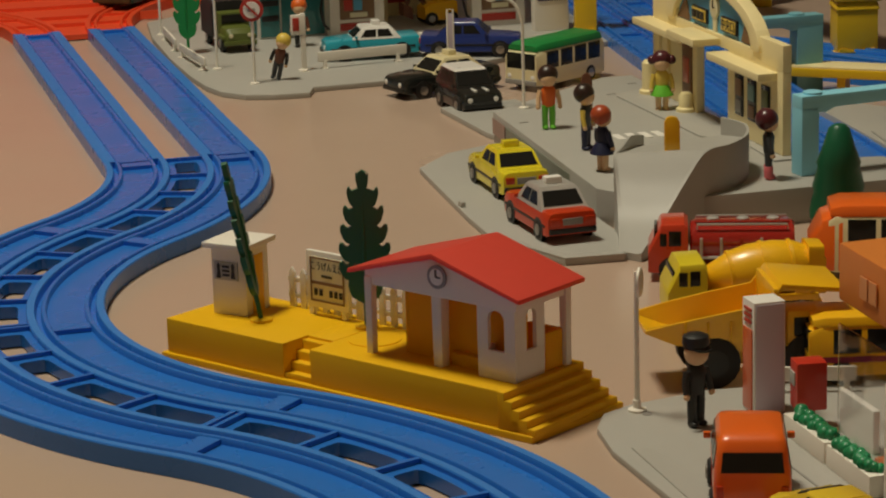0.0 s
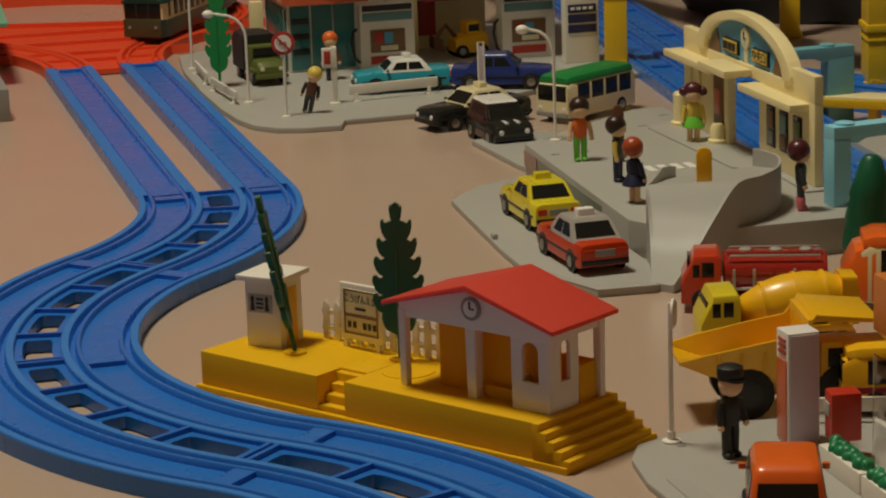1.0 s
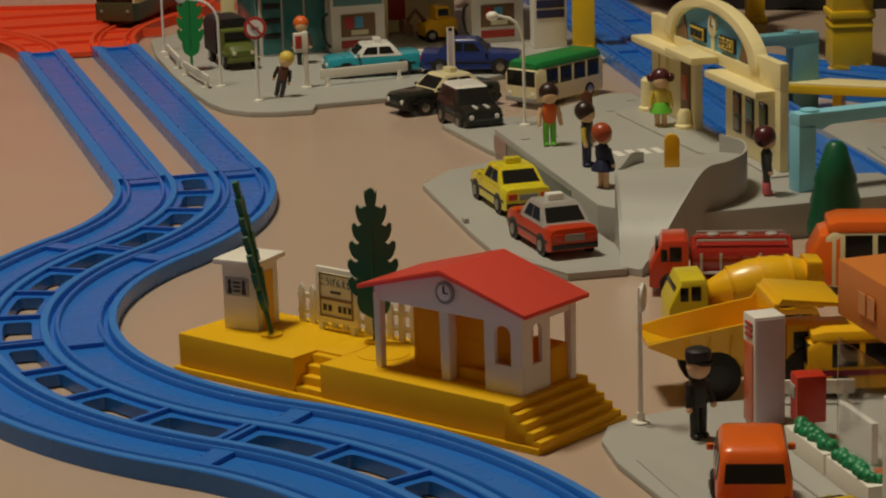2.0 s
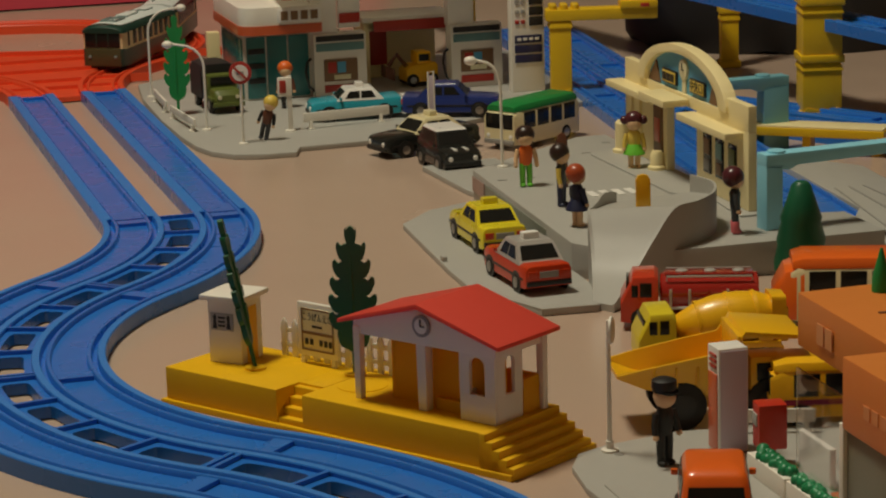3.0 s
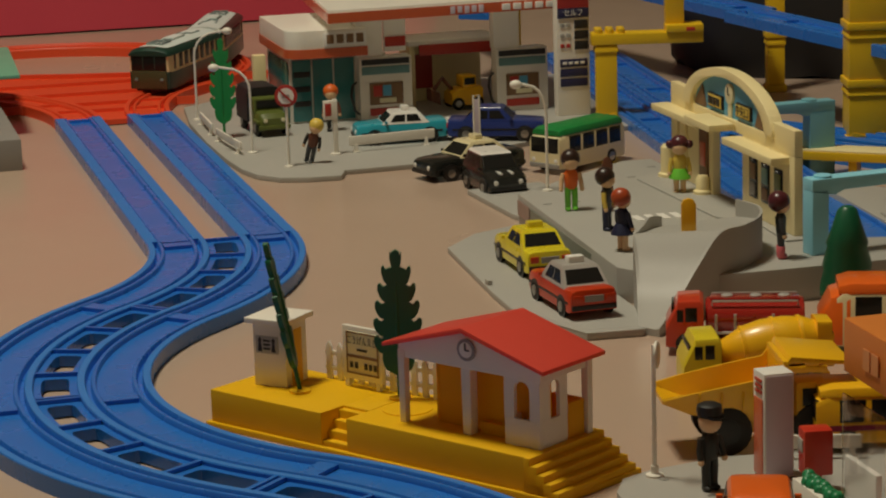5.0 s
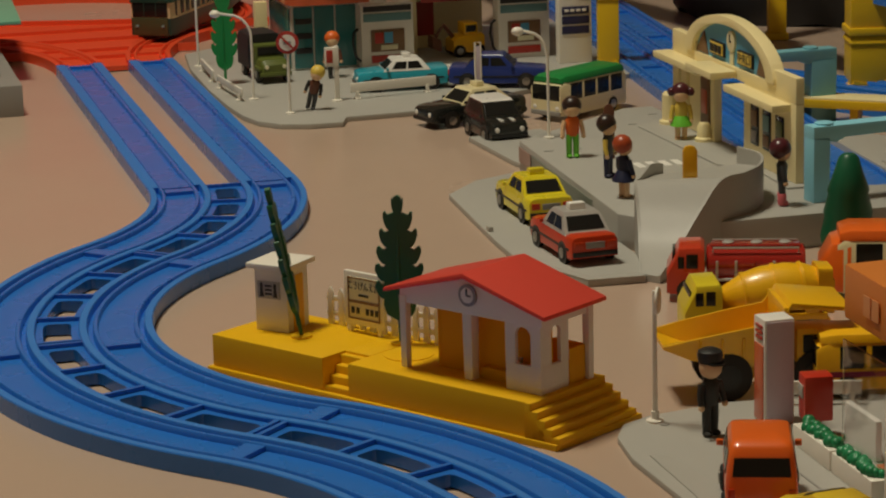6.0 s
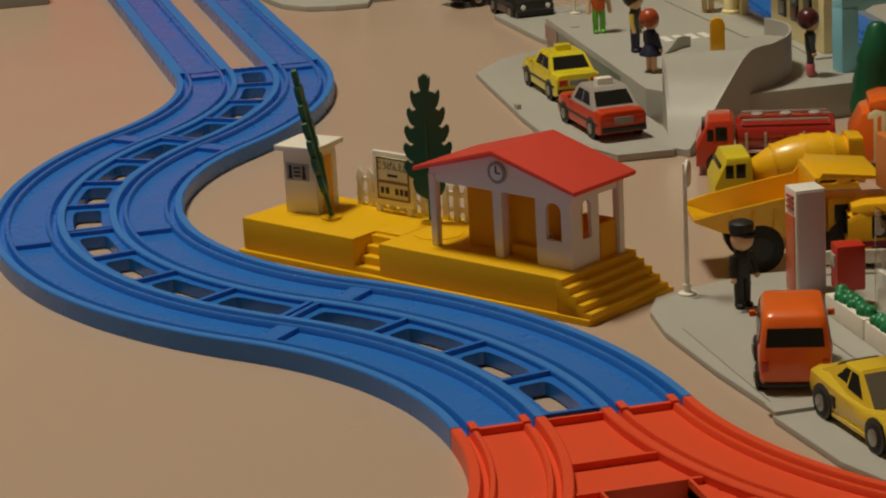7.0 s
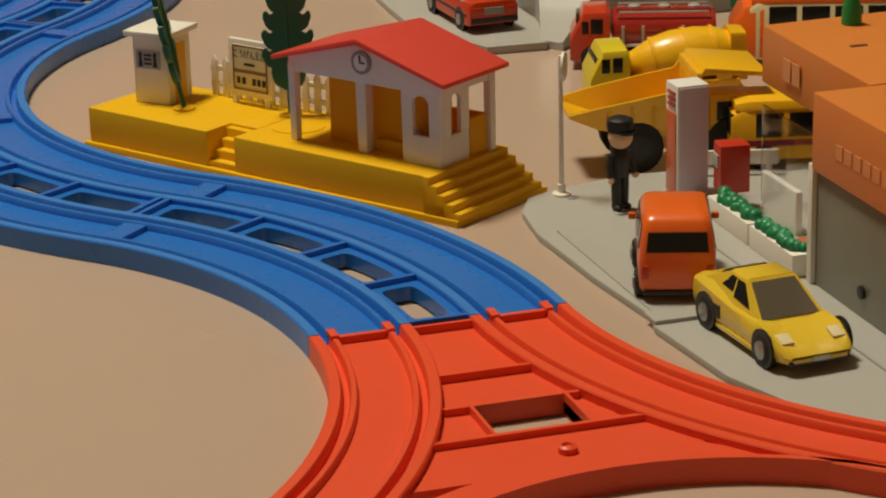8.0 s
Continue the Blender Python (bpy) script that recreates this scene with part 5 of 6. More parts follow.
part("red_poster", box(0.2540, 0.2720, 0.5038, 0.5052, 0.0150, 0.0440, 0.0003), SIGN_RED, bay)
for k in range(7):
    part("drain_slat", box(0.2350 + 0.0075 * k, 0.2395 + 0.0075 * k, 0.3800, 0.4100, 0.0038, 0.0052, 0.0003), SIGN_WHITE, gas)

tower = thing("price_sign_tower", pose(0.3590, 0.3850, 0.0), "tall white toy price sign with red and navy panels", "toy sign")
part("column", box(-0.0140, 0.0140, -0.0050, 0.0050, 0.004, 0.1170, 0.0008), WHITE, tower)
hd = part("head_panel", box(-0.0132, 0.0132, -0.0062, -0.0050, 0.0920, 0.1155, 0.0003), SIGN_RED, tower)
for k in range(5):
    part("letter_shape", box(-0.0110 + 0.0046 * k, -0.0078 + 0.0046 * k, -0.0068, -0.0061, 0.1000, 0.1040, 0.0001), SIGN_WHITE, hd)
nv = part("name_panel", box(-0.0132, 0.0132, -0.0062, -0.0050, 0.0840, 0.0918, 0.0003), SIGN_NAVY, tower)
lettering("name", "セルフ", 0.0066, SIGN_WHITE, nv, pose(0, -0.0063, 0.0879, rx=90), squeeze=0.85)
for z in (0.0750, 0.0665, 0.0580):
    part("price_panel", box(0.0010, 0.0125, -0.0060, -0.0050, z, z + 0.0068, 0.0002), SIGN_DARK, tower)
    for k in range(2):
        part("print_bar", box(-0.0110 + 0.0050 * k, -0.0075 + 0.0050 * k, -0.0058, -0.0050, z + 0.0018, z + 0.0048, 0.0001), SIGN_RED if z < 0.06 else GREY, tower)
for z in (0.0440, 0.0360, 0.0280):
    p = part("info_panel", box(-0.0115, 0.0115, -0.0060, -0.0050, z, z + 0.0064, 0.0002), SIGN_NAVY, tower)
    if z > 0.04:
        for k in range(4):
            part("print_bar", box(-0.0095 + 0.0050 * k, -0.0062 + 0.0050 * k, -0.0066, -0.0059, z + 0.0022, z + 0.0044, 0.0001), SIGN_WHITE, p)


def street_lamp(at, h, reach):
    """A bent white lamp post; its arm reaches along local x."""
    l = thing("street_lamp", at, "white plastic toy street lamp with a bent arm", "toy street lamp", "street lamps")
    pts = [(0, 0, 0.0), (0, 0, h * 0.70)] + [(reach * 0.62 * (1 - math.cos(a)), 0, h * 0.70 + h * 0.25 * math.sin(a)) for a in [radians(d) for d in (15, 35, 55, 75)]] + [(reach, 0, h * 0.975)]
    part("pole", tube(pts, 0.0010, 8), WHITE, l)
    part("foot", lathe([(0.0035, 0), (0.0035, 0.0009), (0.002, 0.0014)], 14), WHITE, l)
    part("head", ball(0.0042, (reach + 0.001, 0, h * 0.965), squash=(1.0, 0.8, 0.72)), WHITE, l)
    return l


street_lamp(pose(0.2215, 0.008, 0.0200, rz=166), 0.0745, 0.0185)
street_lamp(pose(0.0800, 0.318, 0.004, rz=163), 0.0690, 0.0260)
street_lamp(pose(0.0660, 0.490, 0.004, rz=-14), 0.0760, 0.0270)

flat_tree(pose(0.0715, 0.392, 0.004, rz=-20), 0.0800, 0.0200, GREEN_LIGHT, "bright green plastic toy tree beside the filling station")
no = thing("no_entry_sign", pose(0.0945, 0.249, 0.004, rz=-14), "round red-ringed toy road sign on a white pole", "toy road sign")
part("pole", tube([(0, 0, 0), (0, 0, 0.049)], 0.0011, 8), WHITE, no)
part("foot", lathe([(0.0034, 0), (0.0034, 0.0008), (0.002, 0.0014)], 14), WHITE, no)
disc = part("disc", lathe([(0.0084, 0), (0.0084, -0.0014)], 24, (0, -0.0006, 0.0535), axis="y"), SIGN_RED, no)
part("face", lathe([(0.0060, 0), (0.0060, -0.0006)], 24, (0, -0.0020, 0.0535), axis="y"), SIGN_WHITE, disc)
part("car_print", box(-0.0026, 0.0026, -0.0032, -0.0026, 0.0523, 0.0547, 0.0004), GREY_DARK, disc)
part("bar", box(-0.0062, 0.0062, -0.0036, -0.0031, -0.0007, 0.0007, 0), SIGN_RED, disc, m=pose(0, 0, 0.0535, 0, 45, 0))


def low_rail(x0, y0, x1, y1, h, z, label):
    g = thing("low_barrier", pose(x0, y0, z, rz=math.degrees(math.atan2(y1 - y0, x1 - x0))), label, "toy fence", "low barriers")
    n = math.hypot(x1 - x0, y1 - y0)
    part("board", box(0, n, -0.0009, 0.0009, h * 0.42, h, 0.0004), WHITE, g)
    for f in (0.08, 0.9):
        part("leg", box(n * f - 0.0012, n * f + 0.0012, -0.0014, 0.0014, 0, h * 0.5, 0.0003), WHITE, g)
        part("foot", box(n * f - 0.0024, n * f + 0.0024, -0.0030, 0.0030, 0, 0.0008, 0.0003), WHITE, g)
    return g


low_rail(0.1495, 0.288, 0.2190, 0.297, 0.0125, 0.004, "long low white plastic barrier before the pumps")
low_rail(0.0655, 0.470, 0.0640, 0.405, 0.0100, 0.004, "low white plastic barrier along the base edge")
low_rail(0.0640, 0.385, 0.0700, 0.312, 0.0100, 0.004, "low white plastic barrier along the base edge")
post = thing("fuel_post", pose(0.1360, 0.286, 0.004), "slim white toy fuel post with a red panel", "toy fuel post")
part("post", box(0.0010, 0.0045, -0.0015, 0.0015, 0, 0.0425, 0.0004), WHITE, post)
part("box", box(-0.0060, 0.0045, -0.0022, 0.0022, 0.0270, 0.0415, 0.0006), WHITE, post)
part("panel", box(-0.0052, -0.0004, -0.0027, -0.0020, 0.0300, 0.0395, 0.0002), SIGN_RED, post)
part("foot", lathe([(0.0042, 0), (0.0042, 0.0010), (0.003, 0.0014)], 14, (0.0025, 0, 0)), WHITE, post)
flag = thing("banner_stand", pose(0.2480, 0.2780, 0.004), "slim white toy banner stand", "toy sign")
part("frame", tube([(-0.0022, 0, 0), (-0.0022, 0, 0.039), (0.0022, 0, 0.039), (0.0022, 0, 0)], 0.0008, 8), WHITE, flag)
part("banner", box(-0.0018, 0.0018, -0.0004, 0.0004, 0.006, 0.0360, 0.0001), LILAC, flag)
part("foot", lathe([(0.0055, 0), (0.0055, 0.0010), (0.004, 0.0014)], 14), WHITE, flag)


# ---- dolls ----
def doll(at, label, legs, torso, arms, hair, h=0.040, skirt=None, shoes=None, cap=False, bob=1.0, tails=False):
    """One small toy figure as a single mesh."""
    k = h / 0.040
    bm = bmesh.new()
    for s in (-1, 1):
        tube([(s * 0.0022 * k, 0, 0.0014 * k), (s * 0.0023 * k, 0, 0.009 * k), (s * 0.0020 * k, 0, 0.0150 * k)], [0.0018 * k, 0.0020 * k, 0.0022 * k], 10, bm, 0)
        if shoes:
            tube([(s * 0.0022 * k, 0, 0.0012 * k), (s * 0.0023 * k, 0, 0.0068 * k), (s * 0.0023 * k, 0, 0.0076 * k)], [0.0024 * k, 0.0026 * k, 0.0021 * k], 10, bm, 5)
        ball(0.0022 * k, (s * 0.0023 * k, -0.0008 * k, 0.0014 * k), bm, 5, (0.9, 1.4, 0.65), 10, 6)
        tube([(s * 0.0048 * k, 0, 0.0240 * k), (s * 0.0062 * k, -0.0006 * k, 0.0190 * k), (s * 0.0066 * k, -0.0018 * k, 0.0150 * k)], [0.0017 * k, 0.0015 * k, 0.0014 * k], 8, bm, 2)
        ball(0.0015 * k, (s * 0.0067 * k, -0.0020 * k, 0.0140 * k), bm, 3, u=8, v=6)
    loft([[(x * w * k, y * w * 0.7 * k, z * k) for x, y in [(math.cos(a), math.sin(a)) for a in [2 * math.pi * i / 14 for i in range(14)]]] for w, z in ((0.0036, 0.0140), (0.0042, 0.0165), (0.0044, 0.0205), (0.0047, 0.0238), (0.0030, 0.0262))], bm, 1)
    if skirt is not None:
        lathe([(0.0074 * k, 0.0105 * k), (0.0070 * k, 0.0120 * k), (0.0042 * k, 0.0170 * k)], 16, bm=bm, mi=6)
    ball(0.0052 * k, (0, -0.0003 * k, 0.0312 * k), bm, 3, (1.0, 0.95, 1.0), 16, 10)
    if cap:
        lathe([(0.0052 * k, 0.0335 * k), (0.0057 * k, 0.0362 * k), (0.0054 * k, 0.0386 * k), (0.0034 * k, 0.0396 * k)], 18, bm=bm, mi=4)
        loft([[(x * k, y * k, z * k) for x, y, z in ((-0.0046, -0.0030, q), (-0.0034, -0.0060, q - 0.0006), (0, -0.0070, q - 0.0009), (0.0034, -0.0060, q - 0.0006), (0.0046, -0.0030, q))] for q in (0.0338, 0.0346)], bm, 4)
    else:
        ball(0.0061 * k * bob, (0, 0.0011 * k, 0.0332 * k), bm, 4, (1.03, 1.0, 0.98), 16, 10)
        if tails:
            for s in (-1, 1):
                ball(0.0030 * k, (s * 0.0062 * k, 0.001 * k, 0.0330 * k), bm, 4, u=10, v=7)
    ob = part("toy_figure", bm, [legs, torso, arms, SKIN, hair, shoes or legs, skirt or legs])
    ob.matrix_world = at
    return tagged(ob, label, "toy figure", "toy figures")


doll(pose(0.2165, -0.060, 0.0200, rz=-8), "toy figure in orange vest and bright green trousers", CLOTH_GREEN, CLOTH_ORANGE, SKIN, HAIR_DARK, 0.0405)
doll(pose(0.2185, -0.126, 0.0200, rz=50), "toy figure in dark suit with black hair", NAVY, CLOTH_SLATE, CLOTH_YELLOW, HAIR_DARK, 0.0405)
doll(pose(0.2090, -0.184, 0.0200, rz=110), "toy figure with red hair and navy skirt", SKIN, NAVY, NAVY, HAIR_RED, 0.0390, skirt=NAVY)
doll(pose(0.2990, -0.035, 0.0200, rz=-18), "toy figure with wine hair and green scarf", SKIN, CLOTH_YELLOW, CLOTH_YELLOW, HAIR_WINE, 0.0395, skirt=CLOTH_GREEN, tails=True)
doll(pose(0.2870, -0.238, 0.0200, rz=70), "toy figure in dark clothes with pink boots", CLOTH_SLATE, CLOTH_SLATE, CLOTH_SLATE, HAIR_WINE, 0.0405, shoes=CLOTH_PINK, bob=1.05)
doll(pose(0.1135, -0.5815, 0.003, rz=20), "toy policeman figure in black uniform and cap", CLOTH_BLACK, CLOTH_BLACK, CLOTH_BLACK, BLACK, 0.0400, cap=True)
doll(pose(0.1120, 0.2600, 0.0045, rz=-30) @ pose(0, 0, 0, 8, 16, 0), "toy figure in dark jacket leaning beside the fuel post", CLOTH_SLATE, CLOTH_BROWN, CLOTH_BLACK, CLOTH_YELLOW, 0.0360)
doll(pose(0.1580, 0.3880, 0.004, rz=-10), "toy attendant figure with an orange hat", CLOTH_BLACK, CLOTH_BROWN, CLOTH_BROWN, CLOTH_ORANGE, 0.0390)
brown = thing("brown_case", pose(0.2370, -0.072, 0.0200, rz=-14), "upright dark brown toy board behind the figures", "toy sign")
part("board", prism([(-0.0035, 0), (0.0035, 0), (0.0035, 0.030), (0.0024, 0.034), (0, 0.0355), (-0.0024, 0.034), (-0.0035, 0.030)], -0.0012, 0.0012, "y", bev=0.0004), CLOTH_BROWN, brown)

# ---- station square ----
sq = thing("station_square", pose(0, 0, 0), "grey plastic station square with a curved ramp", "toy base")
LO = [(0.133, -0.064), (0.126, -0.194), (0.125, -0.248), (0.147, -0.305), (0.179, -0.307), (0.191, -0.289), (0.1925, -0.215), (0.2005, -0.02), (0.196, -0.012), (0.160, -0.030)]
part("slipway", prism(LO, 0, 0.0036, bev=0.0005), GREY, sq)
part("slipway_edge", prism([(0.1255, -0.249), (0.147, -0.3055), (0.179, -0.3075), (0.1785, -0.300), (0.149, -0.298), (0.131, -0.249)], 0.0036, 0.0044, bev=0.0002), GREY, sq)
part("slipway_notch", box(0.128, 0.131, -0.174, -0.168, 0.0030, 0.0066, 0.0006), GREY, sq)
part("slipway", prism([(0.1945, 0.113), (0.2005, 0.020), (0.204, 0.006), (0.262, 0.060), (0.250, 0.122)], 0, 0.0036, bev=0.0005), GREY, sq)
UP = [(0.2005, 0.006), (0.3010, 0.090), (0.3230, 0.090), (0.3230, -0.1980), (0.3700, -0.2080), (0.3700, -0.2635), (0.2150, -0.2650), (0.1915, -0.2240)]
part("deck", prism(UP, 0.0, 0.0200, bev=0.0005), GREY, sq)
# the ramp: left edge, right edge, height of its floor, left wall and right wall
RAMP = [(0.230, -0.190, 0.283, -0.180, 0.0340, 0.0400, 0.0445), (0.217, -0.207, 0.287, -0.205, 0.0370, 0.0440, 0.0448), (0.205, -0.229, 0.277, -0.232, 0.0405, 0.0446, 0.0448), (0.197, -0.243, 0.259, -0.252, 0.0430, 0.0445, 0.0448),
        (0.192, -0.252, 0.240, -0.264, 0.0436, 0.0440, 0.0440), (0.190, -0.262, 0.221, -0.280, 0.0290, 0.0296, 0.0304), (0.186, -0.276, 0.206, -0.292, 0.0150, 0.0154, 0.0170), (0.178, -0.300, 0.186, -0.312, 0.0040, 0.0043, 0.0046)]


def glide(rows, f):
    """A smooth curve through the rows; f from 0 to 1."""
    x = f * (len(rows) - 1)
    i = min(int(x), len(rows) - 2)
    u = x - i
    p = [rows[max(0, min(len(rows) - 1, i + k))] for k in (-1, 0, 1, 2)]
    return [0.5 * (2 * q1 + (q2 - q0) * u + (2 * q0 - 5 * q1 + 4 * q2 - q3) * u * u + (3 * q1 - q0 - 3 * q2 + q3) * u ** 3) for q0, q1, q2, q3 in zip(*p)]


ramp = []
for i in range(43):
    lx, ly, rx, ry, z, zl, zr = glide(RAMP, i / 42)
    d = Vector((rx - lx, ry - ly)).normalized() * 0.0016
    ramp.append([(lx, ly, 0.0002), (lx, ly, zl), (lx + d.x, ly + d.y, zl), (lx + d.x, ly + d.y, z), (rx - d.x, ry - d.y, z), (rx - d.x, ry - d.y, zr), (rx, ry, zr), (rx, ry, 0.0002)])
part("ramp", loft(ramp), GREY, sq, "smooth grey ramp between low walls")
part("wall_print", prism([(0.1985, -0.030), (0.1940, -0.170), (0.1933, -0.170), (0.1978, -0.030)], 0.0065, 0.0165), material("wall_sticker", (0.17, 0.19, 0.15), 0.35, scale=60, stain=0.16), sq, "faded green sticker")
part("wall_print", prism([(0.1999, 0.004), (0.1988, -0.026), (0.1981, -0.026), (0.1992, 0.004)], 0.0065, 0.0165), material("wall_sticker_pink", (0.30, 0.20, 0.17), 0.35, scale=60, stain=0.12), sq, "faded pink sticker")
for k in range(4):
    part("crossing_stripe", box(0.2450 + 0.0085 * k, 0.2500 + 0.0085 * k, -0.1080, -0.0920, 0.0195, 0.0204, 0), SIGN_WHITE, sq)
# Dark bars on the deck stand in for the shade inside slots.
for x, y in ((0.205, -0.036), (0.224, -0.036), (0.262, -0.160), (0.285, 0.030), (0.310, 0.060)):
    part("slot_shade", box(x, x + 0.0060, y, y + 0.0018, 0.0195, 0.0203, 0), GREY_DARK, sq)
part("pavement", prism([(0.2920, -0.118), (0.2880, 0.020), (0.3220, 0.050), (0.3220, -0.200), (0.3060, -0.200), (0.3090, -0.150)], 0.0198, 0.0212, bev=0.0003), GREY, sq)
yp = thing("yellow_marker", pose(0.2265, -0.2490, 0.0425, rz=-14), "yellow rounded toy marker board", "toy sign")
part("board", prism([(-0.0042, 0), (0.0042, 0), (0.0042, 0.0165), (0.0028, 0.0190), (0, 0.0198), (-0.0028, 0.0190), (-0.0042, 0.0165)], -0.0014, 0.0014, "y", bev=0.0004), TRUCK_YELLOW, yp)

# cream station front
st_m = pose(0.3145, 0.0240, 0.0212, rz=-90)
front_wall = thing("toy_station_building", st_m, "cream plastic toy station front with an arched blue sign", "toy building")
T = 0.0055
for x0, x1 in ((0.000, 0.012), (0.0165, 0.0270), (0.0720, 0.0790)):
    part("pillar", box(x0, x1, 0, T, 0, 0.0480, 0.0006), CREAM, front_wall)
part("wall", box(0.0270, 0.0720, 0.002, T, 0, 0.0480, 0.0005), CREAM, front_wall)
part("wall", box(0.1310, 0.2160, 0.0, T, 0, 0.0480, 0.0006), CREAM, front_wall)
part("upper_wall", box(0.0, 0.0440, 0.0, T, 0.0480, 0.0640, 0.0006), CREAM, front_wall)
part("upper_wall", box(0.1700, 0.2160, 0.0, T, 0.0480, 0.0640, 0.0006), CREAM, front_wall)
part("lintel", box(0.0440, 0.1700, 0.0, T, 0.0480, 0.0552, 0.0004), CREAM, front_wall)
part("corner_foot", lathe([(0.0070, 0), (0.0070, 0.002), (0.0052, 0.003), (0.0052, 0.020), (0.0036, 0.022)], 16, (0.005, -0.004, 0)), CREAM, front_wall)
part("corner_foot", lathe([(0.0062, 0), (0.0062, 0.002), (0.0046, 0.003), (0.0046, 0.010), (0.0032, 0.012)], 16, (0.071, -0.004, 0)), CREAM, front_wall)
part("ledge", box(-0.0060, 0.0800, -0.0120, 0.0010, 0.0445, 0.0490, 0.0006), CREAM, front_wall)
part("ledge", box(0.1260, 0.2080, -0.0120, 0.0010, 0.0425, 0.0470, 0.0006), CREAM, front_wall)
part("canopy", prism([(0.0740, -0.0005), (0.0740, -0.0180), (0.1200, -0.0180), (0.1200, -0.0005)], 0.0490, 0.0535, bev=0.0006), CREAM, front_wall)


def half_ring(cx, z0, a, b, a2, b2, n=24):
    out = [(cx + a * math.cos(math.pi * i / n), z0 + b * math.sin(math.pi * i / n)) for i in range(n + 1)]
    inn = [(cx + a2 * math.cos(math.pi * i / n), z0 + b2 * math.sin(math.pi * i / n)) for i in range(n + 1)]
    return out + inn[::-1]


ACX, AZ = 0.1070, 0.0550
part("arch", prism(half_ring(ACX, AZ, 0.0780, 0.0310, 0.0650, 0.0255), -0.0020, T + 0.001, "y", bev=0.0004), CREAM, front_wall)
inner = [(ACX + 0.0652 * math.cos(math.pi * i / 24), AZ + 0.0257 * math.sin(math.pi * i / 24)) for i in range(25)]
arch_panel = part("arch_panel", prism(inner, 0.0020, 0.0050, "y"), SIGN_BLUE, front_wall, "blue arched panel with clock and name plates")
for s in (-1, 1):
    part("panel_corner", prism([(ACX + s * 0.0640, AZ + 0.001), (ACX + s * 0.0430, AZ + 0.001), (ACX + s * 0.0500, AZ + 0.0150)], 0.0010, 0.0022, "y"), SIGN_BROWN, arch_panel)
    pl = part("name_plate", box(ACX + s * 0.0245 - 0.0125, ACX + s * 0.0245 + 0.0125, 0.0004, 0.0022, AZ + 0.0030, AZ + 0.0120, 0.0003), SIGN_DARK, arch_panel, "dark plate with a cream field")
    fld = part("field", box(ACX + s * 0.0245 - 0.0113, ACX + s * 0.0245 + 0.0113, -0.0002, 0.0006, AZ + 0.0039, AZ + 0.0111, 0.0002), CLOTH_YELLOW, pl)
    if s > 0:
        lettering("name", "中央口", 0.0074, SIGN_DARK, fld, pose(ACX + 0.0245, -0.0003, AZ + 0.0075, rx=90))
    else:
        for k in range(3):
            part("print_bar", box(ACX - 0.0340 + 0.0070 * k, ACX - 0.0287 + 0.0070 * k, -0.0008, 0.0000, AZ + 0.0050, AZ + 0.0100, 0.0001), SIGN_DARK, fld)
ck = part("clock", lathe([(0.0066, 0), (0.0066, -0.0016), (0.005, -0.002)], 24, (ACX, 0.0020, AZ + 0.0155), axis="y"), SIGN_CREAM, arch_panel)
part("hand", box(ACX - 0.0004, ACX + 0.0004, -0.0006, 0.0000, AZ + 0.0155, AZ + 0.0200, 0), SIGN_DARK, ck)
part("hand", box(ACX, ACX + 0.0028, -0.0006, 0.0000, AZ + 0.0151, AZ + 0.0159, 0), SIGN_DARK, ck)
part("post_stem", box(ACX - 0.003, ACX + 0.003, 0.0010, 0.0022, AZ, AZ + 0.0100, 0.0002), SIGN_CREAM, arch_panel)
part("poster", box(0.0520, 0.0670, 0.0006, 0.0022, 0.0080, 0.0400, 0.0003), SIGN_BROWN, front_wall, "dark poster with an orange figure")
part("poster_print", box(0.0545, 0.0640, 0.0000, 0.0008, 0.0160, 0.0320, 0.0003), SIGN_ORANGE, front_wall)
for k, x in enumerate((0.1430, 0.1630, 0.1840)):
    w = part("window", box(x + 0.0015, x + 0.0140, -0.0008, 0.0006, 0.0120, 0.0370, 0.0004), GLASS_DARK, front_wall, "dark shop window with faded prints")
    part("window_print", box(x + 0.0030, x + 0.0125, -0.0014, -0.0007, 0.0240, 0.0340, 0.0003), (SIGN_BROWN, TEAL_GREY, OLIVE)[k], w)
    part("window_print", box(x + 0.0035, x + 0.0120, -0.0014, -0.0007, 0.0140, 0.0215, 0.0003), (GREY_DARK, SIGN_BROWN, GREY_DARK)[k], w)

# round moulded tree and small cone tree
rt = thing("toy_tree", pose(0.3030, -0.2960, 0.0) @ Matrix.Diagonal((1.18, 1.18, 1.04, 1)), "dark green moulded plastic toy fir tree", "toy tree", "trees")
part("trunk", lathe([(0.004, 0), (0.0035, 0.008)], 12), CLOTH_BROWN, rt)
part("crown", lathe([(0.0085, 0.0075), (0.0128, 0.0095), (0.0130, 0.0140), (0.0112, 0.0235), (0.0118, 0.0265), (0.0095, 0.0360), (0.0100, 0.0385), (0.0070, 0.0480), (0.0048, 0.0560), (0.0030, 0.0580), (0.001, 0.0584)], 22), GREEN, rt)


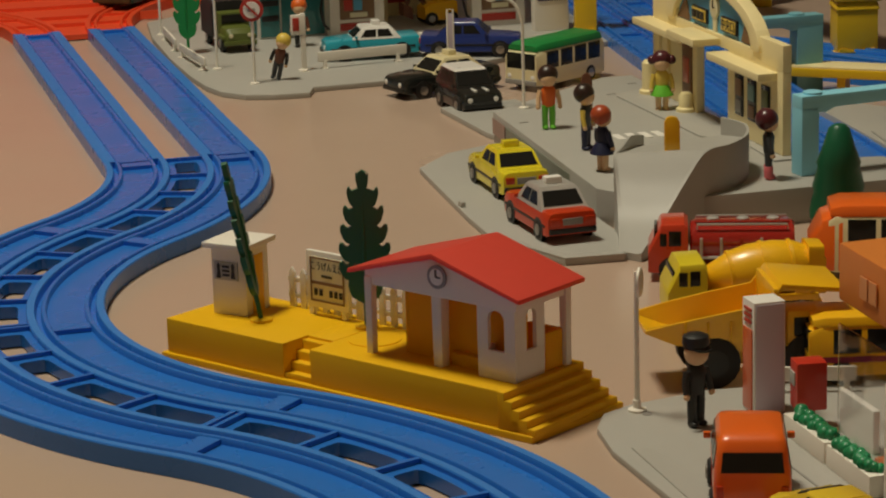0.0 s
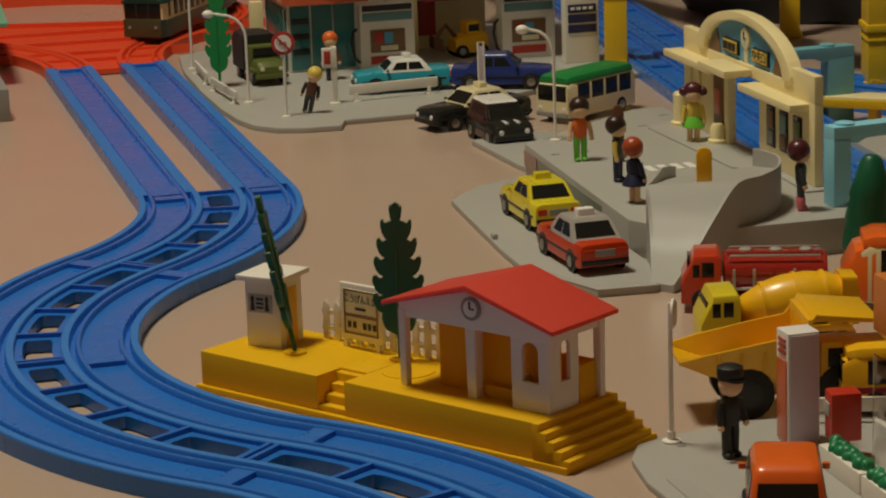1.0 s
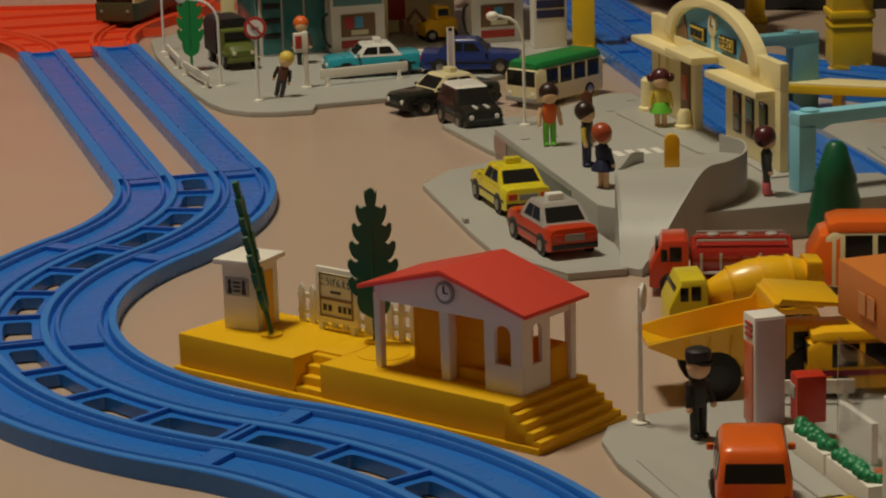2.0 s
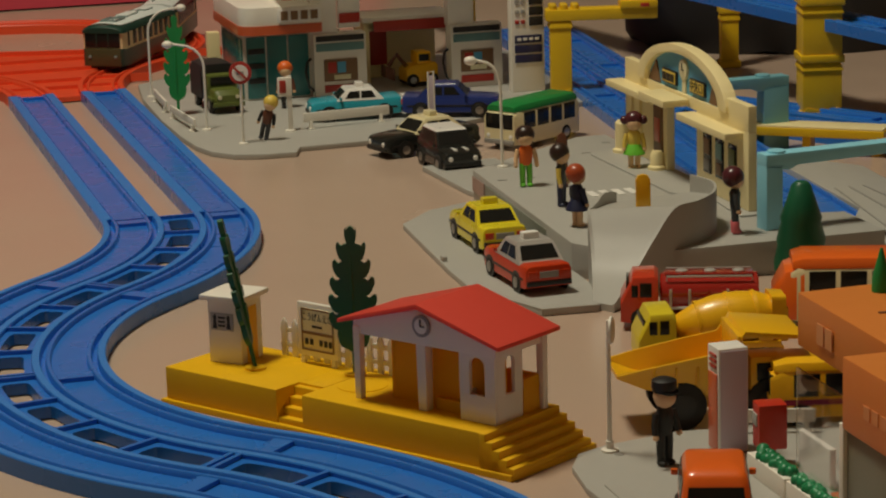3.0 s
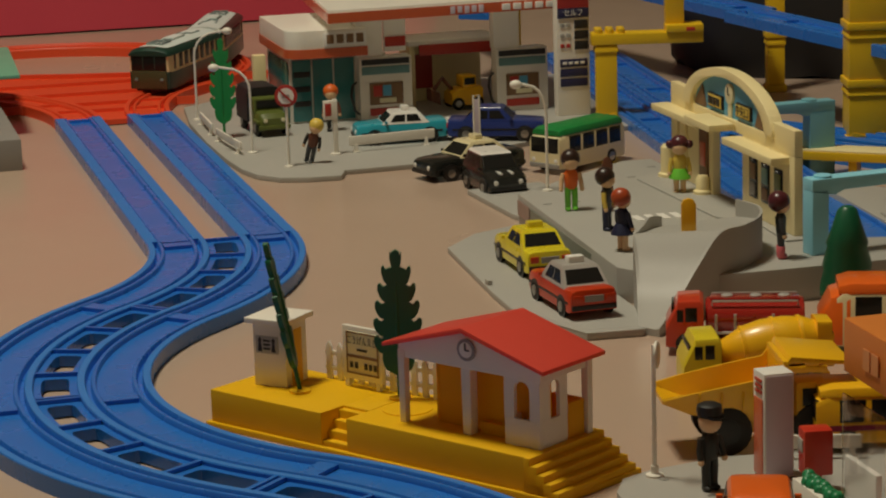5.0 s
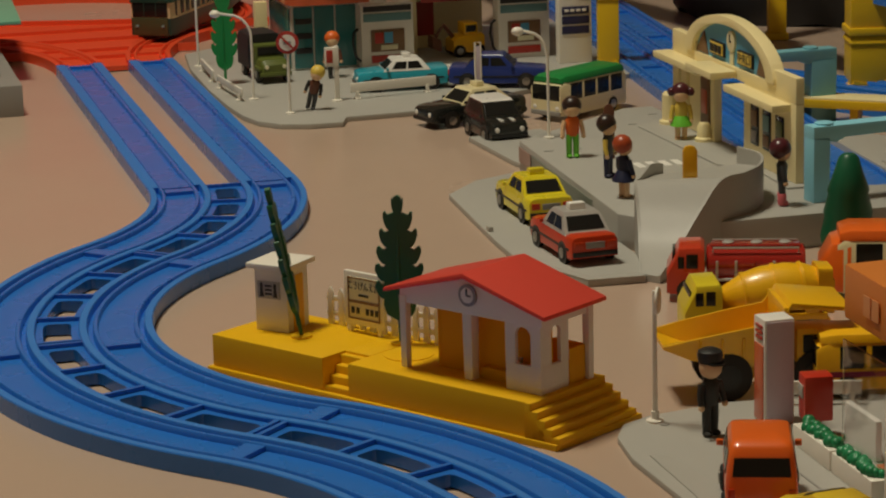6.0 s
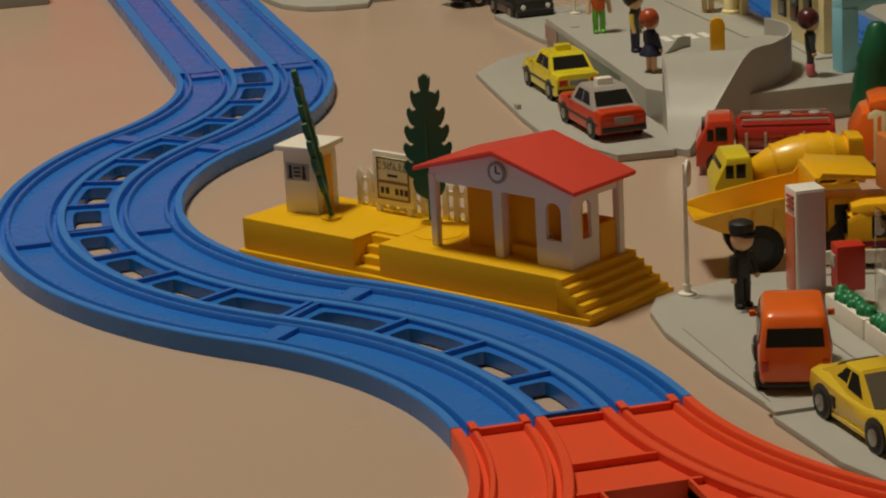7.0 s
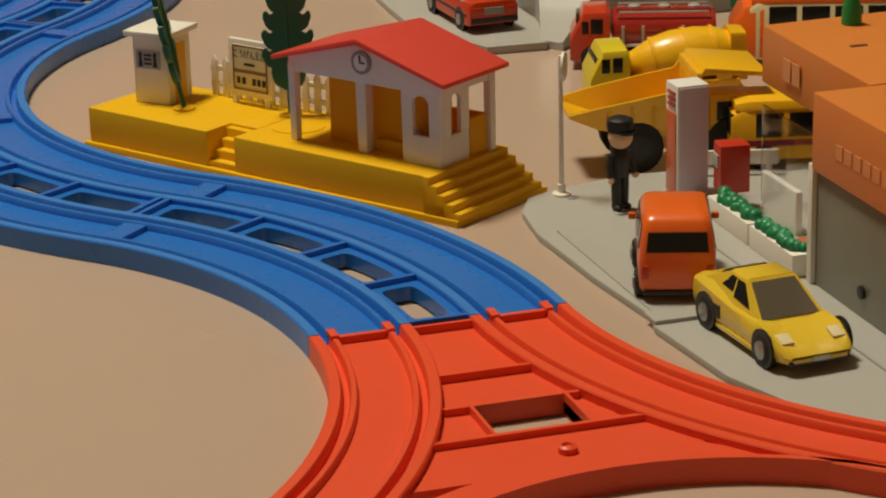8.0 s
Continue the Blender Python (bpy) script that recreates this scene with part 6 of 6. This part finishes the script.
# ---- sky-blue girders, yellow piers and far tracks ----
def girder(at, h, arm, mat, label, w=0.0110):
    g = thing("girder_pier", at, label, "toy pier", "girder piers")
    part("column", box(-w / 2, w / 2, -0.006, 0.006, 0, h - 0.006, 0.0008), mat, g)
    part("arm", prism([(-w / 2, h - 0.008), (w / 2 + 0.004, h - 0.010), (w / 2 + 0.010, h - 0.0075), (arm, h - 0.006), (arm, h), (-w / 2, h)], -0.006, 0.006, "y", bev=0.0006), mat, g)
    for x in (w * 0.4, arm - 0.010):
        part("stud", lathe([(0.0055, h - 0.0002), (0.0055, h + 0.0012), (0.0045, h + 0.0016)], 18, (x, 0, 0)), mat, g)
    return g


girder(pose(0.3105, -0.2340, 0.0200, rz=6), 0.0450, 0.1500, SKYBLUE, "sky blue plastic toy girder pier with a long arm")
girder(pose(0.4480, 0.0850, 0.0, rz=184), 0.0540, 0.0640, material("dull_sky_blue_plastic", (0.17, 0.42, 0.50), 0.42, scale=40), "dull sky blue plastic toy girder pier behind the station", 0.0200)


def pier(at, h, w, label, blocks=2):
    p = thing("bridge_pier", at, label, "toy pier", "bridge piers")
    step = h / blocks
    for k in range(blocks):
        z = k * step
        part("block", box(-w / 2, w / 2, -w / 2, w / 2, z + 0.004, z + step - 0.003, 0.0008), YELLOW_PIER, p)
        part("collar", box(-w / 2 - 0.0018, w / 2 + 0.0018, -w / 2 - 0.0018, w / 2 + 0.0018, z, z + 0.0060, 0.0012), YELLOW_PIER, p)
        part("collar", box(-w / 2 - 0.0014, w / 2 + 0.0014, -w / 2 - 0.0014, w / 2 + 0.0014, z + step - 0.0060, z + step - 0.0002, 0.0012, taper=0.12), YELLOW_PIER, p)
        # Raised wedges model the V-shaped highlights on the end blocks.
        if k == 0 or k == blocks - 1:
            for s in (-1, 1):
                part("highlight_wedge", prism([(s * 0.001, z + 0.0065), (s * w * 0.48, z + 0.0062), (s * w * 0.40, z + 0.0095)], -w / 2 - 0.0012, -w / 2 + 0.0004, "y"), YELLOW_PIER, p)
    return p


pier(pose(0.5330, 0.1950, 0.0, rz=-14), 0.1740, 0.0300, "tall stacked yellow plastic bridge pier", 4)
pier(pose(0.5630, 0.4510, 0.0, rz=-14), 0.1400, 0.0150, "yellow plastic bridge pier in the shade", 3)
pier(pose(0.3800, 0.3600, 0.0, rz=-14), 0.0640, 0.0170, "slim yellow plastic bridge pier", 1)
pier(pose(0.3980, 0.6900, 0.0, rz=-14), 0.0640, 0.0150, "slim yellow plastic bridge pier", 1)
deckb = thing("bridge_beam", pose(0.3800, 0.3600, 0.0640, rz=-14), "yellow plastic bridge beam with round studs", "toy beam")
part("beam", box(-0.0120, 0.0780, -0.0100, 0.0100, 0.0000, 0.0090, 0.0008), YELLOW_PIER, deckb)
for x in (-0.006, 0.003, 0.012):
    for y in (-0.005, 0.005):
        part("stud", lathe([(0.0032, 0.0088), (0.0032, 0.0125), (0.0026, 0.0130)], 14, (x, y, 0)), YELLOW_PIER, deckb)
part("bracket", box(0.0480, 0.0780, -0.0120, 0.0120, 0.0088, 0.0150, 0.0010), YELLOW_PIER, deckb)
part("bracket_slot", box(0.0640, 0.0710, -0.0126, -0.0118, 0.0100, 0.0130, 0.0002), TRUCK_RED, deckb)
up = thing("bridge_column", pose(0.4350, 0.3500, 0.0788, rz=-14), "upright yellow plastic bridge column", "toy pier")
part("column", box(-0.0075, 0.0075, -0.0075, 0.0075, 0.0, 0.0900, 0.0008), YELLOW_PIER, up)


def far_rail(stations, z, rise, label, mat=BLUE):
    r = thing("far_rail", pose(0, 0, 0), label, "toy rail", "far rails")
    part("track_bed", rail_mesh(stations, z, rise=rise), mat, r)
    for at in (0.7, 1.7, 2.7, 3.6):
        up = z + rise * at / (len(stations) - 1)
        part("bed_rib", cross_bar(stations, at, -0.0096, 0.0096, 0.0018, BED - 0.0002, TOP - 0.0012, z=up), mat, r)
    return r


h = math.atan2(-0.50, -0.055)
for off in (-0.0195, 0.0195):
    far_rail(shifted(line(0.466, 0.720, h, 0, 0.90, 6), off), 0.0, 0.0, "blue plastic toy rail running behind the station")
far_rail(line(0.4700, 0.7200, math.atan2(-0.30, 0.05), 0, 0.33, 4), 0.0740, -0.004, "raised blue plastic toy rail on yellow piers", BLUE)
far_rail(line(0.5150, 0.4000, math.atan2(-0.22, 0.035), 0, 0.40, 4), 0.0700, -0.004, "raised blue plastic toy rail on yellow piers", BLUE)
far_rail(line(0.4700, 0.2600, math.atan2(-0.17, 0.10), 0, 0.36, 4), 0.0, 0.0, "blue plastic toy rail past the yellow pier")
far_rail(line(0.4300, 0.2300, math.atan2(-0.17, 0.10), 0, 0.40, 4), 0.0, 0.0, "blue plastic toy rail past the yellow pier")
gp = thing("grey_platform", pose(0, 0, 0), "grey plastic toy platform with narrow grooves", "toy platform")
PL = [(0.4150, 0.020), (0.4300, 0.010), (0.4600, -0.040), (0.4400, -0.260), (0.3720, -0.330), (0.3720, -0.210), (0.4020, -0.160)]
part("deck", prism(PL, 0, 0.0100, bev=0.0005), GREY, gp)
# Thin dark strips on the deck draw the grooves' shade in colour.
for k in range(3):
    part("groove_shade", prism([(0.4120 + 0.010 * k, -0.100), (0.4132 + 0.010 * k, -0.100), (0.3872 + 0.022 * k, -0.260), (0.3860 + 0.022 * k, -0.260)], 0.0098, 0.0104), GREY_DARK, gp)
ys = thing("platform_slab", pose(0.4100, 0.0950, 0.0, rz=-38), "cream-topped yellow plastic toy platform slab", "toy platform")
part("slab", box(0, 0.120, 0, 0.0260, 0.0130, 0.0190, 0.0006), YELLOW_PIER, ys)
part("top", box(0.001, 0.119, 0.001, 0.0250, 0.0188, 0.0204, 0.0004), CREAM, ys)
for x in (0.008, 0.060, 0.110):
    part("leg", box(x, x + 0.006, 0.006, 0.020, 0, 0.0132, 0.0004), YELLOW_PIER, ys)

# ---- post office corner ----
po = thing("corner_base", pose(0, 0, 0), "grey plastic toy street base with rounded corner", "toy base")
part("plate", prism([(0.098, -0.545), (0.0830, -0.553), (0.0745, -0.570), (0.0710, -0.600), (0.0735, -0.657), (0.0780, -0.703), (0.0750, -0.716), (0.0800, -0.770), (0.0930, -0.809), (0.1250, -0.862), (0.3600, -0.900), (0.3600, -0.500), (0.1600, -0.5400), (0.1360, -0.5370)], 0, 0.0030, bev=0.0005), GREY, po)
part("corner_kerb", prism([(0.0790, -0.600), (0.0860, -0.604), (0.1010, -0.7010), (0.0990, -0.7050), (0.0795, -0.7060)], 0.0030, 0.0036), GREY, po)
part("joint_lip", box(0.0755, 0.1000, -0.7150, -0.7040, 0.0030, 0.0046, 0.0005), GREY, po)
# A dark strip on the plate, painting the shade of a groove.
part("groove_shade", prism([(0.1290, -0.600), (0.1300, -0.600), (0.1330, -0.790), (0.1320, -0.790)], 0.0029, 0.0033), GREY_DARK, po)
# Dark discs on the plate paint the shade inside peg holes.
for x, y in ((0.150, -0.620), (0.158, -0.630), (0.100, -0.560), (0.128, -0.549)):
    part("peg_hole_shade", lathe([(0.0022, 0.0028), (0.0022, 0.0033)], 12, (x, y, 0)), GREY_DARK, po)
office = thing("post_office", pose(0, 0, 0), "toy post office with orange roofs and grey wall", "toy building")
part("wall", box(0.1480, 0.3400, -0.8600, -0.6950, 0.003, 0.0500, 0.0006), WALL_GREY, office)
part("corner_post", box(0.1462, 0.1496, -0.6949, -0.6912, 0.003, 0.0500, 0.0004), WHITE, office)
r1 = part("roof", prism([(0.1460, -0.694), (0.3450, -0.694), (0.3450, -0.870), (0.1460, -0.870)], 0.0480, 0.0780, bev=0.0012), ORANGE_ROOF, office, "orange flat roof")
r2 = part("roof", prism([(0.1715, -0.592), (0.3450, -0.585), (0.3450, -0.6930), (0.1695, -0.6930)], 0.0540, 0.0780, bev=0.0012), ORANGE_ROOF, office, "orange flat roof")
# Brown bars laid on the roof paint in the shade of its slots.
for x, y in ((0.188, -0.640), (0.200, -0.655), (0.215, -0.625)):
    part("slot_shade", box(x, x + 0.007, y, y + 0.0022, 0.0779, 0.0784, 0), CLOTH_BROWN, r2)
for k in range(2):
    part("emblem_shape", box(0.1698, 0.1703, -0.6230 - 0.0085 * k, -0.6160 - 0.0085 * k, 0.0610, 0.0700, 0), material("pale_orange_print", (0.66, 0.27, 0.10), 0.45), r2)
for k in range(6):
    part("print_bar", box(0.1457, 0.1461, -0.7200 - 0.0075 * k, -0.7145 - 0.0075 * k, 0.0580, 0.0635, 0), material("pale_orange_print", (0.66, 0.27, 0.10), 0.45), r1)
part("back_wall", box(0.2300, 0.3350, -0.6925, -0.5980, 0.003, 0.0545, 0.0006), WALL_GREY, office)
gp_ = part("glass_side", box(0.1485, 0.1493, -0.6910, -0.6440, 0.003, 0.0600, 0), CLEAR, office, "clear plastic side pane")
gp_.visible_shadow = False
part("counter", box(0.1660, 0.1690, -0.6400, -0.6080, 0.003, 0.0210, 0.0005), SIGN_WHITE, office)
part("inner_floor", box(0.1620, 0.2000, -0.6800, -0.6500, 0.0030, 0.0060, 0.0004), SIGN_ORANGE, office)
part("vent", lathe([(0.0026, 0), (0.0026, -0.0012), (0.0015, -0.0014)], 14, (0.1480, -0.735, 0.013), axis="x"), BLACK, office)

pillar = thing("sign_pillar", pose(0.1480, -0.5700, 0.003), "tall white and lilac toy sign pillar", "toy sign")
part("column", box(-0.0070, 0.0070, -0.0065, 0.0065, 0, 0.0480, 0.0006), SIGN_WHITE, pillar)
part("front_print", box(-0.0062, 0.0062, -0.0070, -0.0064, 0.001, 0.0470, 0.0002), LILAC, pillar)
part("side_print", box(-0.0075, -0.0069, -0.0050, 0.0050, 0.001, 0.0360, 0.0002), SIGN_ORANGE, pillar, "orange side print")
for k in range(3):
    part("print_bar", box(-0.0076, -0.0069, -0.0040, 0.0036, 0.0385 + 0.0026 * k, 0.0398 + 0.0026 * k, 0.0001), SIGN_RED, pillar)
pb = thing("post_box", pose(0.1570, -0.5960, 0.003, rz=-8), "red toy post box on a short stem", "toy post box")
part("stem", box(-0.0022, 0.0022, -0.0022, 0.0022, 0, 0.0080, 0.0004), POSTBOX_RED, pb)
part("box", box(-0.0065, 0.0065, -0.0055, 0.0055, 0.0075, 0.0280, 0.0012), POSTBOX_RED, pb)
part("label", box(-0.0071, -0.0064, -0.0035, 0.0035, 0.0180, 0.0235, 0.0002), GREY, pb)
for k in range(2):
    y1 = -0.603 - 0.042 * k
    pn = thing("planter", pose(0.1475, y1, 0.003), "white toy planter trough with green bushes", "toy planter", "planters")
    part("trough", box(-0.0046, 0.0046, -0.0410, -0.0006, 0, 0.0090, 0.0006), WHITE, pn)
    bm = bmesh.new()
    rng = random.Random(5 + k)
    for i in range(26):
        ball(0.0022 + 0.0009 * rng.random(), (rng.uniform(-0.0022, 0.0022), -0.0045 - 0.0325 * i / 25, 0.0095 + 0.0014 * rng.random()), bm, u=8, v=6)
    part("bush", bm, PLANT, pn)
low_rail(0.1560, -0.548, 0.1950, -0.560, 0.0110, 0.003, "low white plastic barrier by the post box")
mir = thing("round_mirror", pose(0.0975, -0.5545, 0.003, rz=62), "white toy road mirror on a slim pole", "toy road sign")
part("pole", tube([(0, 0, 0), (0, 0, 0.046), (0, 0, 0.0605)], [0.0012, 0.0010, 0.0009], 8), WHITE, mir)
part("foot", lathe([(0.0040, 0), (0.0040, 0.0010), (0.0018, 0.0016), (0.0018, 0.005)], 16), WHITE, mir)
part("disc", lathe([(0.0062, 0), (0.0062, -0.0010), (0.0052, -0.0016)], 22, (0, -0.0008, 0.0560), axis="y"), WHITE, mir)
cone = thing("toy_tree", pose(0.2050, -0.6050, 0.0782), "small light green plastic cone tree on the roof", "toy tree", "trees")
part("crown", lathe([(0.0042, 0.0), (0.0040, 0.006), (0.0024, 0.012), (0.0006, 0.019)], 14), GREEN_LIGHT, cone)

# ---- far left and far background ----
shop = thing("green_roof_building", pose(-0.1550, 0.3700, 0.0), "grey toy building with a pale green roof", "toy building")
part("base", box(-0.150, 0.0620, -0.030, 0.200, 0, 0.0240, 0.0010), GREY_DARK, shop)
part("upper", box(-0.150, 0.0480, 0.010, 0.190, 0.0240, 0.0400, 0.0010), GREY, shop)
part("roof", prism([(-0.150, 0.1220), (0.0780, 0.1220), (0.0850, 0.3000), (-0.150, 0.3000)], 0.0480, 0.0510, bev=0.0006), GREEN_SHOP, shop, "pale green flat roof")
part("roof_wall", box(-0.150, 0.0580, 0.1420, 0.2900, 0.0398, 0.0480, 0.0006), GREY, shop)
far_rail(line(0.3650, 0.8600, math.radians(-60), 0.216, radians(-70), 10), 0.0560, 0.0, "raised blue plastic toy rail behind the filling station")
cushion = thing("floor_cushion", pose(-0.07, 1.49, 0.0), "large pink-red cloth cushion lying on the floor", "cushion")
bm = bmesh.new()
tmp = bmesh.new()
bmesh.ops.create_grid(tmp, x_segments=40, y_segments=26, size=1)
for v in tmp.verts:
    x, y = v.co.x, v.co.y
    e = max(0.0, (1 - abs(x) ** 4) * (1 - abs(y) ** 4)) ** 0.5
    v.co = (x * 0.52, y * 0.36, 0.002 + 0.42 * e * (1 + 0.12 * noise.noise(Vector((x * 2.2, y * 2.2, 0.3)))))
join(bm, tmp)
part("cover", bm, CLOTH_RED, cushion)
bag = thing("black_bag", pose(0.715, 0.62, 0.0, rz=20) @ Matrix.Diagonal((0.9, 1.0, 1.15, 1)), "black bag with magenta and white print on the floor", "bag")
bm = bmesh.new()
ball(0.2, (0, 0, 0.055), bm, 0, (1.1, 0.75, 0.85), 40, 26)
for v in bm.verts:
    v.co.z = max(0.0, v.co.z + 0.03 * noise.noise(v.co * 9) + 0.014 * noise.noise(v.co * 26))
    v.co.x += 0.03 * noise.noise(v.co * 7 + Vector((3, 1, 2)))
part("sack", bm, DARK_BAG, bag)
part("print_patch", ball(0.035, (-0.03, -0.134, 0.12), None, 0, (1.2, 0.35, 0.9)), MAGENTA, bag)
part("print_patch", ball(0.016, (-0.05, -0.138, 0.14), None, 0, (1.4, 0.25, 0.8)), SIGN_WHITE, bag)
